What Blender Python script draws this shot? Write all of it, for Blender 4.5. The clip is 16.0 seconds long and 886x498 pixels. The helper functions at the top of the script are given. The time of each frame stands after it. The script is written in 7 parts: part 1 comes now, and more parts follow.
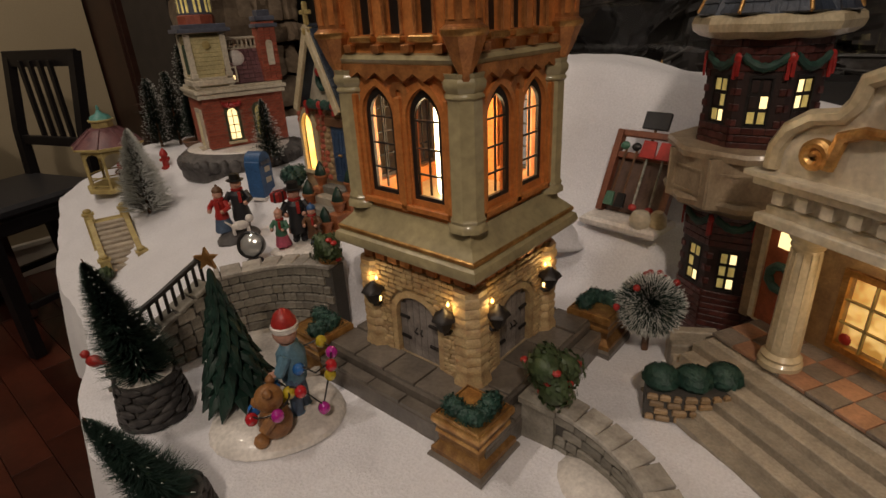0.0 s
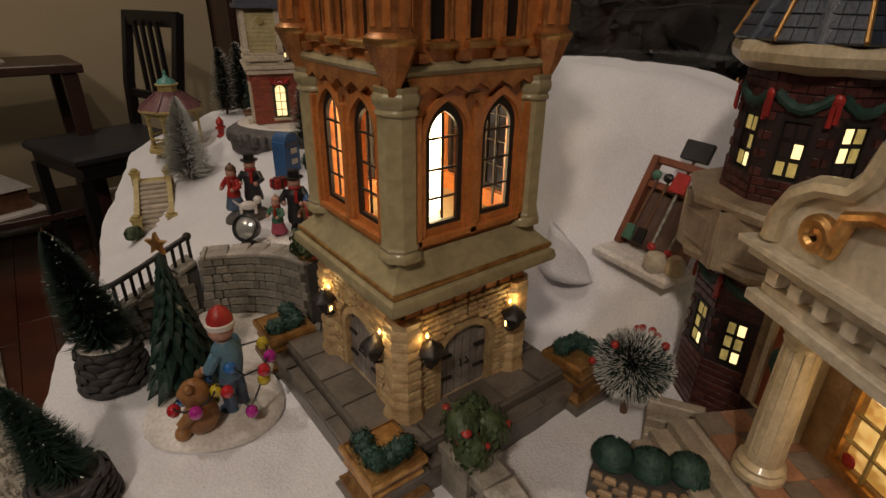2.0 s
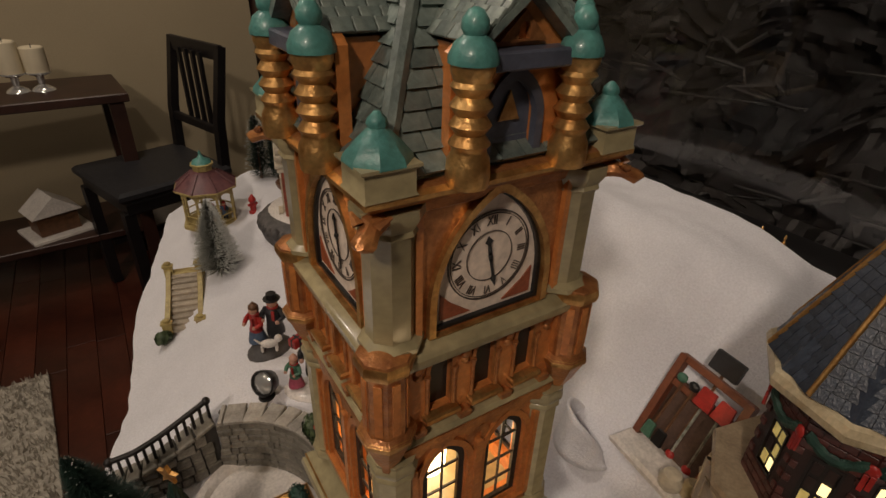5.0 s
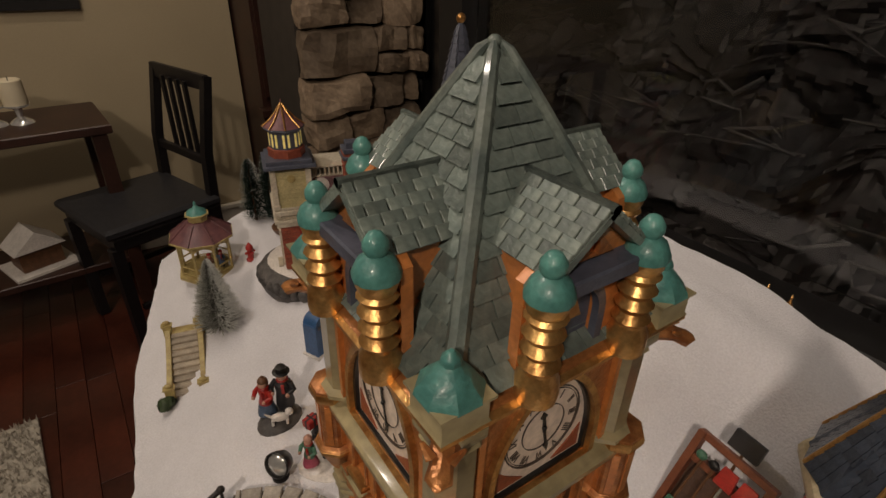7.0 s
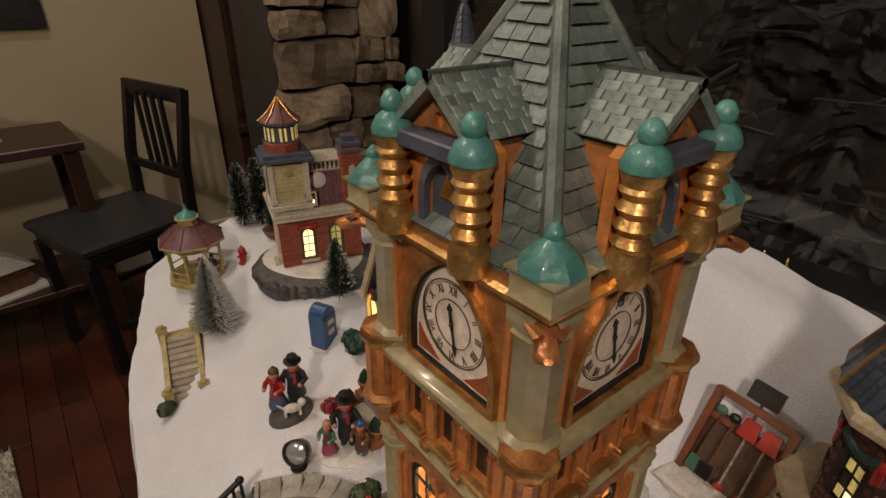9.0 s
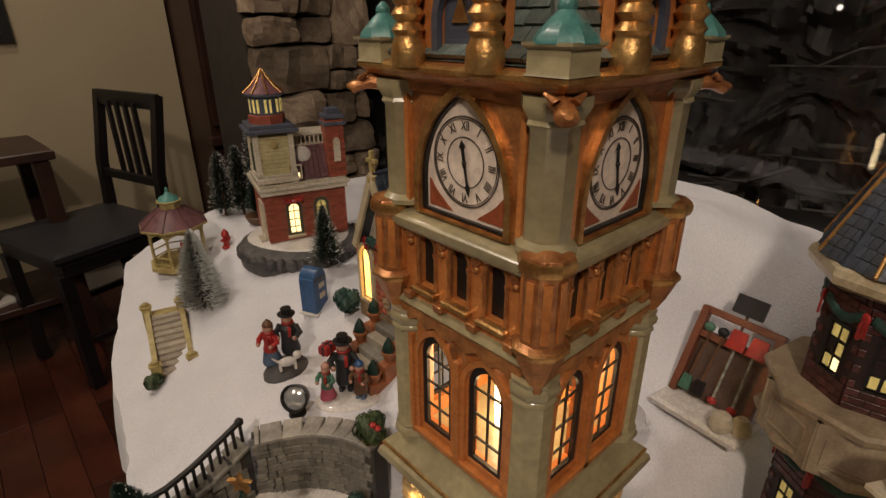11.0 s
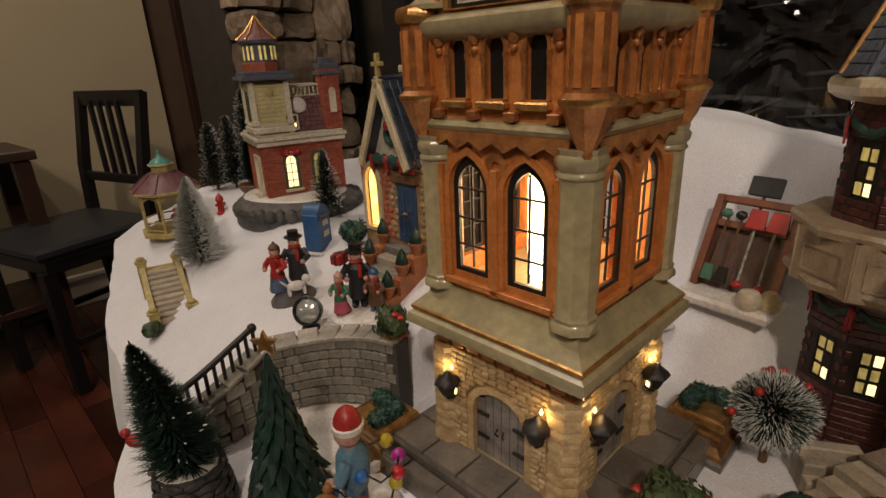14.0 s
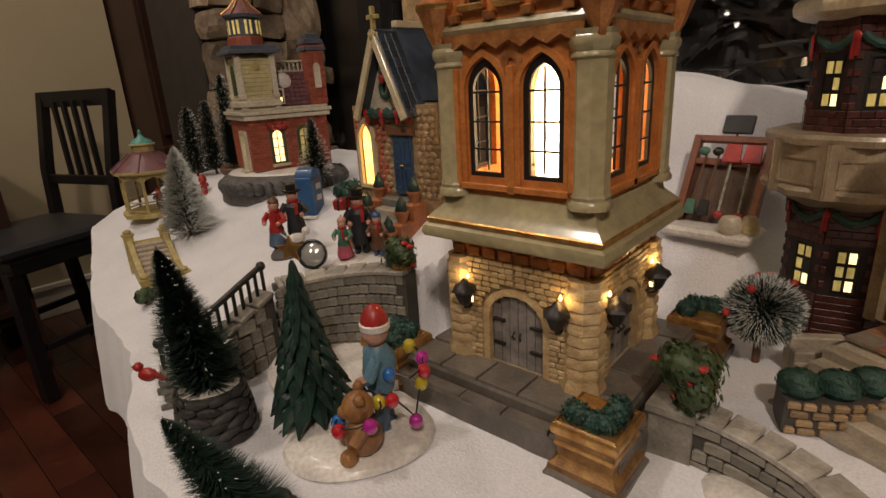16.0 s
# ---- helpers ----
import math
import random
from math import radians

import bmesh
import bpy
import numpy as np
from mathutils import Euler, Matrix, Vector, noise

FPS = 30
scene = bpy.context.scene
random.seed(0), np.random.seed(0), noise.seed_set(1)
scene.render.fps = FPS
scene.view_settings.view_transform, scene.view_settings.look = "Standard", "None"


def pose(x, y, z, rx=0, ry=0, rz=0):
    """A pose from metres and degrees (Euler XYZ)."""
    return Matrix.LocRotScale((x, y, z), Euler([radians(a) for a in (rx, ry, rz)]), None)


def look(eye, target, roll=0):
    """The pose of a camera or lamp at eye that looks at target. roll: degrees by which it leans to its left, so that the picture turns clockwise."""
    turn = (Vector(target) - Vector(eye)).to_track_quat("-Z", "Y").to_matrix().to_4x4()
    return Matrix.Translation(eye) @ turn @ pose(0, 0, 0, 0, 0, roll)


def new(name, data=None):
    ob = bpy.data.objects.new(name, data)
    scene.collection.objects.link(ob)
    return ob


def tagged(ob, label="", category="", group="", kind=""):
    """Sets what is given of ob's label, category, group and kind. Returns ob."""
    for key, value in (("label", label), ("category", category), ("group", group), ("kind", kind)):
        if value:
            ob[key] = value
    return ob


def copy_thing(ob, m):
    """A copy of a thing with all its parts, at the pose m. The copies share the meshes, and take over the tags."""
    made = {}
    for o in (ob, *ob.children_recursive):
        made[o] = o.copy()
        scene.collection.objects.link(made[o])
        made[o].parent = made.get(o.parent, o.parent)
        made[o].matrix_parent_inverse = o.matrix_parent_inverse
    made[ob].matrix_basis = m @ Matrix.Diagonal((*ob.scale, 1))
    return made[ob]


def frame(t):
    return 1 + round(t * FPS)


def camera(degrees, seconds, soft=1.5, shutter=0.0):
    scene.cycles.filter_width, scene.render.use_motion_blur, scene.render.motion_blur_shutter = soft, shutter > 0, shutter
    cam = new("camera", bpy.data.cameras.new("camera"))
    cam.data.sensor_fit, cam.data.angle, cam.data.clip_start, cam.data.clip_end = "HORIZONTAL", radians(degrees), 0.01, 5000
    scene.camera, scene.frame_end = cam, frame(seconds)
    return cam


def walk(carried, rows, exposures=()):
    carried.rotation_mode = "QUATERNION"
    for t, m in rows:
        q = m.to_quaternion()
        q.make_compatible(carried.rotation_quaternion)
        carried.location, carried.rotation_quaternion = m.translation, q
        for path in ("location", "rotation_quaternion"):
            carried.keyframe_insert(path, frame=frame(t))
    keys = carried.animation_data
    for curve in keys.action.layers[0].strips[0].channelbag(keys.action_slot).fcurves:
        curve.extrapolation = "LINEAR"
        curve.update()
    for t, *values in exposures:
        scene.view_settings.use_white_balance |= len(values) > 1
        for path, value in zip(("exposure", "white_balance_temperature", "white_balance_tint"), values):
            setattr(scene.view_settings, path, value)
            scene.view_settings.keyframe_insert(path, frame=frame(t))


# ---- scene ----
cam = camera(79.95, 16.0)
PATH = [
    (0, (-0.3999, -0.3296, 0.3509), (0.9057, 0.8197, -0.4136), -2.97),
    (0.5, (-0.3564, -0.3569, 0.3496), (0.8855, 0.8517, -0.4295), -2.37),
    (1, (-0.3108, -0.3873, 0.3448), (0.8604, 0.8828, -0.4458), -1.78),
    (1.5, (-0.2863, -0.3879, 0.3483), (0.8152, 0.9384, -0.4503), -0.44),
    (2, (-0.2669, -0.3806, 0.3646), (0.7828, 0.9789, -0.4477), 0.90),
    (2.5, (-0.2473, -0.3719, 0.3986), (0.7569, 1.0072, -0.4377), 2.11),
    (3, (-0.2292, -0.3523, 0.4398), (0.7361, 1.0375, -0.4243), 3.16),
    (3.5, (-0.2096, -0.3332, 0.4857), (0.7329, 1.0629, -0.3933), 4.01),
    (4, (-0.1922, -0.3149, 0.5239), (0.7287, 1.0836, -0.3740), 3.59),
    (4.5, (-0.1838, -0.3020, 0.5655), (0.7272, 1.0904, -0.3517), 2.81),
    (5, (-0.1731, -0.2827, 0.5983), (0.7323, 1.1066, -0.3291), 1.98),
    (7.5, (-0.1812, -0.1949, 0.6895), (0.7953, 1.1393, -0.2466), 1.49),
    (8, (-0.2023, -0.1830, 0.6823), (0.8006, 1.1368, -0.2462), 1.27),
    (8.5, (-0.2166, -0.1930, 0.6570), (0.8093, 1.1296, -0.2421), 0.97),
    (9, (-0.2420, -0.2044, 0.6301), (0.8227, 1.1114, -0.2331), 0.76),
    (11.5, (-0.3165, -0.2409, 0.5022), (0.8722, 1.0456, -0.2340), -0.28),
    (12, (-0.3283, -0.2363, 0.4791), (0.8723, 1.0480, -0.2415), -0.30),
    (12.5, (-0.3367, -0.2383, 0.4566), (0.8726, 1.0448, -0.2514), -0.71),
    (13, (-0.3494, -0.2435, 0.4350), (0.8739, 1.0351, -0.2569), -1.13),
    (13.5, (-0.3550, -0.2438, 0.4033), (0.8716, 1.0412, -0.2707), -1.94),
    (14, (-0.3675, -0.2433, 0.3681), (0.8826, 1.0339, -0.2769), -2.52),
    (14.5, (-0.3813, -0.2481, 0.3349), (0.8890, 1.0216, -0.2849), -2.83),
    (15, (-0.3974, -0.2486, 0.3151), (0.8961, 1.0058, -0.2879), -3.05),
    (15.5, (-0.4150, -0.2457, 0.2958), (0.9075, 0.9850, -0.2928), -3.27),
    (16, (-0.4404, -0.2423, 0.2829), (0.9172, 0.9539, -0.2966), -3.29),
]
EXPOSURE = [(0, -0.09), (1.5, -0.18), (4, -0.16), (5, -0.10), (7.5, 0.02), (9, 0.17), (11.5, 0.13), (14, 0.20), (16, 0.25)]
walk(cam, [(t, look(eye, target, roll)) for t, eye, target, roll in PATH], EXPOSURE)

# ---- light ----
world = bpy.data.worlds.new("room_dusk")
scene.world = world
world.use_nodes = True
bg = world.node_tree.nodes["Background"]
bg.inputs[0].default_value = (1.0, 0.86, 0.74, 1)
bg.inputs[1].default_value = 0.02


def lamp(name, kind, at, target, watts, size=0.1, color=(1, 0.84, 0.66), spread=None):
    data = bpy.data.lights.new(name, kind)
    data.energy, data.color = watts, color
    if kind == "AREA":
        data.shape, data.size = "DISK", size
    else:
        data.shadow_soft_size = size
    if kind == "SPOT":
        data.spot_size, data.spot_blend = radians(spread or 90), 0.9
    ob = new(name, data)
    ob.matrix_world = look(at, target)
    return ob


lamp("ceiling_spot_light", "AREA", (-0.75, 0.75, 1.93), (-0.1, 0.3, 0.0), 7.6, 0.12, (1, 0.86, 0.74))
lamp("ceiling_spot_light", "AREA", (-1.45, -1.15, 1.88), (0.0, 0.0, 0.3), 20.5, 0.18, (1, 0.83, 0.68))
lamp("ceiling_spot_light", "AREA", (-0.2, 1.55, 1.93), (-0.3, 1.6, -0.4), 5.5, 0.12)
lamp("ceiling_spot_light", "AREA", (-2.2, 0.2, 1.93), (-0.6, 1.2, -0.4), 5, 0.2)

# ---- materials ----


def material(name, color, rough=0.5, metal=0.0, vary=0.25, scale=60.0, bump=0.15, second=None, second_amount=0.5, fine=6.0, coat=0.0, spread=0.0, sheen=0.0):
    m = bpy.data.materials.new(name)
    m.use_nodes = True
    nt = m.node_tree
    n, l = nt.nodes, nt.links
    b = n["Principled BSDF"]
    co = n.new("ShaderNodeTexCoord")
    big = n.new("ShaderNodeTexNoise")
    big.inputs["Scale"].default_value, big.inputs["Detail"].default_value = scale, 5
    small = n.new("ShaderNodeTexNoise")
    small.inputs["Scale"].default_value, small.inputs["Detail"].default_value = scale * fine, 3
    l.new(co.outputs["Object"], big.inputs["Vector"])
    l.new(co.outputs["Object"], small.inputs["Vector"])
    ramp = n.new("ShaderNodeValToRGB")
    ramp.color_ramp.elements[0].position, ramp.color_ramp.elements[1].position = 0.32, 0.68
    other = second or tuple(c * (1 - vary) for c in color)
    ramp.color_ramp.elements[0].color = (*other, 1)
    ramp.color_ramp.elements[1].color = (*color, 1)
    l.new(big.outputs["Fac"], ramp.inputs["Fac"])
    mix = n.new("ShaderNodeMix")
    mix.data_type, mix.blend_type = "RGBA", "MULTIPLY"
    mix.inputs["Factor"].default_value = second_amount
    l.new(ramp.outputs["Color"], mix.inputs["A"])
    grain = n.new("ShaderNodeMapRange")
    grain.inputs["From Min"].default_value, grain.inputs["From Max"].default_value = 0.3, 0.7
    grain.inputs["To Min"].default_value, grain.inputs["To Max"].default_value = 0.6, 1.15
    l.new(small.outputs["Fac"], grain.inputs["Value"])
    l.new(grain.outputs["Result"], mix.inputs["B"])
    last = mix.outputs["Result"]
    if spread:
        info = n.new("ShaderNodeObjectInfo")
        hue = n.new("ShaderNodeHueSaturation")
        mr = n.new("ShaderNodeMapRange")
        mr.inputs["To Min"].default_value, mr.inputs["To Max"].default_value = 1 - spread, 1 + spread
        l.new(info.outputs["Random"], mr.inputs["Value"])
        l.new(mr.outputs["Result"], hue.inputs["Value"])
        l.new(last, hue.inputs["Color"])
        last = hue.outputs["Color"]
    l.new(last, b.inputs["Base Color"])
    b.inputs["Roughness"].default_value, b.inputs["Metallic"].default_value = rough, metal
    b.inputs["Coat Weight"].default_value, b.inputs["Coat Roughness"].default_value = coat, 0.12
    b.inputs["Sheen Weight"].default_value = sheen
    if bump:
        bp = n.new("ShaderNodeBump")
        bp.inputs["Strength"].default_value, bp.inputs["Distance"].default_value = bump, 0.002
        l.new(small.outputs["Fac"], bp.inputs["Height"])
        l.new(bp.outputs["Normal"], b.inputs["Normal"])
    return m


def glow(name, color, strength, second=None, scale=90):
    m = bpy.data.materials.new(name)
    m.use_nodes = True
    nt = m.node_tree
    b = nt.nodes["Principled BSDF"]
    b.inputs["Base Color"].default_value = (*color, 1)
    b.inputs["Roughness"].default_value = 0.4
    b.inputs["Emission Color"].default_value = (*color, 1)
    b.inputs["Emission Strength"].default_value = strength
    if second:
        co = nt.nodes.new("ShaderNodeTexCoord")
        t = nt.nodes.new("ShaderNodeTexNoise")
        t.inputs["Scale"].default_value = scale
        r = nt.nodes.new("ShaderNodeValToRGB")
        r.color_ramp.elements[0].color, r.color_ramp.elements[1].color = (*second, 1), (*color, 1)
        r.color_ramp.elements[0].position, r.color_ramp.elements[1].position = 0.4, 0.6
        nt.links.new(co.outputs["Object"], t.inputs["Vector"])
        nt.links.new(t.outputs["Fac"], r.inputs["Fac"])
        nt.links.new(r.outputs["Color"], b.inputs["Emission Color"])
    return m


ORANGE = material("orange_glazed_ceramic", (0.66, 0.25, 0.07), 0.3, 0.1, scale=45, second=(0.46, 0.155, 0.04), bump=0.2, coat=0.3)
SAGE = material("sage_glazed_ceramic", (0.43, 0.36, 0.20), 0.3, 0, scale=22, second=(0.30, 0.255, 0.145), bump=0.1, coat=0.45)
GOLD = material("gold_paint", (0.76, 0.46, 0.17), 0.34, 0.8, scale=70, second=(0.42, 0.2, 0.06), bump=0.2)
COPPER = material("copper_brown_paint", (0.62, 0.27, 0.09), 0.28, 0.45, scale=70, second=(0.30, 0.11, 0.04), bump=0.3)
STONE = material("cream_stone_ceramic", (0.56, 0.42, 0.22), 0.45, 0, scale=80, second=(0.38, 0.24, 0.12), bump=0.4, spread=0.18)
MORTAR = material("warm_grey_mortar", (0.38, 0.29, 0.18), 0.7, scale=90)
DOORGREY = material("grey_wood_door", (0.27, 0.24, 0.22), 0.5, scale=50, second=(0.15, 0.13, 0.12), bump=0.4, spread=0.2)
PAVE = material("grey_paving_ceramic", (0.17, 0.145, 0.12), 0.4, scale=35, second=(0.10, 0.085, 0.07), bump=0.3, spread=0.2, coat=0.2)
BRONZE = material("dark_gold_planter_paint", (0.40, 0.22, 0.075), 0.35, 0.5, scale=70, second=(0.16, 0.075, 0.028), bump=0.3)
BLACK = material("black_enamel", (0.015, 0.014, 0.014), 0.35, scale=50, bump=0.1)
IRON = material("dark_iron", (0.03, 0.026, 0.025), 0.45, 0.3, scale=60, bump=0.2)
ROOFG = material("grey_green_roof_tile", (0.23, 0.27, 0.235), 0.42, scale=60, second=(0.11, 0.145, 0.135), bump=0.35, spread=0.3, coat=0.35)
TEAL = material("teal_verdigris_paint", (0.13, 0.36, 0.31), 0.4, scale=60, second=(0.07, 0.22, 0.20), bump=0.2, coat=0.2)
INK = material("faded_dial_ink", (0.10, 0.075, 0.06), 0.5, scale=90, vary=0.4)
DIAL = material("white_dial_ceramic", (0.88, 0.74, 0.62), 0.35, scale=30, vary=0.12, bump=0.05)
RED = material("red_paint", (0.45, 0.03, 0.025), 0.4, scale=60, vary=0.4, bump=0.15)
RUST = material("rust_red_panel", (0.40, 0.10, 0.04), 0.4, scale=60, vary=0.4)
SNOW = material("snow_felt", (0.80, 0.79, 0.83), 0.9, scale=14, vary=0.08, second_amount=0.25, bump=0.7, fine=26, sheen=0.3)
SNOWP = material("painted_snow", (0.78, 0.73, 0.68), 0.4, scale=40, vary=0.15, bump=0.2, coat=0.2)
BRICKR = material("red_brick_ceramic", (0.42, 0.11, 0.06), 0.5, scale=70, second=(0.28, 0.06, 0.035), bump=0.3, spread=0.25)
MORTARR = material("pale_brick_joint", (0.34, 0.15, 0.10), 0.7, scale=60)
BRICKD = material("dark_brown_brick_ceramic", (0.10, 0.028, 0.022), 0.36, scale=60, second=(0.06, 0.018, 0.016), bump=0.3, spread=0.3, coat=0.3)
MORTARD = material("dark_brick_joint", (0.035, 0.018, 0.016), 0.5, scale=60)
CREAM = material("cream_ceramic", (0.62, 0.53, 0.36), 0.36, scale=35, second=(0.45, 0.36, 0.22), bump=0.12, coat=0.3)
IVORY = material("ivory_white_ceramic", (0.68, 0.62, 0.50), 0.36, scale=30, second=(0.52, 0.45, 0.34), bump=0.1, coat=0.3)
YELLOW = material("pale_yellow_siding", (0.58, 0.5, 0.26), 0.45, scale=40, vary=0.2, bump=0.15)
BALC = material("tan_stone_balcony", (0.42, 0.33, 0.22), 0.4, scale=35, second=(0.27, 0.2, 0.13), bump=0.25, coat=0.2)
BLUEROOF = material("dark_blue_roof_tile", (0.045, 0.06, 0.085), 0.36, scale=60, second=(0.025, 0.032, 0.05), bump=0.3, spread=0.3, coat=0.25)
PURPLE = material("plum_roof_tile", (0.20, 0.085, 0.085), 0.45, scale=60, second=(0.12, 0.05, 0.06), bump=0.3, spread=0.25)
SLATE = material("blue_grey_trim", (0.10, 0.11, 0.15), 0.4, scale=50, vary=0.3)
BLUEDOOR = material("blue_painted_door", (0.045, 0.085, 0.17), 0.4, scale=50, vary=0.4, bump=0.2)
TAN = material("tan_stucco_pier", (0.44, 0.375, 0.29), 0.55, scale=60, vary=0.3, bump=0.4, spread=0.25)
FIELD = material("field_stone", (0.40, 0.27, 0.14), 0.5, scale=60, second=(0.24, 0.15, 0.08), bump=0.4, spread=0.3)
ROCK = material("dark_grey_rock", (0.11, 0.10, 0.095), 0.6, scale=50, second=(0.05, 0.046, 0.045), bump=0.6, spread=0.3)
POTROCK = material("blackened_pot_stone", (0.055, 0.05, 0.048), 0.6, scale=60, second=(0.025, 0.022, 0.022), bump=0.6, spread=0.35)
CAPSTONE = material("pale_cap_stone", (0.42, 0.385, 0.34), 0.55, scale=50, second=(0.27, 0.245, 0.21), bump=0.5, spread=0.2)
GREYSTONE = material("grey_wall_stone", (0.27, 0.25, 0.21), 0.55, scale=50, second=(0.15, 0.135, 0.11), bump=0.5, spread=0.28)
GREYJOINT = material("dark_wall_joint", (0.085, 0.078, 0.07), 0.7, scale=60)
BOX = material("boxwood_leaf", (0.028, 0.085, 0.062), 0.55, scale=90, second=(0.012, 0.04, 0.032), bump=0.4)
LEAF = material("olive_leaf", (0.07, 0.105, 0.04), 0.5, scale=90, second=(0.03, 0.05, 0.02), bump=0.3)
FIR = material("dark_fir_bristle", (0.022, 0.055, 0.04), 0.65, scale=80, second=(0.01, 0.028, 0.022), bump=0.2)
FROST = material("frosted_bristle", (0.85, 0.85, 0.82), 0.5, scale=120, second=(0.62, 0.64, 0.60), bump=0.2)
SILVER = material("silver_bristle", (0.50, 0.50, 0.44), 0.5, 0.1, scale=120, second=(0.10, 0.11, 0.08), bump=0.2)
RESIN = material("green_resin_tree", (0.016, 0.048, 0.034), 0.42, scale=70, second=(0.006, 0.02, 0.015), bump=0.25, coat=0.3)
BROWN = material("brown_paint", (0.16, 0.075, 0.035), 0.5, scale=60, vary=0.4, bump=0.2)
TERRA = material("terracotta", (0.42, 0.15, 0.06), 0.5, scale=60, vary=0.35, bump=0.2)
TILEA = material("faded_orange_tile", (0.44, 0.23, 0.14), 0.4, scale=60, vary=0.35, bump=0.2, spread=0.2)
TILEB = material("grey_brown_tile", (0.25, 0.205, 0.17), 0.4, scale=60, vary=0.35, bump=0.2, spread=0.2)
BEAR = material("ginger_brown_resin", (0.36, 0.17, 0.055), 0.45, scale=70, second=(0.2, 0.085, 0.03), bump=0.4)
SKIN = material("pink_painted_resin", (0.55, 0.30, 0.22), 0.45, scale=50, vary=0.15)
JEAN = material("blue_grey_paint", (0.10, 0.15, 0.24), 0.5, scale=60, vary=0.35)
COATB = material("light_blue_paint", (0.12, 0.24, 0.33), 0.45, scale=60, vary=0.3)
DARKCL = material("charcoal_paint", (0.03, 0.03, 0.035), 0.5, scale=60, vary=0.4)
GREENCL = material("green_paint", (0.08, 0.20, 0.13), 0.5, scale=60, vary=0.4)
PINK = material("pink_paint", (0.5, 0.10, 0.16), 0.45, scale=60, vary=0.3)
MAILBLUE = material("mailbox_blue_paint", (0.035, 0.11, 0.27), 0.4, scale=50, vary=0.25, coat=0.2)
GAZ = material("gazebo_cream_yellow", (0.52, 0.42, 0.17), 0.45, scale=60, second=(0.33, 0.24, 0.09), bump=0.2)
BULBS = {c: material(c + "_glass_bulb", v, 0.12, scale=30, vary=0.1, bump=0, coat=1.0) for c, v in
         (("yellow", (0.55, 0.42, 0.03)), ("blue", (0.03, 0.16, 0.5)), ("red", (0.5, 0.02, 0.03)), ("magenta", (0.45, 0.02, 0.28)))}
WOODRED = material("reddish_rack_wood", (0.26, 0.09, 0.045), 0.45, scale=40, second=(0.15, 0.05, 0.028), bump=0.3)
CHAIRW = material("black_brown_chair_wood", (0.012, 0.010, 0.011), 0.42, scale=20, vary=0.3, bump=0.1)
CABW = material("dark_cherry_cabinet", (0.055, 0.022, 0.014), 0.4, scale=6, second=(0.03, 0.012, 0.009), bump=0.1)
WALLP = material("tan_wall_paint", (0.42, 0.345, 0.225), 0.75, scale=3, vary=0.06, second_amount=0.12, bump=0.06, fine=60)
WHITEP = material("white_trim_paint", (0.7, 0.64, 0.55), 0.5, scale=8, vary=0.08, second_amount=0.15, bump=0.03)
FLOORW = material("red_brown_floor_wood", (0.085, 0.022, 0.012), 0.3, scale=5, second=(0.04, 0.011, 0.007), bump=0.05, fine=14, spread=0.45, coat=0.2)
LEDGE = material("stacked_ledge_stone", (0.36, 0.27, 0.185), 0.75, scale=9, second=(0.17, 0.12, 0.08), bump=1.0, fine=8, spread=0.45)
RUG = material("cream_shag_rug", (0.55, 0.50, 0.42), 0.95, scale=60, vary=0.4, bump=0.6)
CANDLE = material("ivory_candle_wax", (0.75, 0.66, 0.48), 0.5, scale=8, vary=0.06, second_amount=0.1, bump=0.02)
# near-black: the night outside is put into the rock's colour
NIGHT = material("night_dark_rock", (0.009, 0.0055, 0.0035), 0.7, scale=7, second=(0.003, 0.002, 0.0018), bump=0.9, fine=7)
CEIL = material("ceiling_paint", (0.6, 0.55, 0.48), 0.8, scale=3, vary=0.05, second_amount=0.1, bump=0.03)
# wall colour carries the darkness of the unlit side of the room
DARKROOM = material("unlit_room_dark_wall", (0.05, 0.04, 0.032), 0.8, scale=3, vary=0.2, bump=0.03)
SHELF = material("worn_tabletop", (0.08, 0.04, 0.025), 0.5, scale=8, vary=0.3, bump=0.1)
LIT = glow("lit_window_warm", (1.0, 0.62, 0.22), 2.2, (0.75, 0.34, 0.05), 60)
LITDIM = glow("lit_pane_dim", (0.75, 0.6, 0.2), 0.32, (0.35, 0.26, 0.08), 120)
LITHOT = glow("lit_pane_bright", (1.0, 0.76, 0.36), 1.5)
BULB = glow("lamp_bulb", (1.0, 0.78, 0.45), 9.0)
FLAME = glow("lantern_flame", (1.0, 0.62, 0.20), 5.0)
SPOTON = glow("ceiling_spot_lens", (1.0, 0.9, 0.75), 30.0)
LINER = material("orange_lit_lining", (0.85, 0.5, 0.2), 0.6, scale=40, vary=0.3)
GLASS = bpy.data.materials.new("window_glass")
GLASS.use_nodes = True
_b = GLASS.node_tree.nodes["Principled BSDF"]
_b.inputs["Transmission Weight"].default_value, _b.inputs["Roughness"].default_value, _b.inputs["IOR"].default_value = 1.0, 0.0, 1.45
LENS = bpy.data.materials.new("faceted_lens_glass")
LENS.use_nodes = True
_b = LENS.node_tree.nodes["Principled BSDF"]
_b.inputs["Base Color"].default_value = (0.8, 0.8, 0.78, 1)
_b.inputs["Metallic"].default_value, _b.inputs["Roughness"].default_value = 0.7, 0.12

# ---- mesh building ----
from mathutils.geometry import tessellate_polygon


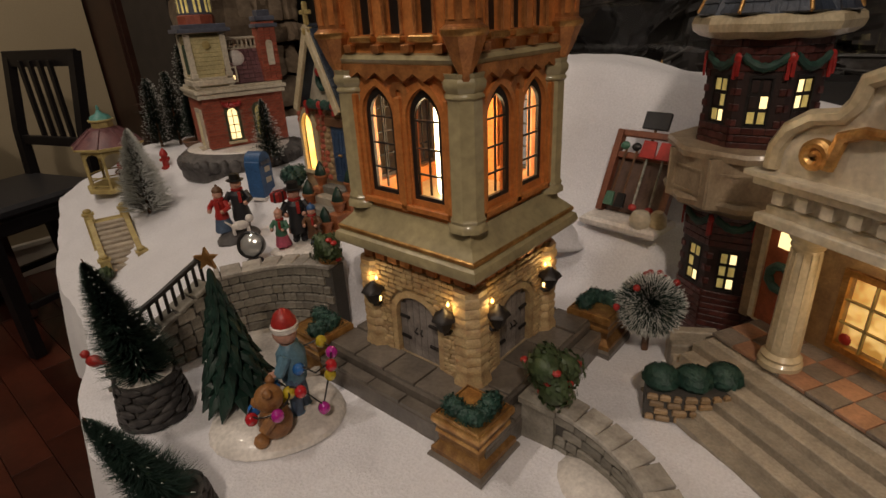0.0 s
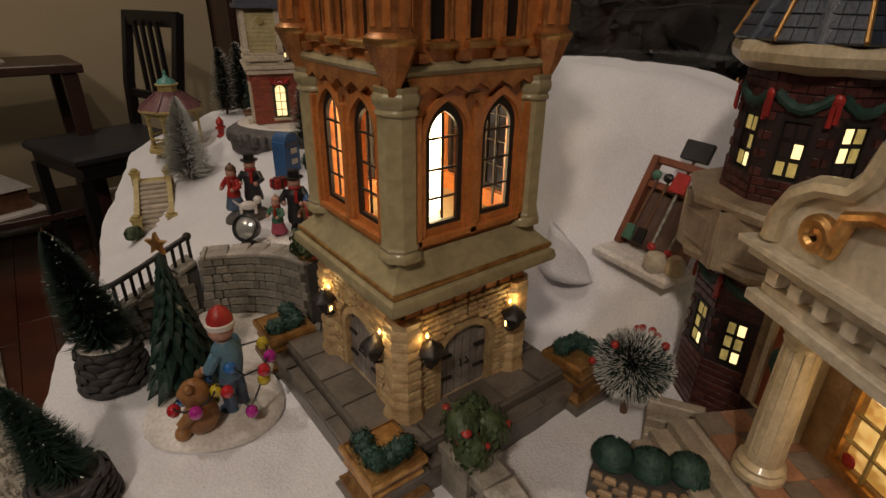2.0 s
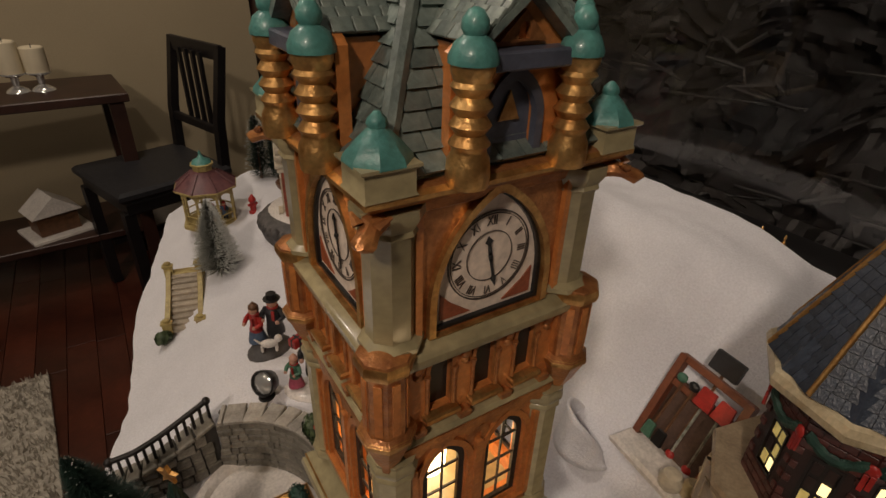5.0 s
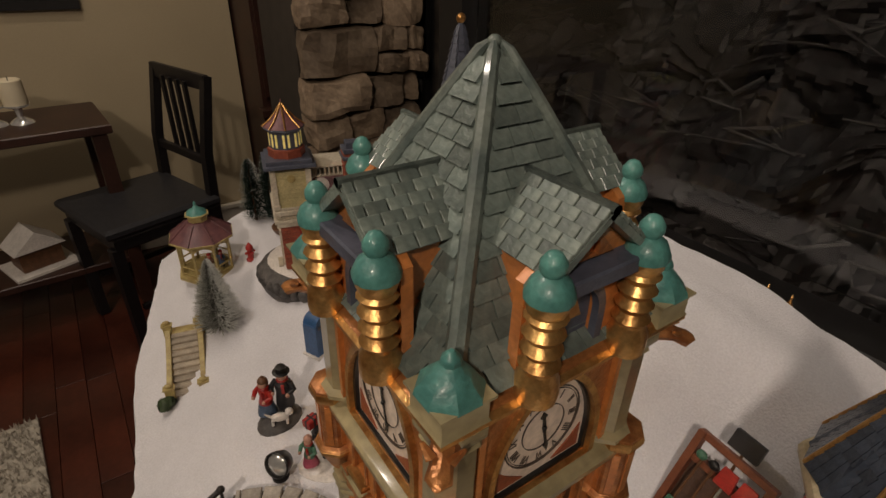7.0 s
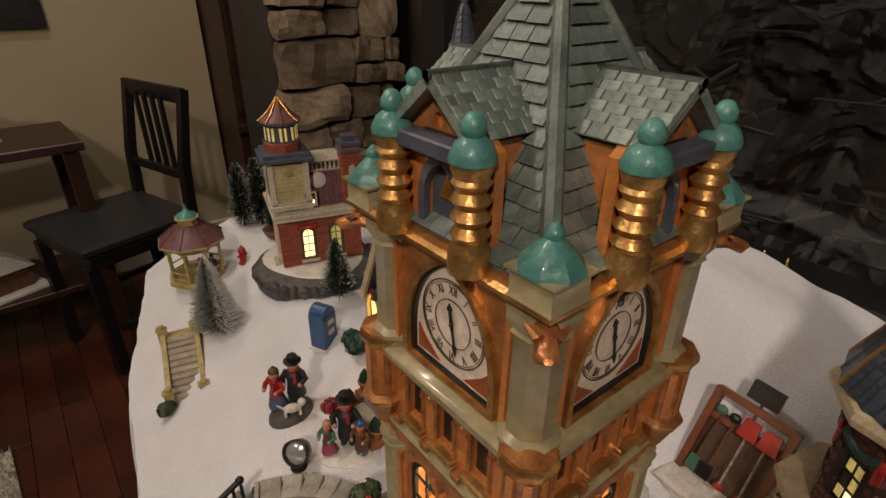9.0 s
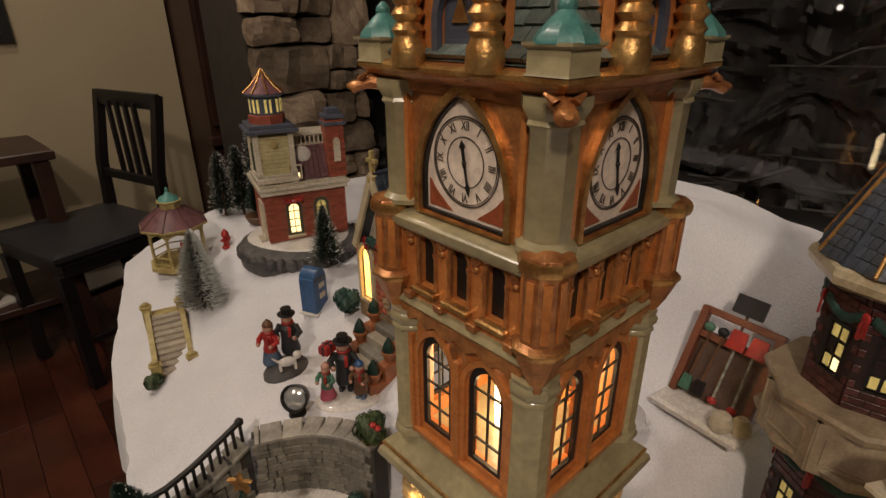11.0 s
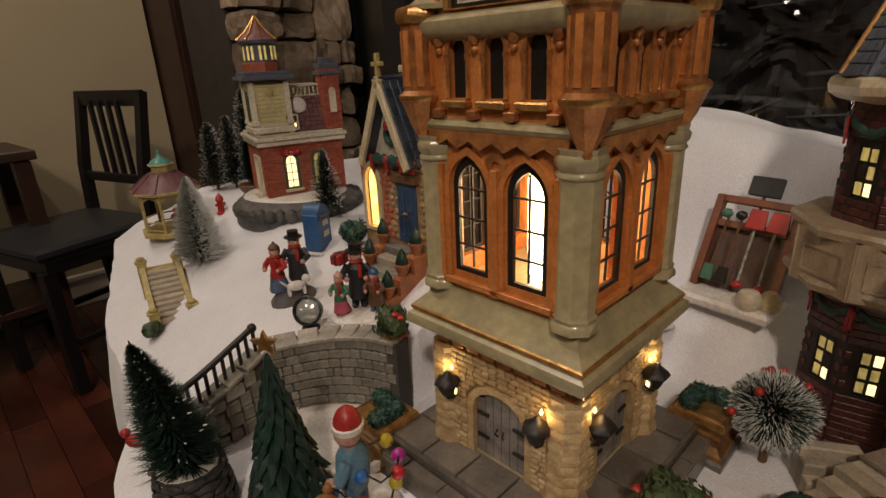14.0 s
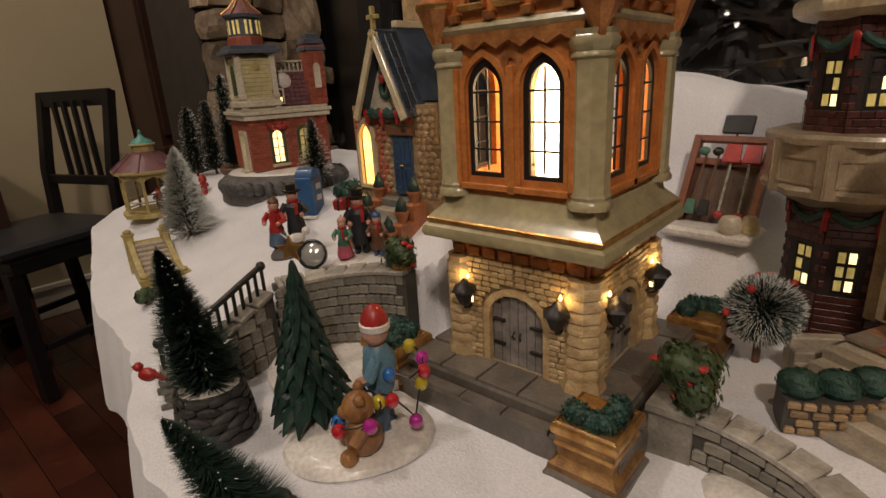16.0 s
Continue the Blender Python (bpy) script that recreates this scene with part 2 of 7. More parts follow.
class Mesh:
    """Collects faces; each method takes its own placing matrix."""

    def __init__(self):
        self.v, self.f = [], []

    def add(self, verts, faces, m=None):
        k = len(self.v)
        self.v += [tuple(m @ Vector(p)) if m else tuple(p) for p in verts]
        self.f += [tuple(i + k for i in f) for f in faces]
        return self

    def box(self, c, s, m=None, taper=1.0, ch=0.12):
        """A box with chamfered upright edges and rims; taper scales the top."""
        x, y, z = (a / 2 for a in s)
        d = min(x, y, z) * ch * 2
        rings = []
        for zz, i in ((-z, d), (-z + d, 0), (z - d, 0), (z, d)):
            k = 1 + (taper - 1) * (zz + z) / (2 * z)
            a, b = (x - i) * k, (y - i) * k
            rings += [(c[0] + p, c[1] + q, c[2] + zz) for p, q in ((-a, -b), (a, -b), (a, b), (-a, b))]
        faces = [(3, 2, 1, 0), (12, 13, 14, 15)]
        for r in range(3):
            for i in range(4):
                j = (i + 1) % 4
                faces.append((4 * r + i, 4 * r + j, 4 * r + 4 + j, 4 * r + 4 + i))
        return self.add(rings, faces, m)

    def lathe(self, profile, seg=16, m=None, turn=0.0, wobble=0.0, square=False):
        verts, faces = [], []
        for r, z in profile:
            for i in range(seg):
                a = 2 * math.pi * i / seg + turn
                k = r * (1 + wobble * math.sin(3 * a + z * 90))
                verts.append((k * math.cos(a), k * math.sin(a), z))
        n = len(profile)
        for j in range(n - 1):
            for i in range(seg):
                k = (i + 1) % seg
                faces.append((j * seg + i, j * seg + k, (j + 1) * seg + k, (j + 1) * seg + i))
        faces.append(tuple(reversed(range(seg))))
        faces.append(tuple((n - 1) * seg + i for i in range(seg)))
        return self.add(verts, faces, m)

    def square(self, profile, m=None):
        """A square moulding: (half width, z) rows."""
        return self.lathe([(h * math.sqrt(2), z) for h, z in profile], 4, m, math.pi / 4)

    def ball(self, c, r, seg=10, m=None, s=(1, 1, 1)):
        prof = [(max(0.02, math.sin(math.pi * k / (seg // 2 + 1))) * r, -r * math.cos(math.pi * k / (seg // 2 + 1))) for k in range(seg // 2 + 2)]
        t = Matrix.Translation(c) @ Matrix.Diagonal((*s, 1))
        return self.lathe(prof, seg, (m @ t) if m else t)

    def panel(self, outer, holes, depth, m=None):
        """A flat panel in the xz plane, its front at y=0 and its back at y=depth, with holes through it."""
        loops = [outer] + list(holes)
        pts = [p for lp in loops for p in lp]
        tris = tessellate_polygon([[Vector((x, z, 0)) for x, z in lp] for lp in loops])
        n = len(pts)
        verts = [(x, 0, z) for x, z in pts] + [(x, depth, z) for x, z in pts]
        faces = []
        for a, b, c in tris:
            pa, pb, pc = pts[a], pts[b], pts[c]
            up = (pb[0] - pa[0]) * (pc[1] - pa[1]) - (pb[1] - pa[1]) * (pc[0] - pa[0]) > 0
            t = (a, b, c) if up else (a, c, b)
            faces += [t, tuple(i + n for i in reversed(t))]
        k = 0
        for lp in loops:
            area = sum(lp[i][0] * lp[(i + 1) % len(lp)][1] - lp[(i + 1) % len(lp)][0] * lp[i][1] for i in range(len(lp)))
            flip = (area > 0) == (lp is outer)
            for i in range(len(lp)):
                a, b = k + i, k + (i + 1) % len(lp)
                faces.append((b, a, a + n, b + n) if flip else (a, b, b + n, a + n))
            k += len(lp)
        return self.add(verts, faces, m)

    def tube(self, pts, r, seg=8, m=None):
        pts = [Vector(p) for p in pts]
        rs = r if isinstance(r, (list, tuple)) else [r] * len(pts)
        verts, faces = [], []
        for k, p in enumerate(pts):
            d = (pts[min(k + 1, len(pts) - 1)] - pts[max(k - 1, 0)]).normalized()
            a = d.orthogonal().normalized()
            if k and abs(a.dot(last)) < 0.5:
                a = (last - d * last.dot(d)).normalized()
            elif k:
                a = (last - d * last.dot(d)).normalized()
            last = a
            b = d.cross(a)
            verts += [p + (a * math.cos(2 * math.pi * i / seg) + b * math.sin(2 * math.pi * i / seg)) * rs[k] for i in range(seg)]
        for k in range(len(pts) - 1):
            for i in range(seg):
                j = (i + 1) % seg
                faces.append((k * seg + i, k * seg + j, (k + 1) * seg + j, (k + 1) * seg + i))
        faces += [tuple(reversed(range(seg))), tuple((len(pts) - 1) * seg + i for i in range(seg))]
        return self.add(verts, faces, m)

    def data(self, name, mat, smooth=True):
        me = bpy.data.meshes.new(name)
        me.from_pydata(self.v, [], self.f)
        me.materials.append(mat)
        if smooth:
            me.shade_smooth()
            me.set_sharp_from_angle(angle=radians(38))
        me.update()
        return me


def part(name, mesh, mat, parent, label="", m=None):
    data = mesh if isinstance(mesh, bpy.types.Mesh) else mesh.data(name, mat)
    ob = new(name, data)
    ob.parent = parent
    if m is not None:
        ob.matrix_basis = m
    if label:
        tagged(ob, label)
    return ob


def thing(name, at, turn, label, category, group="", kind=""):
    ob = new(name)
    ob.empty_display_size = 0.02
    ob.matrix_basis = pose(*at, 0, 0, turn)
    return tagged(ob, label, category, group, kind)


def solid(name, mesh, mat, label, category, at=(0, 0, 0), turn=0, group="", kind=""):
    ob = new(name, mesh.data(name, mat))
    ob.matrix_basis = pose(*at, 0, 0, turn)
    return tagged(ob, label, category, group, kind)


def lancet(x, z0, w, h, n=7, rise=0.78):
    """A pointed-arch outline of two circle arcs, bottom left first, counter-clockwise."""
    a, up = w / 2, w * rise
    rad = (a * a + up * up) / (2 * a)
    top = math.asin(min(1, up / rad))
    arc = [(a - rad + rad * math.cos(top * k / n), h - up + rad * math.sin(top * k / n)) for k in range(n)]
    return [(x - a, z0), (x + a, z0)] + [(x + p, z0 + q) for p, q in arc] + [(x, z0 + h)] + [(x - p, z0 + q) for p, q in reversed(arc)]


def roundtop(x, z0, w, h, n=8):
    s = h - w / 2
    return [(x - w / 2, z0), (x + w / 2, z0)] + [(x + w / 2 * math.cos(math.pi * k / n), z0 + s + w / 2 * math.sin(math.pi * k / n)) for k in range(n + 1)]


def rect(x0, z0, x1, z1):
    return [(x0, z0), (x1, z0), (x1, z1), (x0, z1)]


def face(k, h):
    """Placing of a panel on side k of a square tower of half width h: 0 south, 1 east, 2 north, 3 west."""
    return pose(0, 0, 0, 0, 0, 90 * k) @ Matrix.Translation((0, -h, 0))


def ss(a, b, v):
    t = min(1, max(0, (v - a) / (b - a)))
    return t * t * (3 - 2 * t)

FLOOR = -0.55
# ---- ground: snow felt over the low table ----
GROUND = -0.02


def snow_height(x, y):
    wall = 0.295 - 0.125 * ss(-0.15, -0.03, x) - 0.02 * ss(-0.03, 0.06, x)
    a, b = -0.33 + 0.1 * ss(0.32, 0.6, y), -0.06 + 0.07 * ss(0.3, 0.6, y)
    top = -0.025 + 0.09 * ss(a, b, x) + 0.035 * ss(0.0, 0.1, x)
    z = GROUND + (top - GROUND) * ss(wall - 0.002, wall + 0.012, y)
    start = 0.20 + 0.13 * ss(-0.10, -0.2, y)
    crest = 0.250 + 0.025 * math.sin(5 * y + 0.6) - 0.03 * ss(0.1, -0.3, y)
    mound = GROUND + (crest - GROUND) * (0.35 * ss(start, start + 0.10, x) + 0.65 * ss(start + 0.08, 0.47, x)) * ss(1.0, 0.6, y)
    z = max(z, mound) if x > 0.08 else z
    z += 0.0055 * noise.noise((x * 11, y * 9, 0.3)) + 0.0028 * noise.noise((x * 24, y * 19, 6.0)) + 0.0014 * noise.noise((x * 45, y * 37, 2.0))
    return z


def edge_x(y):
    return -0.325 + 0.09 * ss(0.2, 0.55, y) + 0.18 * ss(0.55, 1.3, y) + 0.010 * noise.noise((y * 9, 0, 0)) + 0.006 * noise.noise((y * 27, 3, 0))


sheet = Mesh()
NX, NY = 150, 300
verts, faces = [], []
for j in range(NY + 1):
    y = -0.95 + 2.0 * j / NY
    e = edge_x(y)
    for i in range(NX + 1):
        u = i / NX
        if i < 7:
            d = (6 - i) / 6
            fold = 0.012 * noise.noise((y * 13, 7, 0)) + 0.005 * noise.noise((y * 40, 2, 0))
            verts.append((e - 0.012 * math.sin(d * math.pi / 2) - d * fold * 0.6 - 0.01 * d, y, snow_height(e, y) - 0.012 * (1 - math.cos(d * 1.5)) - 0.17 * max(0, d - 0.16) ** 1.1))
        else:
            x = e + (0.58 - e) * (i - 6) / (NX - 6)
            verts.append((x, y, snow_height(x, y)))
for j in range(NY):
    for i in range(NX):
        k = j * (NX + 1) + i
        faces.append((k, k + 1, k + NX + 2, k + NX + 1))
sheet.add(verts, faces)
snow = solid("ground", sheet, SNOW, "white snow felt spread in soft mounds over the table", "snow cloth", kind="structure")

GLITTER = material("silver_glitter", (0.95, 0.95, 0.95), 0.2, 0.0, scale=30, vary=0.05, bump=0, coat=1.0)
flecks = Mesh()
rg = random.Random(41)
for k in range(500):
    y = rg.uniform(-0.4, 0.95)
    x = rg.uniform(edge_x(y) + 0.01, 0.5)
    c = Vector((x, y, snow_height(x, y) + 0.0012))
    u = Vector((rg.gauss(0, 1), rg.gauss(0, 1), rg.gauss(0, 0.5))).normalized() * 0.0006
    v = u.orthogonal().normalized() * 0.0008
    flecks.add([c - u - v, c + u - v, c + u + v, c - u + v], [(0, 1, 2, 3)])
solid("snow_glitter", flecks, GLITTER, "tiny silver glitter flecks strewn on the snow felt", "glitter", kind="stuff")
table = thing("display_table", (0.0, 0.0, FLOOR), 0, "low dark table under the white snow felt", "table")
part("tabletop", Mesh().box((0.23, 0.05, GROUND - FLOOR - 0.085), (0.66, 1.9, 0.03)), SHELF, table)
for x in (-0.04, 0.5):
    for y in (-0.8, 0.9):
        part("leg", Mesh().box((x, y, (GROUND - FLOOR - 0.10) / 2), (0.06, 0.06, GROUND - FLOOR - 0.10)), SHELF, table)

# ---- room ----
solid("floor", Mesh().box((-0.8, 0.2, FLOOR - 0.03), (6.4, 7.6, 0.04), None, 1, 0.01), CABW, "dark sub floor under the floor boards", "floor", kind="structure")
floor_ob = bpy.data.objects["floor"]
solid("wall_north", Mesh().box((-1.72, 2.36, 0.74), (4.36, 0.12, 2.6), None, 1, 0.01), WALLP, "plain tan painted wall behind the chair", "wall", kind="structure")
solid("baseboard", Mesh().box((-1.72, 2.289, FLOOR + 0.06), (4.36, 0.018, 0.12), None, 1, 0.1).box((-1.72, 2.284, FLOOR + 0.125), (4.36, 0.026, 0.02)), WHITEP, "white painted baseboard along the tan wall", "baseboard", kind="structure")
# west and south walls stand behind the view, their dimness is in the colour
solid("wall_west", Mesh().box((-3.95, 0.2, 0.74), (0.12, 7.6, 2.6), None, 1, 0.01), DARKROOM, "plain wall, coloured near black for the unlit part of the room", "wall", kind="structure")
solid("wall_south", Mesh().box((-0.8, -3.6, 0.74), (6.4, 0.12, 2.6), None, 1, 0.01), DARKROOM, "plain wall, coloured near black for the unlit part of the room", "wall", kind="structure")
solid("ceiling", Mesh().box((-0.8, 0.2, 2.03), (6.4, 7.6, 0.06), None, 1, 0.01), CEIL, "plain ceiling with small round spotlights", "ceiling", kind="structure")
# window wall: sill wall, frame posts, glass, night garden
win = thing("window_1", (0.62, 0.0, 0.0), 0, "large dark window with a black frame, night outside", "window", kind="structure")
part("window_sill", Mesh().box((0.02, -0.9, 0.10), (0.12, 3.7, 0.27)), BLACK, win)
for y in (-2.6, -1.2, 0.9):
    part("window_frame", Mesh().box((0.03, y, 1.14), (0.08, 0.09, 1.7)), BLACK, win)
part("window_frame", Mesh().box((0.03, -0.9, 1.96), (0.08, 3.7, 0.08)), BLACK, win)
pane = part("pane", Mesh().box((0.035, -0.15, 1.1), (0.006, 2.0, 1.66)), GLASS, win)
pane.visible_shadow = False
pane2 = part("pane", Mesh().box((0.035, -1.9, 1.1), (0.006, 1.31, 1.66)), GLASS, win)
pane2.visible_shadow = False
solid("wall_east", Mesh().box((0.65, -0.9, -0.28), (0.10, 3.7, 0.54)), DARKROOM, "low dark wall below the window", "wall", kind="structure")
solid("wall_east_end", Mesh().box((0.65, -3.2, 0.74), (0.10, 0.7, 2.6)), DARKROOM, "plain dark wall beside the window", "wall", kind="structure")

# stacked stone column and the cabinet beside it
column = thing("stone_column", (0.47, 1.58, FLOOR), 0, "fireplace column of rough stacked brown ledge stone", "stone column", kind="structure")
part("core", Mesh().box((0.23, 0.2, 1.28), (0.44, 0.36, 2.56)), DARKROOM, column)
rng = random.Random(4)
z = 0.0
while z < 2.45:
    h = rng.choice((0.08, 0.12, 0.16, 0.20, 0.24))
    x = 0.0
    while x < 0.45:
        w = min(rng.uniform(0.10, 0.27), 0.46 - x)
        if 0.46 - x - w < 0.07:
            w = 0.46 - x
        cut = rng.random() < 0.5 and h > 0.12
        for z0, hh in (((z, h * 0.45), (z + h * 0.45, h * 0.55)) if cut else ((z, h),)):
            d = rng.uniform(0.0, 0.07)
            bm = bmesh.new()
            bmesh.ops.create_cube(bm, size=1)
            bmesh.ops.subdivide_edges(bm, edges=bm.edges[:], cuts=4, use_grid_fill=True)
            s = Vector((w - 0.008, 0.07 + d, hh - 0.007))
            off = Vector((rng.uniform(0, 50), rng.uniform(0, 50), 0))
            for v in bm.verts:
                p = Vector((v.co.x * s.x, v.co.y * s.y, v.co.z * s.z))
                edge = sum(1 for c in v.co if abs(c) > 0.49)
                k = 1 - 0.02 * max(0, edge - 1) * 2
                q = noise.noise_vector((p + off) * 9) * 0.034 + noise.noise_vector((p + off) * 30) * 0.011
                v.co = Vector((p.x * k + q.x * 0.5, p.y * k + q.y, p.z * k + q.z * 0.5))
            me = bpy.data.meshes.new("stone")
            bm.to_mesh(me)
            bm.free()
            me.materials.append(LEDGE)
            part("stone", me, LEDGE, column, m=Matrix.Translation((x + w / 2, 0.0 - d / 2, z0 + hh / 2)))
        x += w
    z += h
cab = thing("wall_cabinet", (0.43, 2.02, FLOOR), 0, "tall dark cherry wood cabinet beside the stone column", "cabinet")
part("body", Mesh().box((0.25, 0.17, 1.15), (0.42, 0.3, 2.3)), CABW, cab)
part("door", Mesh().panel(rect(0.05, 0.1, 0.45, 0.55), [], 0.02, pose(0, -0.003, 0)), CABW, cab)
part("shelf_board", Mesh().box((0.25, 0.0, 0.62), (0.46, 0.06, 0.035)), CABW, cab)
part("door", Mesh().panel(rect(0.05, 0.68, 0.45, 2.2), [rect(0.1, 0.75, 0.4, 2.1)], 0.02, pose(0, -0.003, 0)), CABW, cab)
part("knob", Mesh().ball((0.1, -0.015, 0.5), 0.014), IRON, cab, "small round dark knob")
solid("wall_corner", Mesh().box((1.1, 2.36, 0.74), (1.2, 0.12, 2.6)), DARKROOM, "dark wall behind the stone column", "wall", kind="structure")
solid("window_trim", Mesh().box((0.0, 0.0, 0.74), (0.06, 0.74, 2.6), pose(0.87, 1.27, 0, 0, 0, -28)).box((1.02, 1.62, 0.74), (0.09, 0.1, 2.6)), BLACK, "black vertical trim beside the stone column", "trim", kind="structure")

# night garden behind the glass: rock face with ragged ledges
rocks = Mesh()
n1, n2 = 320, 180
verts, faces = [], []
for j in range(n2 + 1):
    for i in range(n1 + 1):
        y, zz = -2.4 + 4.2 * i / n1, -0.35 + 1.9 * j / n2
        slope = 0.5 * zz
        p = Vector((0, y * 2.3, zz * 2.6))
        r = noise.turbulence(p, 3, True) * 0.20 + 0.10 * abs(noise.noise(p * 3.1)) + 0.06 * noise.noise(p * 9) + 0.025 * noise.noise(p * 21) + 0.012 * noise.noise(p * 47)
        verts.append((1.02 + slope - r, y, zz + 0.12 * noise.noise((y * 5, zz * 4, 4))))
for j in range(n2):
    for i in range(n1):
        k = j * (n1 + 1) + i
        top = 0.78 + 0.35 * noise.noise((-2.4 + 4.2 * i / n1 + 3, 0.5, 0)) + 0.25 * noise.noise(((i / n1) * 19, 2.5, 0))
        if verts[k][2] < top:
            faces.append((k, k + n1 + 1, k + n1 + 2, k + 1))
rocks.add(verts, faces)
solid("garden_rock", rocks, NIGHT, "ragged rock and driftwood bank outside the window, night darkness in its colour", "rock bank", kind="structure")
# black board added in place of the darkness beyond the garden
solid("backdrop", Mesh().box((3.2, -0.3, 1.0), (0.1, 8, 3.4), None, 1, 0.01), BLACK, "black night beyond the garden", "night", kind="structure")
roots = Mesh()
rr = random.Random(11)
for k in range(16):
    y, zz = rr.uniform(-0.9, 0.9), rr.uniform(0.25, 0.75)
    pts = []
    for s in range(9):
        pts.append((0.79 + 0.42 * zz - 0.07 + 0.05 * noise.noise((k, s * 0.5, 0)), y + s * rr.uniform(-0.01, 0.045), zz + 0.05 * noise.noise((k * 3.1, s * 0.7, 5)) - 0.012 * s))
    roots.tube(pts, [0.006 - 0.0005 * s for s in range(9)], 6)
tagged(solid("driftwood", roots, NIGHT, "tangled driftwood branches on the rock bank, night darkness in their colour", "driftwood", kind="stuff"))
# gold bell shapes stand in for the tower's lit lancets mirrored in the pane
for y in (0.05, 0.016):
    bell = thing("bell_ornament", (0.605, y, 0.228), 0, "small gold bell shape standing in for a lit tower window mirrored in the glass", "ornament", "bells by the window")
    part("bell", Mesh().lathe([(0.008, 0.008), (0.007, 0.012), (0.004, 0.019), (0.002, 0.024), (0.001, 0.026)], 14), GOLD, bell)
    part("loop", Mesh().tube([(0, 0, 0.025), (0.003, 0, 0.03), (0, 0, 0.034), (-0.003, 0, 0.03), (0, 0, 0.025)], 0.001, 6), GOLD, bell)
# recessed spotlights on the ceiling (seen in the glass)
spot = thing("ceiling_spotlight", (-1.7, 0.75, 2.0), 0, "small lit recessed ceiling spotlight with a pale ring", "ceiling light", "ceiling spotlights")
part("ring", Mesh().lathe([(0.03, 0), (0.055, -0.004), (0.06, 0.0), (0.06, 0.004), (0.03, 0.004)], 20), WHITEP, spot)
part("lens", Mesh().lathe([(0.03, -0.002), (0.03, 0.001)], 20), SPOTON, spot)
for x, y in ((-2.4, 0.6), (-3.2, 0.4), (-3.2, 1.1), (-1.2, -1.6), (-2.6, -1.4)):
    copy_thing(spot, pose(x, y, 2.0))

# added glowing discs, placed so the pane mirrors them as distant ceiling spots
for y, zz in ((1.92, 0.86), (1.267, 0.851), (1.14, 0.707), (1.055, 0.606)):
    wl = thing("wall_light", (-3.885, y, zz), 0, "small round lamp added on the far wall to mirror as a ceiling spot in the glass", "wall light", "far wall lights")
    part("lens", Mesh().lathe([(0.022, 0.0), (0.022, 0.008), (0.001, 0.012)], 16, pose(0, 0, 0, 0, 90, 0)), SPOTON, wl)
    part("ring", Mesh().lathe([(0.03, -0.004), (0.03, 0.004), (0.023, 0.006)], 16, pose(0, 0, 0, 0, 90, 0)), WHITEP, wl)

# chair
chair = thing("dining_chair", (0.077, 1.79, FLOOR), -72, "black-brown wooden dining chair with slatted back and dark seat pad", "chair")
CW, CD = 0.38, 0.40
part("seat", Mesh().box((0, -0.18, 0.452), (CW + 0.02, CD, 0.035), None, 1, 0.3), DARKCL, chair, "dark fabric seat pad")
part("seat_frame", Mesh().box((0, -0.17, 0.41), (CW, CD - 0.02, 0.045)), CHAIRW, chair)
for x in (-CW / 2 + 0.02, CW / 2 - 0.02):
    part("leg", Mesh().box((x, -0.355, 0.20), (0.036, 0.036, 0.40)), CHAIRW, chair)
    part("back_post", Mesh().tube([(x, 0.03, 0), (x, 0.005, 0.4), (x, 0.02, 0.62), (x, 0.07, 0.86)], [0.024, 0.024, 0.022, 0.02], 4), CHAIRW, chair)
part("top_rail", Mesh().box((0, 0.063, 0.84), (CW - 0.02, 0.02, 0.05)), CHAIRW, chair)
part("lower_rail", Mesh().box((0, 0.018, 0.585), (CW - 0.03, 0.018, 0.03)), CHAIRW, chair)
for x in (-0.075, -0.025, 0.025, 0.075):
    part("slat", Mesh().box((x, 0.04, 0.71), (0.016, 0.012, 0.25), Matrix.Translation((0, 0.0, 0)) @ Matrix.Shear("XY", 4, (0, 0))), CHAIRW, chair)
for x in (-CW / 2 + 0.02, CW / 2 - 0.02):
    part("stretcher", Mesh().box((x, -0.16, 0.16), (0.018, 0.33, 0.022)), CHAIRW, chair)

chair.scale = (0.95, 0.95, 1.0)
# side table with candles
side = thing("side_table", (-0.43, 1.97, FLOOR), 4, "narrow dark wood side table with a lower shelf by the wall", "side table")
part("tabletop", Mesh().box((-0.13, 0, 0.69), (0.9, 0.36, 0.03)), CABW, side)
part("shelf", Mesh().box((-0.13, 0, 0.2), (0.84, 0.32, 0.025)), CABW, side)
for x in (-0.54, 0.28):
    for y in (-0.15, 0.15):
        part("leg", Mesh().box((x, y, 0.34), (0.045, 0.045, 0.67)), CABW, side)
for x, h in ((-0.335, 0.075), (-0.405, 0.095)):
    c = thing("pillar_candle", (x, 1.97, FLOOR + 0.705), 0, "ivory pillar candle on a clear glass holder", "candle", "candles on the side table")
    part("holder", Mesh().lathe([(0.035, 0), (0.03, 0.008), (0.01, 0.02), (0.012, 0.045), (0.036, 0.055), (0.036, 0.06)], 16), LENS, c, "clear glass candle holder")
    part("wax", Mesh().lathe([(0.034, 0.06), (0.035, 0.065), (0.035, 0.06 + h), (0.03, 0.064 + h), (0.02, 0.058 + h)], 20), CANDLE, c)
    part("wick", Mesh().tube([(0, 0, 0.055 + h), (0.001, 0, 0.072 + h)], 0.0015, 6), BLACK, c)
hut = thing("village_house", (-0.43, 1.93, FLOOR + 0.213), 20, "small dark snow-topped village house on the lower shelf", "village house")
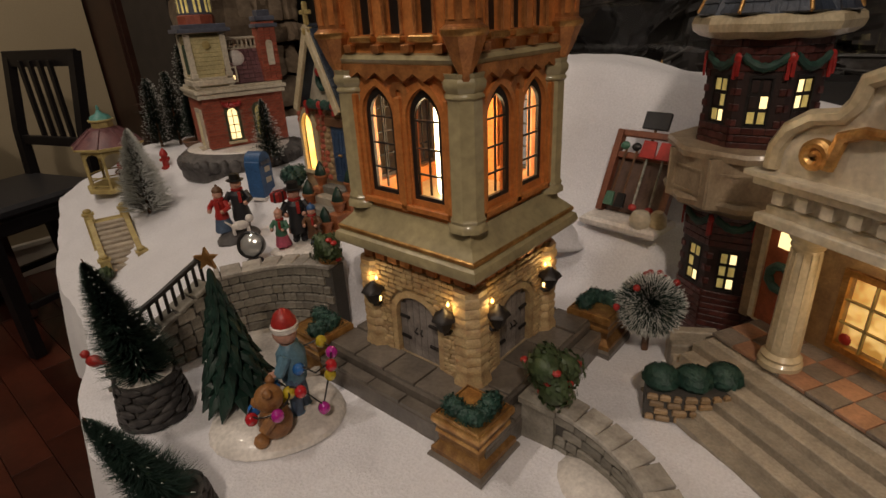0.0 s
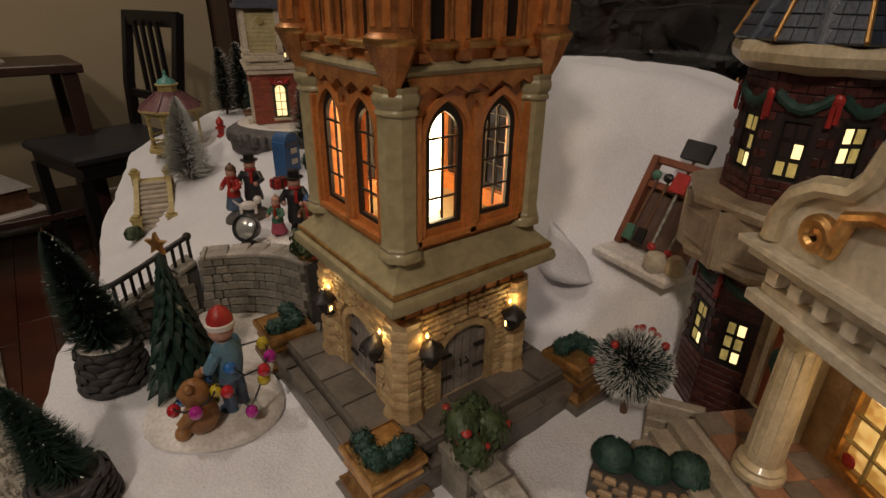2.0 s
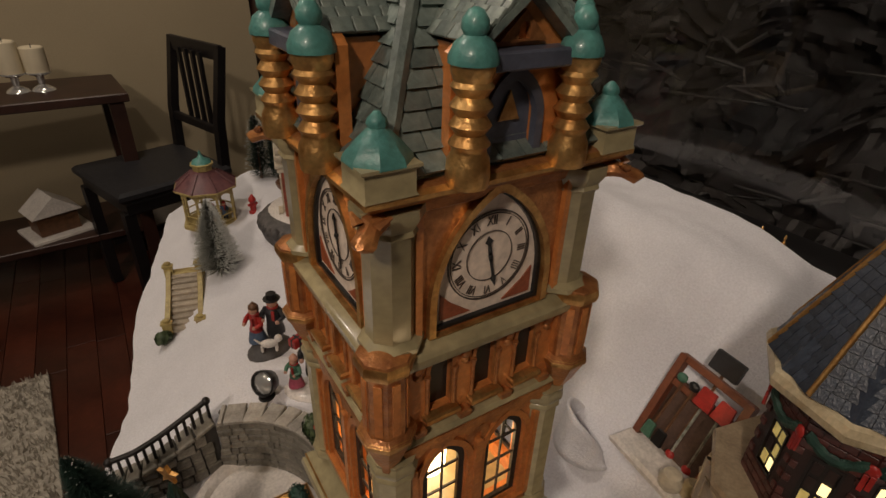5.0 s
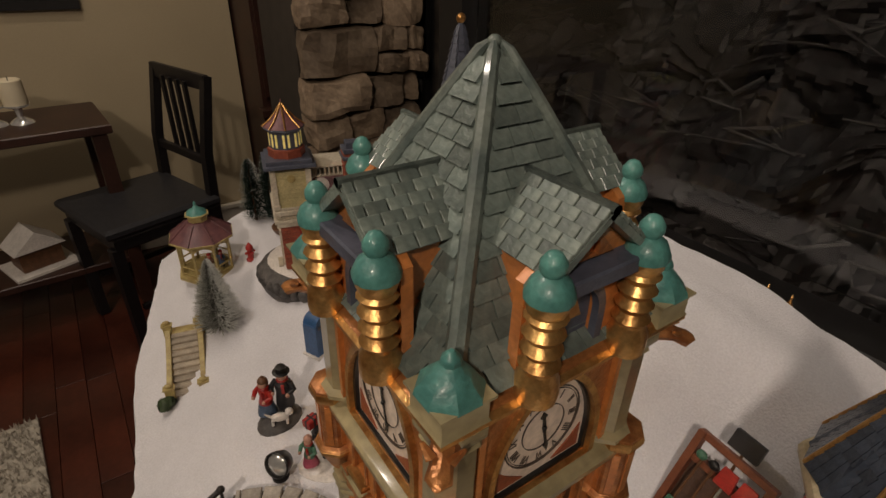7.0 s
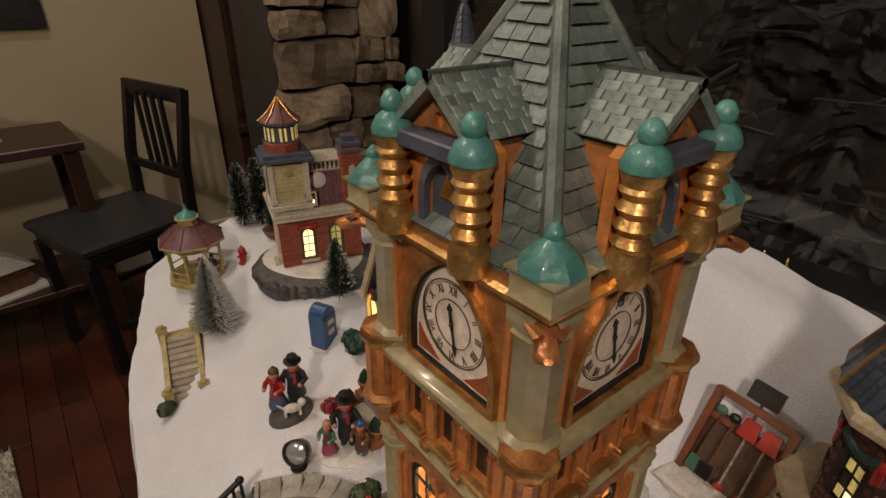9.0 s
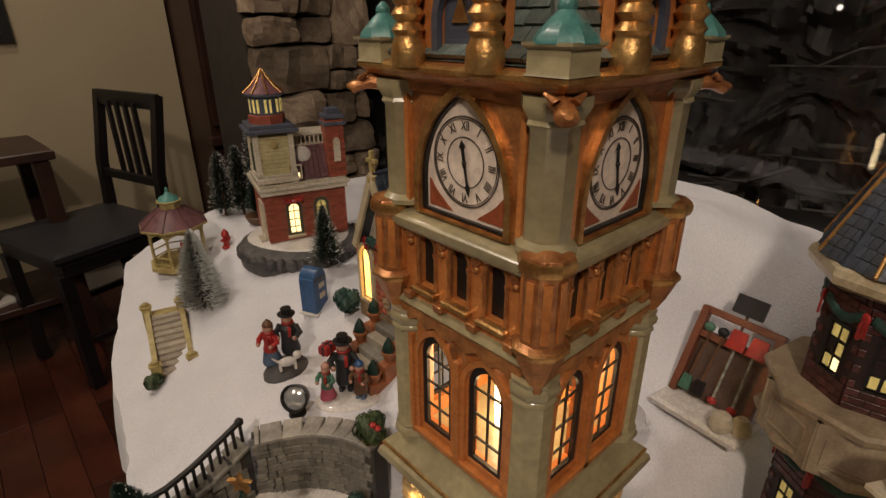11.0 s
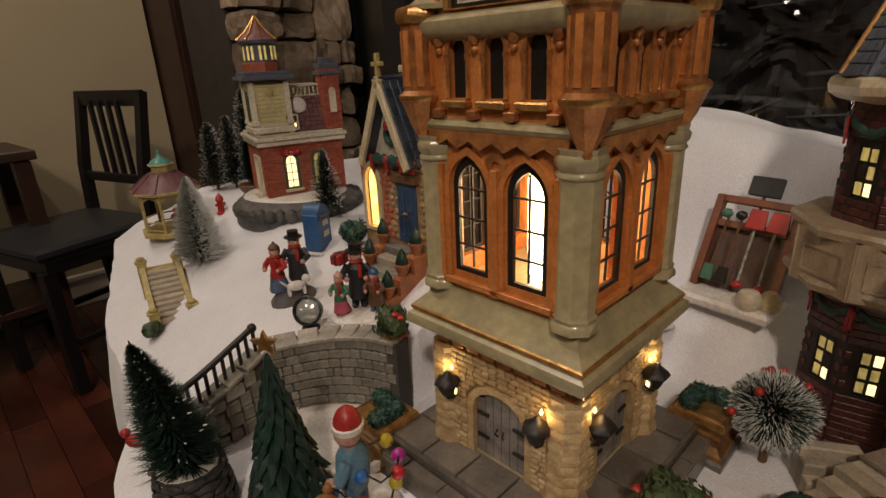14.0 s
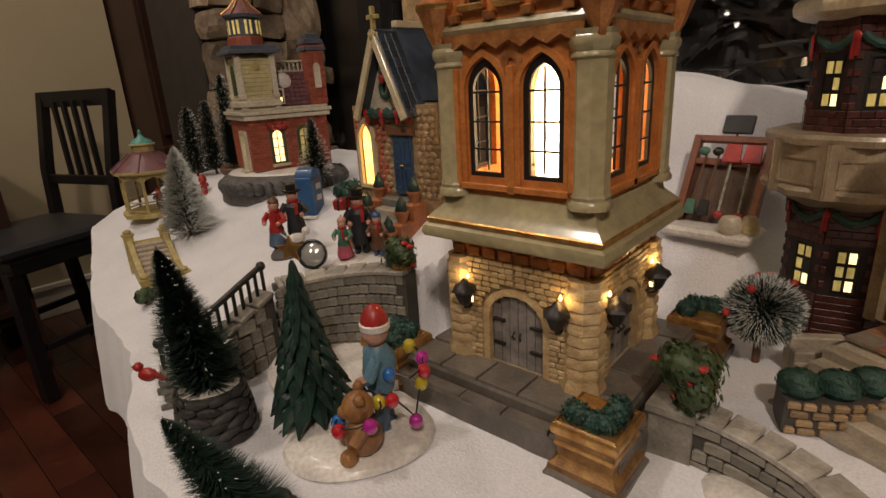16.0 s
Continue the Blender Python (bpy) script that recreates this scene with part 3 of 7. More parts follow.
part("wall", Mesh().box((0, 0, 0.045), (0.13, 0.1, 0.09)), BROWN, hut)
part("roof", Mesh().panel([(-0.08, 0.085), (0.08, 0.085), (0, 0.15)], [], 0.13, pose(0, -0.065, 0)), SNOWP, hut, "snow-covered gable roof")
part("base", Mesh().box((0, 0, 0.004), (0.2, 0.17, 0.012)), SNOWP, hut)
for x, y in ((0.085, -0.05), (0.1, 0.02)):
    part("tree", Mesh().lathe([(0.028, 0.01), (0.018, 0.05), (0.02, 0.052), (0.01, 0.09), (0.002, 0.12)], 10), FIR, hut)
picture = thing("wall_picture", (-0.32, 2.285, 0.46), 0, "dark framed picture hanging on the tan wall", "picture")
part("frame", Mesh().panel(rect(-0.35, 0, 0.25, 0.45), [rect(-0.32, 0.03, 0.22, 0.42)], 0.02, pose(0, -0.006, 0)), BLACK, picture)
part("canvas", Mesh().box((-0.05, 0.008, 0.225), (0.54, 0.01, 0.39)), NIGHT, picture)
# rug
rug = Mesh()
rr = random.Random(5)
rug.box((0, 0, 0.006), (0.9, 1.1, 0.012))
for k in range(9000):
    x, y = rr.uniform(-0.45, 0.45), rr.uniform(-0.55, 0.55)
    a, b, h = rr.uniform(-0.007, 0.007), rr.uniform(-0.007, 0.007), rr.uniform(0.014, 0.024)
    rug.add([(x - 0.003, y, 0.01), (x + 0.003, y, 0.01), (x, y + 0.004, 0.01), (x + a, y + b, 0.01 + h)], [(0, 1, 3), (1, 2, 3), (2, 0, 3)])
solid("shag_rug", rug, RUG, "cream shag rug on the red-brown wooden floor", "rug", (-0.92, 0.77, FLOOR), 4)

# ---- brick pieces ----
piece_mesh = {}


def piece(w, d, h, mat):
    key = (round(w, 4), round(d, 4), round(h, 4), mat.name)
    if key not in piece_mesh:
        piece_mesh[key] = Mesh().box((0, 0, 0), (w, d, h), None, 1, 0.18).data("brick", mat, False)
    return piece_mesh[key]


# ---- clock tower ----
tower = thing("clock_tower", (0.0, 0.0, 0.0), 0, "tall orange and sage ceramic clock tower with lit windows", "village building")
base = part("platform", Mesh().square([(0.122, -0.055), (0.122, -0.030), (0.120, -0.028), (0.108, -0.030), (0.108, -0.019), (0.106, -0.017), (0.0, -0.017)]), PAVE, tower, "grey two-step paved platform")
done = set()


def storey(z0, z1, w0, w1, k):
    """Sets the parts built since the last call to their storey's true height and width."""
    q = (w1 - w0) / (z1 - z0)
    for ob in tower.children:
        if ob not in done:
            ob.matrix_basis = Matrix(((k, 0, 0, 0), (0, k, 0, 0), (0, 0, q, w0 - q * z0), (0, 0, 0, 1))) @ ob.matrix_basis
            done.add(ob)


# paving slabs on the two steps
for k in range(4):
    for i in range(5):
        x = -0.0981 + 0.0458 * i
        part("slab", Mesh().box((x, -0.115, -0.0275), (0.044, 0.0125, 0.004)), PAVE, base, m=pose(0, 0, 0, 0, 0, 90 * k))
    for i in range(4):
        x = -0.0852 + 0.0435 * i
        part("slab", Mesh().box((x, -0.088, -0.016), (0.0415, 0.036, 0.004)), PAVE, base, m=pose(0, 0, 0, 0, 0, 90 * k))
storey(-0.055, -0.017, GROUND - 0.008, 0.018, 1.0)
# ground storey with a door on each side
B = 0.066
for k in range(4):
    wall = part("ground_wall", Mesh().panel(rect(-B, -0.019, B, 0.108), [roundtop(0, -0.013, 0.056, 0.085)], 0.008), MORTAR, tower, "cream stone wall", face(k, B))
    door = part("door", Mesh().panel(roundtop(0, -0.014, 0.056, 0.0855), [], 0.004, pose(0, 0.004, 0)), DOORGREY, tower, "grey plank double door with black hinges", face(k, B))
    for i in range(6):
        x = -0.0215 + 0.0086 * i
        top = -0.006 + 0.050 + math.sqrt(max(0, 0.025 ** 2 - x * x)) - 0.0015
        part("plank", Mesh().box((x, 0.0036, (top - 0.015) / 2), (0.0078, 0.003, top + 0.015)), DOORGREY, door)
    for sx in (-1, 1):
        for z in (0.010, 0.038):
            part("hinge", Mesh().box((sx * 0.019, 0.001, z), (0.012, 0.002, 0.0035)), IRON, door)
        part("handle", Mesh().tube([(sx * 0.003, 0.001, 0.028), (sx * 0.004, -0.002, 0.024), (sx * 0.003, 0.001, 0.019)], 0.0009, 6), IRON, door)
    arch = Mesh().panel(roundtop(0, -0.016, 0.068, 0.094), [roundtop(0, -0.0161, 0.055, 0.0865)], 0.006, pose(0, -0.003, 0))
    part("door_arch", arch, STONE, tower, "", face(k, B))
    # stones beside the door
    rs = random.Random(30 + k)
    for row in range(19):
        z = -0.015 + 0.0064 * row
        for sx in (-1, 1):
            x = 0.034 if z < 0.046 else max(0.004, math.sqrt(max(0, 0.033 ** 2 - (z - 0.044) ** 2)) + 0.002)
            if z > 0.076:
                x = 0.001
            while x < B - 0.008:
                w = min(rs.uniform(0.006, 0.011), B - 0.005 - x)
                part("brick", Mesh().box((sx * (x + w / 2), -0.0012 - rs.uniform(0, 0.001), z + 0.0030), (w - 0.0008, 0.005, 0.0056), None, 1, 0.2), STONE, wall)
                x += w
    # lanterns either side of the door
    for sx in (-1, 1):
        lantern = part("lantern", Mesh().lathe([(0.002, 0.060), (0.005, 0.063), (0.0095, 0.076), (0.0120, 0.0775), (0.0100, 0.082), (0.0045, 0.086), (0.0015, 0.091)], 6), IRON, tower, "black wall lantern with a lit flame", face(k, B) @ Matrix.Translation((sx * 0.046, -0.014, -0.007)))
        part("bracket", Mesh().tube([(0, 0.015, 0.06), (0, 0.006, 0.055), (0, 0, 0.058)], 0.0016, 6), IRON, lantern)
        part("lantern_pane", Mesh().box((0.0072, 0, 0.0675), (0.001, 0.0034, 0.005)), FLAME, lantern, "lit yellow pane", pose(0, 0, 0, 0, 0, 150 if sx > 0 else 30))
        if k in (0, 3):
            p = face(k, B) @ Vector((sx * 0.050, -0.012, 0.086))
            lamp("lantern_light", "POINT", (p.x * 1.06, p.y * 1.06, 0.016 + (p.z + 0.019) * 0.872), (0, 0, 0), 0.011, 0.003, (1, 0.62, 0.22))
        part("flame", Mesh().lathe([(0.0007, 0.0), (0.0016, 0.002), (0.0011, 0.004), (0.0002, 0.006)], 8), FLAME, lantern, "small bare bulb", pose(0, 0.006, 0.089))
for sx in (-1, 1):
    for sy in (-1, 1):
        part("quoin_pier", Mesh().lathe([(0.019, -0.019), (0.019, -0.008), (0.016, 0.0)] + [p for q in range(8) for p in ((0.0168, 0.003 + 0.012 * q), (0.0172, 0.010 + 0.012 * q), (0.0150, 0.0135 + 0.012 * q))] + [(0.016, 0.104)], 8, None, math.pi / 8), STONE, tower, "rusticated stone corner pier", Matrix.Translation((sx * 0.060, sy * 0.060, 0)))
storey(-0.019, 0.098, 0.016, 0.118, 1.05)
# frieze and corbels
part("frieze", Mesh().square([(0.067, 0.098), (0.070, 0.101), (0.070, 0.104), (0.067, 0.106), (0.069, 0.118), (0.077, 0.122), (0.077, 0.126)]), COPPER, tower, "copper-orange frieze")
for k in range(4):
    for i in range(8):
        part("corbel", Mesh().box((-0.059 + 0.0168 * i, -0.0012, 0.112), (0.0120, 0.005, 0.010), None, 1.05, 0.2), COPPER, tower, "", face(k, 0.068))
part("cornice", Mesh().square([(0.076, 0.124), (0.087, 0.126), (0.0885, 0.130), (0.087, 0.137), (0.083, 0.140), (0.0835, 0.146), (0.080, 0.150), (0.073, 0.158), (0.071, 0.170), (0.0, 0.170)]), SAGE, tower, "sage stepped cornice")
part("gold_edge", Mesh().square([(0.083, 0.1395), (0.0848, 0.1415), (0.0848, 0.1445), (0.0825, 0.147)]), GOLD, tower, "gold-painted edge")
part("gold_edge", Mesh().square([(0.0700, 0.1185), (0.0722, 0.1195), (0.0722, 0.1215), (0.0700, 0.123)]), GOLD, tower, "gold-painted edge")
storey(0.098, 0.170, 0.118, 0.184, 1.03)
# lit storey: two lancet windows on each side, hollow
H2 = 0.066
GW, GH, GZ = 0.026, 0.094, 0.190
for k in range(4):
    m = face(k, H2)
    holes = [lancet(x, GZ - 0.004, GW + 0.008, GH + 0.012) for x in (-0.0255, 0.0255)]
    part("window_wall", Mesh().panel(rect(-0.062, 0.166, 0.062, 0.306), holes, 0.010), ORANGE, tower, "orange ceramic wall", m)
    for x in (-0.0255, 0.0255):
        part("arch_moulding", Mesh().panel(lancet(x, GZ - 0.011, GW + 0.020, GH + 0.026), [lancet(x, GZ - 0.0105, GW + 0.011, GH + 0.019)], 0.006, pose(0, -0.003, 0)), ORANGE, tower, "", m)
        w = part("window", Mesh().panel(lancet(x, GZ - 0.005, GW + 0.010, GH + 0.013), [lancet(x, GZ, GW - 0.001, GH)], 0.003, pose(0, 0.001, 0)), IRON, tower, "dark lancet window with muntins, lit from inside", m)
        mun = Mesh().box((x, 0.0028, GZ + GH / 2), (0.0013, 0.0016, GH - 0.004))
        part("muntin", mun, IRON, w)
        for z in (0.2115, 0.2365, 0.2625):
            part("muntin", Mesh().box((x, 0.0026, z), (GW, 0.0018, 0.0018)), IRON, w)
    part("spandrel", Mesh().panel([(-0.010, 0.288), (0.0, 0.270), (0.010, 0.288), (0.006, 0.296), (-0.006, 0.296)], [roundtop(0, 0.281, 0.006, 0.009)], 0.003, pose(0, -0.002, 0)), COPPER, tower, "", m)
    for x in (-0.051, 0.0, 0.051):
        part("rib", Mesh().box((x, -0.002, 0.228), (0.0045 if x else 0.006, 0.006, 0.112), None, 1, 0.25), ORANGE, tower, "", m)
    part("rail", Mesh().box((0, -0.0025, 0.177), (0.104, 0.005, 0.006)), ORANGE, tower, "", m)
    part("bracket_frieze", Mesh().panel([(-0.06, 0.312), (-0.056, 0.296)] + [(-0.052 + 0.0104 * i, 0.301 + (0.0035 if i % 2 else -0.003)) for i in range(11)] + [(0.056, 0.296), (0.06, 0.312)], [], 0.006, pose(0, -0.006, 0)), COPPER, tower, "", m)
PIL = [(0.017, 0.166), (0.017, 0.171), (0.0148, 0.174), (0.0155, 0.177), (0.0138, 0.180), (0.0138, 0.284), (0.0155, 0.286), (0.0155, 0.288), (0.0140, 0.290), (0.0165, 0.294), (0.017, 0.299), (0.015, 0.302), (0.016, 0.306)]
for sx in (-1, 1):
    for sy in (-1, 1):
        part("corner_pilaster", Mesh().lathe(PIL, 8, None, math.pi / 8), SAGE, tower, "sage octagonal corner pilaster", Matrix.Translation((sx * 0.061, sy * 0.061, 0)))
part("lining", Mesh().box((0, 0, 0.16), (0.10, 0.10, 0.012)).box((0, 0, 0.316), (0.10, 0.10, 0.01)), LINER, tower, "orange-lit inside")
bulb = part("bulb", Mesh().lathe([(0.012, 0.166), (0.017, 0.172), (0.018, 0.200), (0.018, 0.262), (0.014, 0.280), (0.006, 0.288), (0.001, 0.289)], 16), BULB, tower, "glowing white bulb inside the tower")
storey(0.166, 0.306, 0.182, 0.311, 1.07)
lamp("tower_bulb_light", "POINT", (0.0, 0.0, 0.303), (0, 0, 0), 0.5, 0.012, (1, 0.66, 0.3))
# string course, arcade and bartizans
part("string_course", Mesh().square([(0.066, 0.303), (0.072, 0.306), (0.077, 0.311), (0.079, 0.3145), (0.077, 0.318), (0.073, 0.3195), (0.0, 0.3195)]), SAGE, tower, "sage string course")
H3 = 0.073
for k in range(4):
    m = face(k, H3)
    holes = [roundtop(x, 0.334, 0.0170, 0.043) for x in (-0.035, 0.0, 0.035)]
    arcade = part("arcade_wall", Mesh().panel(rect(-0.064, 0.318, 0.064, 0.382), holes, 0.008), ORANGE, tower, "orange arcade wall with dark niches", m)
    part("niche_back", Mesh().box((0, 0.0075, 0.350), (0.122, 0.004, 0.060)), BLACK, arcade, "black niche backing")
    for x in (-0.035, 0.0, 0.035):
        part("niche_frame", Mesh().panel(roundtop(x, 0.332, 0.0225, 0.0480), [roundtop(x, 0.3315, 0.0166, 0.0450)], 0.003, pose(0, -0.0012, 0)), COPPER, arcade)
        part("niche_sill", Mesh().box((x, -0.003, 0.3305), (0.0265, 0.008, 0.0055), None, 1, 0.25), GOLD, arcade)
        for sx in (-1, 1):
            part("colonnette", Mesh().lathe([(0.0022, 0.334), (0.0014, 0.337), (0.0014, 0.360), (0.0024, 0.363), (0.0024, 0.365)], 8), COPPER, arcade, "", Matrix.Translation((x + sx * 0.0102, -0.0008, 0)))
    for x in (-0.0525, -0.0175, 0.0175, 0.0525):
        part("corbel", Mesh().ball((x, -0.0015, 0.3745), 0.0042, 8, None, (1.0, 0.9, 1.2)).ball((x, -0.0010, 0.3675), 0.0030, 8), COPPER, tower, "", m)
        part("corbel", Mesh().box((x, -0.003, 0.323), (0.008, 0.007, 0.007), None, 1.2), COPPER, tower, "", m)
part("balcony_ledge", Mesh().square([(0.073, 0.374), (0.079, 0.378), (0.0825, 0.382), (0.0830, 0.388), (0.080, 0.391), (0.060, 0.397), (0.0, 0.397)]), SAGE, tower, "sage balcony ledge")
BART = [(0.003, 0.292), (0.006, 0.298), (0.006, 0.304), (0.012, 0.314), (0.019, 0.330), (0.021, 0.333), (0.021, 0.337), (0.0165, 0.340), (0.0165, 0.386), (0.0195, 0.390), (0.0200, 0.396), (0.0185, 0.3985), (0.009, 0.401), (0.002, 0.402)]
BART = [(r * 0.88, z) for r, z in BART]
for sx in (-1, 1):
    for sy in (-1, 1):
        t = part("corner_turret", Mesh().lathe(BART, 8, None, math.pi / 8), COPPER, tower, "copper-brown octagonal corner turret", Matrix.Translation((sx * 0.074, sy * 0.074, 0)))
        part("gold_band", Mesh().lathe([(0.0170, 0.388), (0.0182, 0.391), (0.0182, 0.3945), (0.0174, 0.397)], 8, None, math.pi / 8), GOLD, t)
        part("gold_band", Mesh().lathe([(0.0172, 0.331), (0.0190, 0.3335), (0.0190, 0.3365), (0.0172, 0.338)], 8, None, math.pi / 8), GOLD, t)
        for a in range(8):
            part("flute", Mesh().box((0.0137, 0, 0.363), (0.0012, 0.0052, 0.040)), ORANGE, t, "", pose(0, 0, 0, 0, 0, 45 * a))
storey(0.303, 0.397, 0.309, 0.402, 0.99)
# clock storey
H4 = 0.0710
CZ, CR = 0.4415, 0.0300
for k in range(4):
    m = face(k, H4)
    part("clock_wall", Mesh().panel(rect(-0.064, 0.398, 0.064, 0.492), [lancet(0, 0.4015, 0.080, 0.0850, 9, 0.80)], 0.010), COPPER, tower, "copper-brown clock storey wall", m)
    part("arch_moulding", Mesh().panel(lancet(0, 0.4000, 0.090, 0.0915, 9, 0.80), [lancet(0, 0.3995, 0.0805, 0.0862, 9, 0.80)], 0.006, pose(0, -0.004, 0)), GOLD, tower, "gold pointed arch moulding", m)
    part("arch_moulding", Mesh().panel(lancet(0, 0.4010, 0.081, 0.0858, 9, 0.80), [lancet(0, 0.4035, 0.0745, 0.0805, 9, 0.80)], 0.006, pose(0, 0.0, 0)), BLACK, tower, "", m)
    clock = part("clock", Mesh().panel(lancet(0, 0.4032, 0.075, 0.0810, 9, 0.80), [], 0.003, pose(0, 0.003, 0)), DIAL, tower, "white clock face with Roman numerals", m)
    for sx in (-1, 1):
        part("corner_panel", Mesh().panel([(sx * 0.0345, 0.4060), (sx * 0.0345, 0.4250), (sx * 0.027, 0.4170), (sx * 0.017, 0.4095), (sx * 0.012, 0.4060)][::sx], [], 0.001, pose(0, 0.0022, 0)), RUST, clock, "rust-red corner panel")
    for r0, r1 in ((CR, CR - 0.0008), (0.0168, 0.0164), (0.0282, 0.0279)):
        ring = [[(r * math.cos(2 * math.pi * i / 40), CZ + r * math.sin(2 * math.pi * i / 40)) for i in range(40)] for r in (r0, r1)]
        part("dial_ring", Mesh().panel(ring[0], [ring[1]], 0.0008, pose(0, 0.0021, 0)), INK, clock)
    for h, txt in enumerate(("XII", "I", "II", "III", "IIII", "V", "VI", "VII", "VIII", "IX", "X", "XI")):
        a = radians(90 - 30 * h)
        cu = bpy.data.curves.new("numeral", "FONT")
        cu.body, cu.size, cu.align_x, cu.align_y, cu.extrude, cu.resolution_u = txt, 0.0086, "CENTER", "CENTER", 0.0002, 2
        cu.offset = 0.0
        o = new("numeral", cu)
        o.parent = clock
        o.matrix_basis = Matrix.Translation((0.0235 * math.cos(a), 0.0024, CZ + 0.0235 * math.sin(a))) @ pose(0, 0, 0, 90, 0, 0) @ pose(0, 0, 0, 0, 0, -30 * h) @ Matrix.Diagonal((0.72, 1, 1, 1))
        cu.materials.append(INK)
    for ang, ln, w in ((-10, 0.0145, 0.0013), (168, 0.0225, 0.0010)):
        hand = Mesh().panel([(-w, -0.003), (w, -0.003), (w * 0.8, ln * 0.62), (w * 2.1, ln * 0.72), (0, ln), (-w * 2.1, ln * 0.72), (-w * 0.8, ln * 0.62)], [], 0.0007)
        part("pointer", hand, BLACK, clock, "black clock pointer", Matrix.Translation((0, 0.0012, CZ)) @ pose(0, 0, 0, 0, ang, 0))
    part("pivot", Mesh().ball((0, 0.0015, CZ), 0.0016, 8), BLACK, clock)
    for x in (-0.052, 0.052):
        part("rib", Mesh().box((x, -0.001, 0.446), (0.004, 0.006, 0.088), None, 1, 0.25), ORANGE, tower, "", m)
part("clock_core", Mesh().box((0, 0, 0.446), (0.118, 0.118, 0.090)), BLACK, tower)
storey(0.4, 0.5, 0.4, 0.5, 1.0)
PIL2 = [(0.0165, 0.396), (0.0165, 0.400), (0.0125, 0.404), (0.0125, 0.482), (0.0145, 0.485), (0.0135, 0.488), (0.017, 0.496), (0.017, 0.503)]
for sx in (-1, 1):
    for sy in (-1, 1):
        part("corner_pilaster", Mesh().lathe(PIL2, 8, None, math.pi / 8), SAGE, tower, "sage octagonal corner pilaster", Matrix.Translation((sx * 0.0555, sy * 0.0555, 0)))
storey(0.396, 0.503, 0.402, 0.490, 1.17)
part("upper_cornice", Mesh().square([(0.060, 0.494), (0.066, 0.499), (0.067, 0.506), (0.074, 0.511), (0.077, 0.517), (0.076, 0.521), (0.073, 0.523), (0.0, 0.523)]), COPPER, tower, "copper-brown upper cornice")
part("gold_edge", Mesh().square([(0.0755, 0.5135), (0.0782, 0.516), (0.0782, 0.519), (0.0755, 0.5215)]), GOLD, tower, "gold-painted edge")
for sx in (-1, 1):
    for sy in (-1, 1):
        a = math.degrees(math.atan2(sy, sx))
        gx = Matrix.Translation((sx * 0.068, sy * 0.068, 0)) @ pose(0, 0, 0, 0, 0, a)
        part("gargoyle", Mesh().tube([(-0.006, 0, 0.500), (0.006, 0, 0.503), (0.012, 0, 0.501), (0.018, 0, 0.498), (0.022, 0, 0.500)], [0.006, 0.0065, 0.005, 0.0058, 0.002], 8).tube([(0.012, 0.004, 0.506), (0.008, 0.009, 0.511)], [0.003, 0.001], 6).tube([(0.012, -0.004, 0.506), (0.008, -0.009, 0.511)], [0.003, 0.001], 6), COPPER, tower, "copper-brown gargoyle", gx)
        pin = part("pinnacle", Mesh().square([(0.0125, 0.520), (0.0115, 0.522), (0.0115, 0.536), (0.0135, 0.538), (0.0135, 0.540)]), SAGE, tower, "sage pinnacle with a teal cap", Matrix.Translation((sx * 0.066, sy * 0.066, 0)))
        part("cap", Mesh().lathe([(0.0150, 0.539), (0.0142, 0.543), (0.0085, 0.552), (0.0040, 0.558), (0.0046, 0.560), (0.0040, 0.563), (0.0012, 0.567)], 8, None, math.pi / 8), TEAL, pin, "teal pyramid cap")
storey(0.494, 0.523, 0.480, 0.503, 1.12)
# roof of tiles, bell-cast at the foot
PROF = [(0.072, 0.524), (0.062, 0.534), (0.054, 0.548), (0.047, 0.566), (0.0365, 0.590), (0.0250, 0.616), (0.0130, 0.643), (0.0042, 0.6625), (0.0012, 0.667)]
roof = part("roof", Mesh().square([(h - 0.0015, z) for h, z in PROF]), ROOFG, tower, "grey-green tiled pyramid roof")


def roof_half(z):
    for (h0, z0), (h1, z1) in zip(PROF, PROF[1:]):
        if z0 <= z <= z1:
            return h0 + (h1 - h0) * (z - z0) / (z1 - z0)
    return 0.001


tile_mesh = {}


def roof_tile(w, l, mat=None):
    key = (round(w, 4), round(l, 4), (mat or ROOFG).name)
    if key not in tile_mesh:
        tile_mesh[key] = Mesh().add([(-w / 2, 0, 0.0002), (w / 2, 0, 0.0002), (w / 2, 0, 0.0034), (-w / 2, 0, 0.0034), (-w / 2, l, 0), (w / 2, l, 0), (w / 2, l, 0.0008), (-w / 2, l, 0.0008)],
                                    [(0, 1, 2, 3), (3, 2, 6, 7), (1, 5, 6, 2), (0, 3, 7, 4), (4, 7, 6, 5)]).data("roof_tile", mat or ROOFG, False)
    return tile_mesh[key]


rt = random.Random(8)
for k in range(4):
    z, row = 0.525, 0
    while z < 0.652:
        z1 = z + 0.0088
        h0, h1 = roof_half(z), roof_half(z1)
        tilt = math.degrees(math.atan2(z1 - z, h0 - h1))
        n = max(1, round(2 * h1 / 0.0145))
        w = 2 * (h1 - 0.001) / n
        for i in range(n):
            x = -h1 + 0.001 + w * (i + 0.5)
            part("tile", roof_tile(w - 0.0007, 0.0125), ROOFG, roof, "", face(k, 0) @ Matrix.Translation((x, -h0, z + rt.uniform(0, 0.0008))) @ pose(0, 0, 0, tilt, 0, 0))
        z, row = z1, row + 1
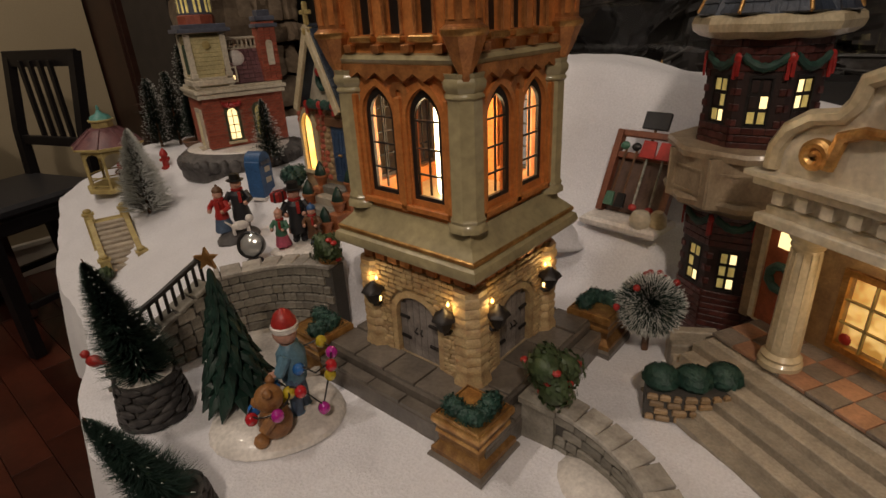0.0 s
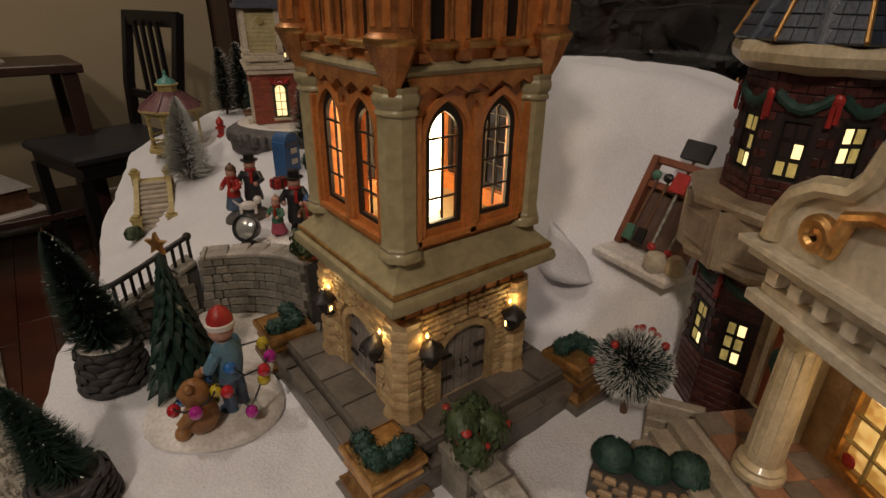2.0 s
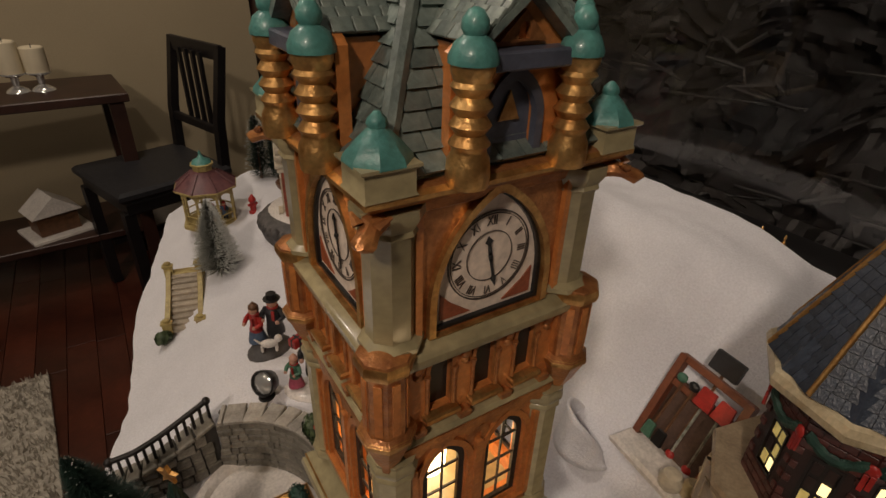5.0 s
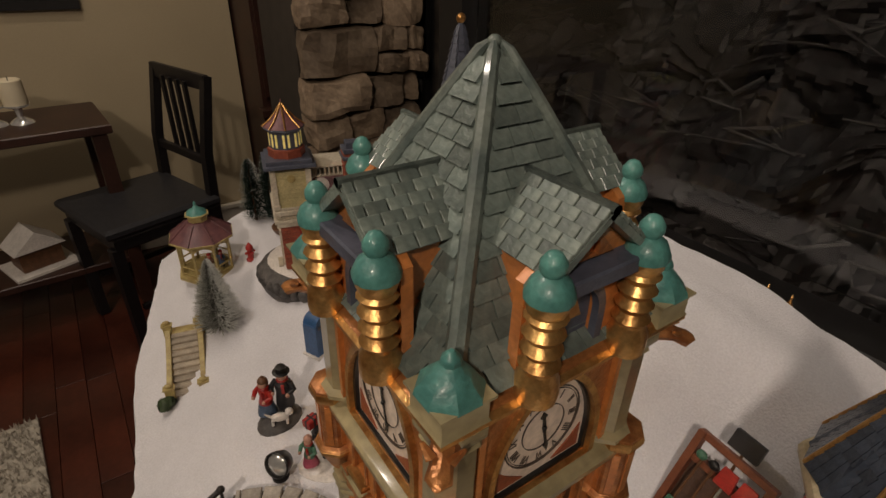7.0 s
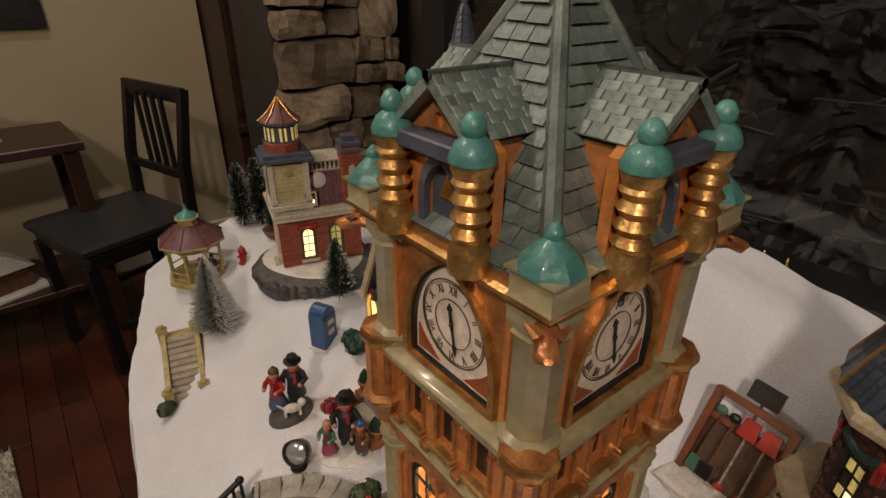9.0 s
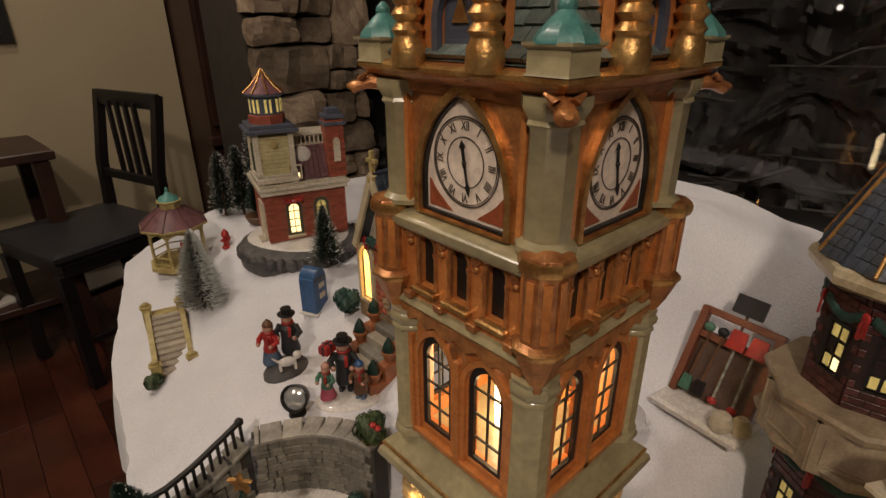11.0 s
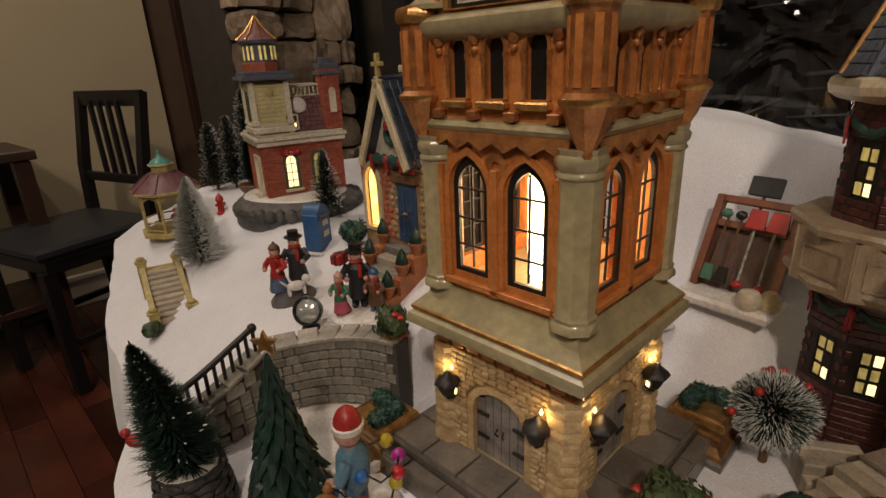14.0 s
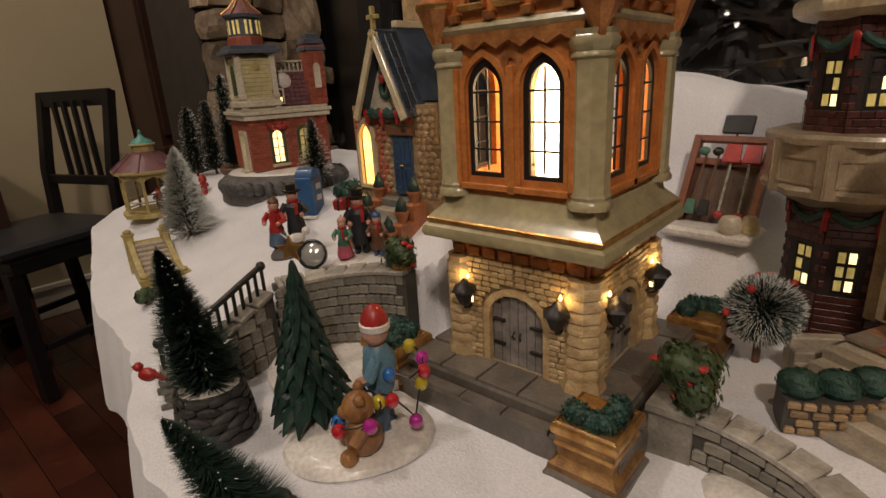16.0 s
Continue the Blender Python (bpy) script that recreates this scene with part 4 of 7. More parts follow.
for a in range(4):
    pts = [Vector((h * 1.0, h * 1.0, z + 0.001)) for h, z in PROF]
    part("ridge", Mesh().tube(pts, [0.0052, 0.0050, 0.0048, 0.0046, 0.0044, 0.0042, 0.0038, 0.003, 0.001], 8), ROOFG, tower, "rounded hip ridge", pose(0, 0, 0, 0, 0, 90 * a))
part("finial", Mesh().ball((0, 0, 0.667), 0.0035, 10), ROOFG, tower)
# dormers
for k in range(4):
    m = face(k, 0.070)
    dorm = part("dormer", Mesh().panel([(-0.034, 0.522), (0.034, 0.522), (0.034, 0.580), (0, 0.609), (-0.034, 0.580)], [lancet(0, 0.528, 0.026, 0.040)], 0.006, pose(0, 0.001, 0)), ORANGE, tower, "orange gabled dormer with an arched window", m)
    part("cheek", Mesh().panel([(0, 0.524), (0.03, 0.56), (0.03, 0.582), (0, 0.582)], [], 0.005, pose(0.025, 0.004, 0, 0, 0, 90)), ORANGE, dorm)
    part("cheek", Mesh().panel([(0, 0.524), (0.03, 0.56), (0.03, 0.582), (0, 0.582)], [], 0.005, pose(-0.020, 0.004, 0, 0, 0, 90)), ORANGE, dorm)
    part("arch_moulding", Mesh().panel(lancet(0, 0.526, 0.034, 0.047), [lancet(0, 0.5255, 0.025, 0.0405)], 0.004, pose(0, -0.001, 0)), SLATE, dorm, "blue-grey window surround")
    part("window_pane", Mesh().panel(lancet(0, 0.527, 0.027, 0.041), [], 0.001, pose(0, 0.005, 0)), SLATE, dorm)
    # gold colour stands in for the glow of the lit triangle
    part("lit_pane", Mesh().panel([(-0.006, 0.545), (0.006, 0.545), (0, 0.560)], [], 0.001, pose(0, 0.0035, 0)), GOLD, dorm)
    part("gable_ornament", Mesh().panel([(-0.013, 0.584), (0.013, 0.584), (0, 0.598)], [roundtop(0, 0.585, 0.006, 0.008)], 0.003, pose(0, -0.002, 0)), COPPER, dorm)
    part("band", Mesh().box((0, -0.004, 0.577), (0.066, 0.013, 0.009)), SLATE, dorm, "blue-grey band")
    for sx in (-1, 1):
        slab = Mesh().panel([(0, 0.5795), (0.036, 0.5795), (0.036, 0.583), (0, 0.583)], [], 0.062)
        rot = Matrix.Translation((0, -0.008, 0.610)) @ pose(0, 0, 0, 0, 42 * sx, 0) @ Matrix.Translation((0 if sx > 0 else -0.036, 0, -0.583))
        dr = part("dormer_roof", slab, ROOFG, dorm, "", rot)
        for r in range(6):
            x = 0.0345 - 0.0061 * r
            for q in range(6):
                y0, y1 = max(0.0, 0.0105 * (q - 0.5 * (r % 2))), min(0.062, 0.0105 * (q + 1 - 0.5 * (r % 2)))
                tilt = pose(x if sx > 0 else 0.036 - x, (y0 + y1) / 2, 0.5842, 0, 9 * sx, 0)
                part("tile", piece(0.0078, y1 - y0 - 0.0007, 0.0019, ROOFG), ROOFG, dr, "", tilt)
        part("dormer_ridge", Mesh().tube([(0, -0.009, 0.611), (0, 0.054, 0.611)], 0.0026, 8), ROOFG, dorm)
        col = part("column", Mesh().lathe([(0.0095, 0.511), (0.0100, 0.516), (0.0095, 0.524), (0.0078, 0.528)] + [(0.0078 + 0.0014 * math.sin(q * 1.57), 0.530 + 0.0022 * q) for q in range(15)] + [(0.0092, 0.565), (0.0092, 0.569)], 14), GOLD, dorm, "gold twisted column", Matrix.Translation((sx * 0.029, -0.007, 0.009)))
        part("cap", Mesh().lathe([(0.0102, 0.568), (0.0104, 0.571), (0.0080, 0.577), (0.0044, 0.580), (0.0055, 0.5825), (0.0054, 0.586), (0.0030, 0.590), (0.001, 0.591)], 12), TEAL, col, "teal onion cap")

storey(0.523, 0.667, 0.503, 0.646, 1.12)

# ---- planters round the tower ----


def planter(at, turn, label):
    p = thing("planter_box", at, turn, label, "planter", "boxwood planters round the tower")
    part("box", Mesh().square([(0.029, 0), (0.031, 0.002), (0.031, 0.012), (0.027, 0.015), (0.0245, 0.019), (0.0265, 0.038), (0.0285, 0.042), (0.0285, 0.050), (0.026, 0.052), (0.024, 0.048), (0.0, 0.047)]), BRONZE, p, "dark gold planter box")
    part("gold_rim", Mesh().square([(0.0284, 0.0405), (0.0298, 0.043), (0.0298, 0.048), (0.0284, 0.0505)]), GOLD, p)
    part("gold_rim", Mesh().square([(0.0255, 0.028), (0.027, 0.030), (0.027, 0.032), (0.0262, 0.034)]), GOLD, p)
    part("plinth", Mesh().square([(0.033, -0.006), (0.034, -0.002), (0.034, 0.004), (0.0315, 0.007)]), PAVE, p)
    b = Mesh()
    r = random.Random(int(at[0] * 1000) + 7)
    lumps = [(-0.012, -0.012, 0.054), (0.010, -0.013, 0.055), (-0.013, 0.010, 0.055), (-0.013, -0.001, 0.053), (-0.001, -0.013, 0.053), (0.016, -0.012, 0.055), (-0.012, 0.016, 0.055)]
    for x, y, z in lumps:
        for q in range(190):
            d = Vector((r.gauss(0, 1), r.gauss(0, 1), r.gauss(0, 1))).normalized()
            if d.z < -0.4:
                continue
            c = Vector((x, y, z)) + d * r.uniform(0.0085, 0.0122)
            t = d.orthogonal().normalized()
            u = d.cross(t)
            a = r.uniform(0, 6.28)
            t, u = (t * math.cos(a) + u * math.sin(a)) * 0.0021, (u * math.cos(a) - t * math.sin(a)) * 0.0014
            b.add([c - t, c + u, c + t + d * 0.0014, c - u], [(0, 1, 2, 3)])
    for x, y, z in lumps:
        b.ball((x, y, z), 0.0095, 8)
    part("boxwood", b, BOX, p, "clipped dark green boxwood")
    p.scale = (0.9, 0.9, 0.95)
    return p


planter((-0.108, -0.098, GROUND + 0.002), 0, "copper and gold planter box with clipped green boxwood")
planter((-0.100, 0.130, GROUND + 0.002), 90, "copper and gold planter box with clipped green boxwood")
planter((0.128, -0.106, GROUND + 0.002), 180, "copper and gold planter box with clipped green boxwood")

# ---- plants ----


def bristle_tree(name, at, h, r, mat, label, group, tips=None, turn=0, density=1.0, pot=None, lean=(0, 0), blunt=0.75):
    """A bottle-brush tree: twisted wire trunk and many fine bristles."""
    t = thing(name, at, turn, label, "tree", group)
    rs = random.Random(int(h * 10000) + int(at[0] * 1000))
    z0 = pot or 0.0
    part("trunk", Mesh().tube([(0, 0, 0), (lean[0] * 0.5, lean[1] * 0.5, z0 + h * 0.5), (lean[0], lean[1], z0 + h)], [h * 0.02, h * 0.012, h * 0.004], 6), BROWN, t)
    b, w = Mesh(), Mesh()
    n = int(2600 * density)
    for k in range(n):
        u = rs.random() ** 0.8
        rad = r * ((1 - u) ** blunt) * rs.uniform(0.62, 1.12) + h * 0.012
        a = rs.uniform(0, 6.283)
        c = Vector((lean[0] * u, lean[1] * u, z0 + h * (0.04 + 0.93 * u)))
        d = Vector((math.cos(a), math.sin(a), rs.uniform(0.05, 0.55))).normalized()
        s = Vector((-math.sin(a), math.cos(a), 0)) * h * rs.uniform(0.005, 0.010)
        up = Vector((0, 0, 1)) * h * 0.004
        e = c + d * rad
        q = c + d * rad * 0.25
        b.add([q - s, q + s, e + up], [(0, 1, 2)])
        if tips and rs.random() < (0.9 if mat is SILVER else 0.015 if pot and pot > 0.025 else 0.22):
            f = c + d * rad * (0.6 if mat is SILVER else 0.86)
            w.add([f - s * 0.8, f + s * 0.8, e + d * rad * 0.03 + up, f + up * 2.2], [(0, 1, 2), (0, 3, 2)])
    part("bristles", b, mat, t)
    if tips:
        part("frost", w, tips, t, "pale frost on the bristle tips")
    return t


def stone_pot(parent, r0, r1, h, seed):
    core = part("pot", Mesh().lathe([(r0 * 0.93, 0), (r1 * 0.93, h), (r1 * 0.8, h), (r1 * 0.75, h - 0.004), (0.001, h - 0.004)], 14, None, 0, 0.03), GREYJOINT, parent, "dark grey stone pot")
    rs = random.Random(seed)
    rows = 6
    for j in range(rows):
        n = 9
        for i in range(n):
            a0 = 2 * math.pi * (i + 0.5 * (j % 2)) / n
            z = h * (j + 0.5) / rows
            r = r0 + (r1 - r0) * z / h
            part("stone", Mesh().ball((0, 0, 0), 1, 8, None, (r * 0.10, r * 0.36 * rs.uniform(0.8, 1.1), h / rows * 0.58)), POTROCK, core, "", Matrix.Translation((r * 0.95 * math.cos(a0), r * 0.95 * math.sin(a0), z)) @ pose(0, 0, 0, rs.uniform(-14, 14), 0, math.degrees(a0)))


lt = bristle_tree("potted_fir", (-0.266, 0.205, GROUND), 0.150, 0.042, FIR, "dark green bristle fir in a grey stone pot", "potted firs", FROST, 0, 2.6, 0.040, (-0.022, -0.010))
stone_pot(lt, 0.036, 0.030, 0.05, 3)
part("snow", Mesh().lathe([(0.028, 0.046), (0.026, 0.051), (0.012, 0.053), (0.002, 0.054)], 14, None, 0, 0.05), SNOWP, lt, "snow on the pot rim")
lt2 = bristle_tree("potted_fir", (-0.318, 0.045, GROUND), 0.078, 0.032, FIR, "dark green bristle fir in a grey stone pot", "potted firs", FROST, 0, 2.2, 0.03, (-0.026, 0.045))
stone_pot(lt2, 0.033, 0.028, 0.034, 5)
bristle_tree("silver_tree", (-0.060, 0.675, snow_height(-0.06, 0.675) - 0.004), 0.160, 0.050, SILVER, "silver frosted bristle tree on the snow", "bristle trees", FROST, 0, 1.6)
for x, y, h, r in ((0.112, 0.985, 0.160, 0.036), (0.148, 0.965, 0.172, 0.036), (0.186, 0.950, 0.225, 0.038)):
    bristle_tree("frosted_tree", (x, y, snow_height(x, y) - 0.002), h, r, FIR, "dark green bristle tree speckled with white frost", "frosted trees", FROST, 0, 0.9, blunt=0.45)
bt = bristle_tree("potted_tree", (0.148, 0.880, snow_height(0.148, 0.880)), 0.105, 0.032, FIR, "dark green bristle tree in a brown bowl", "bristle trees", None, 0, 1.0, 0.02, blunt=0.55)
part("bowl", Mesh().lathe([(0.018, 0), (0.026, 0.008), (0.031, 0.02), (0.029, 0.022), (0.002, 0.018)], 14), BROWN, bt)
bristle_tree("frosted_tree", (0.125, 0.545, 0.118), 0.118, 0.036, FIR, "dark green bristle tree speckled with white frost", "bristle trees", FROST, 0, 1.2, blunt=0.7)

# ball topiary
topi = thing("ball_topiary", (0.143, -0.160, GROUND - 0.012), 0, "frosted round bristle bush with red berries", "bush")
part("trunk", Mesh().tube([(0, 0, 0), (0, 0, 0.06)], 0.004, 6), BROWN, topi)
b, w = Mesh(), Mesh()
rs = random.Random(2)
for k in range(4600):
    d = Vector((rs.gauss(0, 1), rs.gauss(0, 1), rs.gauss(0, 1))).normalized()
    s = d.orthogonal().normalized() * 0.0007
    q = d.cross(s)
    rad = 0.041 * rs.uniform(0.85, 1.05)
    c = Vector((0, 0, 0.072))
    b.add([c + d * 0.008 - s, c + d * 0.008 + s, c + d * rad * 0.9 + s * 0.6, c + d * rad * 0.9 - s * 0.6], [(0, 1, 2, 3)])
    f = c + d * rad * 0.80
    if k % 5 < 3:
        w.add([f - s * 0.7, f + s * 0.7, c + d * rad, f + q * 0.7], [(0, 1, 2), (1, 3, 2), (3, 0, 2)])
part("bristles", b, FIR, topi)
part("frost", w, FROST, topi, "white frosted tips")
for k in range(9):
    a, e = rs.uniform(0, 6.28), rs.uniform(-0.2, 1.2)
    part("berry", Mesh().ball((0.039 * math.cos(a) * math.cos(e), 0.039 * math.sin(a) * math.cos(e), 0.072 + 0.039 * math.sin(e)), 0.0042, 8), RED, topi, "red berry")


def leaf_bush(at, r, h, mat, label, name="bush", berries=0, seed=1, pot=None):
    t = thing(name, at, 0, label, "bush")
    rs2 = random.Random(seed)
    m = Mesh()
    lumps = [(rs2.uniform(-0.5, 0.5) * r, rs2.uniform(-0.5, 0.5) * r, h * rs2.uniform(0.25, 0.8), r * rs2.uniform(0.45, 0.7)) for k in range(9)]
    for x, y, z, q in lumps:
        m.ball((x, y, z), q * 0.82, 8)
        for k in range(130):
            d = Vector((rs2.gauss(0, 1), rs2.gauss(0, 1), rs2.gauss(0, 1))).normalized()
            c = Vector((x, y, z)) + d * q * rs2.uniform(0.8, 1.1)
            a = d.orthogonal().normalized() * 0.003
            bb = d.cross(a).normalized() * 0.002
            m.add([c - a, c + bb + d * 0.001, c + a + d * 0.0015, c - bb], [(0, 1, 2, 3)])
    part("leaves", m, mat, t)
    for k in range(berries):
        x, y, z, q = lumps[k % 9]
        d = Vector((rs2.gauss(-0.5, 0.8), rs2.gauss(-0.4, 0.8), rs2.gauss(0.5, 0.8))).normalized()
        part("bloom", Mesh().ball(tuple(Vector((x, y, z)) + d * q * 1.05), 0.0042, 8, None, (1, 1, 0.7)), RED, t, "red bloom")
    return t


# low curved garden wall with a pier, and the rose bush on it


def stone_wall(name, path, z0, tops, thick, label, cap=True, rows=4, blk=0.017, stone=None):
    """A curved wall: joint-coloured core, stones on both faces, cap slabs along the top."""
    wobj = thing(name, (0, 0, 0), 0, label, "stone wall")
    pts = [Vector((*p, 0)) for p in path]
    fine = []
    for a, bpt, n in zip(pts, pts[1:], [6] * len(pts)):
        fine += [a.lerp(bpt, k / n) for k in range(n)]
    fine.append(pts[-1])
    for _ in range(6):
        fine = [fine[0]] + [(fine[i - 1] + fine[i] * 2 + fine[i + 1]) / 4 for i in range(1, len(fine) - 1)] + [fine[-1]]
    length = [0.0]
    for a, bpt in zip(fine, fine[1:]):
        length.append(length[-1] + (bpt - a).length)

    def at(s):
        s = min(max(s, 0), length[-1] - 1e-6)
        k = max(i for i in range(len(length) - 1) if length[i] <= s)
        f = (s - length[k]) / (length[k + 1] - length[k])
        d = (fine[k + 1] - fine[k]).normalized()
        u = s / length[-1] * (len(tops) - 1)
        j = min(int(u), len(tops) - 2)
        return fine[k].lerp(fine[k + 1], f), d, tops[j] + (tops[j + 1] - tops[j]) * (u - j)
    core = Mesh()
    n = 40
    vs, fs = [], []
    for i in range(n + 1):
        p, d, top = at(length[-1] * i / n)
        q = Vector((-d.y, d.x, 0)) * (thick / 2 - 0.0015)
        vs += [(*(p - q).xy, z0), (*(p + q).xy, z0), (*(p + q).xy, top - 0.001), (*(p - q).xy, top - 0.001)]
    for i in range(n):
        for j in range(4):
            fs.append((4 * i + j, 4 * i + (j + 1) % 4, 4 * i + 4 + (j + 1) % 4, 4 * i + 4 + j))
    fs += [(3, 2, 1, 0), (4 * n, 4 * n + 1, 4 * n + 2, 4 * n + 3)]
    core.add(vs, [tuple(reversed(f)) for f in fs])
    co = part("core", core, GREYJOINT, wobj)
    rs3 = random.Random(len(path) * 7 + rows)
    for side in (-1, 1):
        for j in range(rows):
            s = rs3.uniform(0, blk)
            while s < length[-1]:
                wd = rs3.uniform(0.7, 1.35) * blk
                p, d, top = at(s + wd / 2)
                hh = (top - z0) / rows
                q = Vector((-d.y, d.x, 0)) * side * (thick / 2 - 0.001)
                ang = math.degrees(math.atan2(d.y, d.x))
                if hh > 0.003:
                    part("stone", Mesh().box((0, 0, 0), (wd - 0.0014, 0.005, hh - 0.0012), None, 1, 0.3), stone or GREYSTONE, co, "", Matrix.Translation((p.x + q.x, p.y + q.y, z0 + hh * (j + 0.5))) @ pose(0, 0, 0, 0, 0, ang + rs3.uniform(-3, 3)))
                s += wd
    if cap:
        s = 0.0
        while s < length[-1]:
            wd = min(rs3.uniform(0.018, 0.026), length[-1] - s + 0.002)
            p, d, top = at(s + wd / 2)
            _, _, ta = at(s)
            _, _, tb = at(s + wd)
            ang, sl = math.degrees(math.atan2(d.y, d.x)), math.degrees(math.atan2(tb - ta, wd))
            part("cap_stone", Mesh().box((0, 0, 0), (wd - 0.0012, thick + 0.006, 0.006), None, 1, 0.2), CAPSTONE if cap == "tan" else GREYSTONE, wobj, "", Matrix.Translation((p.x, p.y, top + 0.002 + rs3.uniform(0, 0.0006))) @ pose(0, 0, 0, 0, 0, ang) @ pose(0, 0, 0, 0, -sl, 0))
            s += wd
    return wobj, at, length[-1]


lw, _, _ = stone_wall("garden_wall", [(-0.050, -0.150), (-0.052, -0.19), (-0.066, -0.235), (-0.10, -0.275), (-0.15, -0.30)], GROUND - 0.004, [0.024, 0.018, 0.012, 0.006], 0.022, "low curved grey stone garden wall with pale cap slabs", "tan")
pier = part("pier", Mesh().square([(0.017, GROUND), (0.0165, 0.020), (0.019, 0.022), (0.019, 0.028), (0.010, 0.030)], Matrix.Translation((-0.048, -0.138, 0))), GREYSTONE, lw, "square end pier")
part("snow_drift", Mesh().ball((0, 0, 0), 1, 14, pose(-0.085, -0.205, GROUND, 0, 0, 60) @ Matrix.Diagonal((0.045, 0.025, 0.012, 1))), SNOWP, lw, "white snow drift along the foot")
rose = leaf_bush((-0.052, -0.142, 0.030), 0.026, 0.05, LEAF, "olive green rose bush with red blooms on a pier", "rose_bush", 8, 4)

# retaining wall of the upper terrace, with the railing
rw, _, _ = stone_wall("retaining_wall", [(-0.044, 0.158), (-0.052, 0.190), (-0.070, 0.225), (-0.100, 0.256), (-0.142, 0.274)], GROUND - 0.002, [0.078, 0.076, 0.073, 0.070, 0.070], 0.026, "curved grey stone retaining wall with cap slabs", "tan", 8, 0.013)
rw2, along, total = stone_wall("railing_wall", [(-0.152, 0.284), (-0.180, 0.280), (-0.215, 0.278), (-0.245, 0.282), (-0.275, 0.290)], GROUND - 0.002, [0.062, 0.050, 0.036, 0.022, 0.014], 0.022, "low curved grey stone wall that carries an iron railing", True, 4)
rail = thing("railing", (0, 0, 0), 0, "black iron railing along the low stone wall", "railing")
pts = []
for k in range(13):
    p, d, top = along(total * (0.02 + 0.96 * k / 12))
    pts.append((p.x, p.y, top + 0.034))
    part("baluster", Mesh().tube([(p.x, p.y, top), (p.x, p.y, top + 0.034)], 0.0021, 6), IRON, rail)
part("handrail", Mesh().tube(pts, 0.0036, 8), IRON, rail)
part("end_knob", Mesh().ball(pts[-1], 0.006, 8), IRON, rail)
part("end_knob", Mesh().ball(pts[0], 0.0055, 8), IRON, rail)
solid("red_bird", Mesh().ball((0, 0, 0.008), 0.008, 10, None, (1.3, 0.8, 0.9)).ball((0.009, 0, 0.016), 0.005, 8).tube([(-0.008, 0, 0.008), (-0.02, 0, 0.004)], [0.004, 0.002], 6).tube([(0.013, 0, 0.016), (0.017, 0, 0.015)], [0.002, 0.0004], 6), RED, "small red painted bird on the low wall", "bird figurine", (-0.288, 0.292, 0.012), 120)
ice = Mesh().lathe([(0.082, -0.003), (0.084, 0.008), (0.080, 0.013), (0.073, 0.011), (0.068, 0.004), (0.002, 0.0045)], 40, None, 0, 0.03)
solid("pond", ice, SNOWP, "pale round frozen pond behind the stone wall", "pond", (-0.122, 0.188, GROUND + 0.004))
topb = leaf_bush((-0.046, 0.168, 0.079), 0.021, 0.042, LEAF, "round green bush with red berries in a gold pot", "potted_bush", 8, 9)
part("pot", Mesh().lathe([(0.010, 0), (0.014, 0.004), (0.016, 0.012), (0.012, 0.012), (0.001, 0.010)], 14), GOLD, topb)

# boy with lights figurine, resin tree and teddy on a snow base
fb = Mesh().lathe([(0.064, 0), (0.067, 0.003), (0.064, 0.008), (0.052, 0.012), (0.002, 0.014)], 26, None, 0, 0.05)
solid("figurine_base", fb, SNOWP, "oval white snow base of the tree lighting figurine", "figurine base", (-0.190, 0.092, GROUND + 0.001), 30)
FZ = GROUND + 0.011


def strand(parent, pts, seed, n=6):
    part("wire", Mesh().tube(pts, 0.0009, 6), BLACK, parent)
    cols = list(BULBS)
    for k in range(n):
        p = Vector(pts[int((k + 0.5) / n * len(pts))])
        part("light_bulb", Mesh().ball((0, 0, 0), 0.0062, 12, None, (1, 1, 1.1)), BULBS[cols[(k + seed) % 4]], parent, cols[(k + seed) % 4] + " glass bulb", Matrix.Translation(p + Vector((0, 0, -0.004))))


rtree = thing("resin_tree", (-0.206, 0.136, FZ), 0, "glossy green resin fir tree with a gold star", "tree")
lay = Mesh()
rs = random.Random(6)
for j in range(10):
    z, rad = 0.014 + 0.0130 * j, 0.041 * (1 - j / 11.0)
    lay.lathe([(rad * 0.30, z - 0.004), (rad * 0.62, z), (rad * 0.42, z + 0.012), (rad * 0.20, z + 0.022)], 12, None, j)
    n = max(6, 13 - j // 2)
    for i in range(n):
        a = 2 * math.pi * (i + 0.5 * (j % 2)) / n + rs.uniform(-0.12, 0.12)
        out, low = rad * rs.uniform(0.92, 1.08), rs.uniform(0.006, 0.011)
        c, d = math.cos(a), math.sin(a)
        pts = [(rad * 0.3 * c, rad * 0.3 * d, z + 0.010), (rad * 0.7 * c, rad * 0.7 * d, z + 0.004), (out * c, out * d, z - low)]
        lay.tube(pts, [rad * 0.16 + 0.001, rad * 0.17 + 0.001, 0.0006], 6)
lay.lathe([(0.006, 0.135), (0.003, 0.150), (0.001, 0.153)], 8)
part("foliage", lay, RESIN, rtree)
part("trunk", Mesh().tube([(0, 0, 0), (0, 0, 0.02)], 0.008, 8), BROWN, rtree)
star = [((0.012 if k % 2 == 0 else 0.005) * math.sin(math.pi * k / 5), 0.163 + (0.012 if k % 2 == 0 else 0.005) * math.cos(math.pi * k / 5)) for k in range(10)]
part("star", Mesh().panel(star, [], 0.004, pose(0, 0, 0, 0, 0, -50) @ Matrix.Translation((0, -0.002, 0))), GOLD, rtree, "gold star")

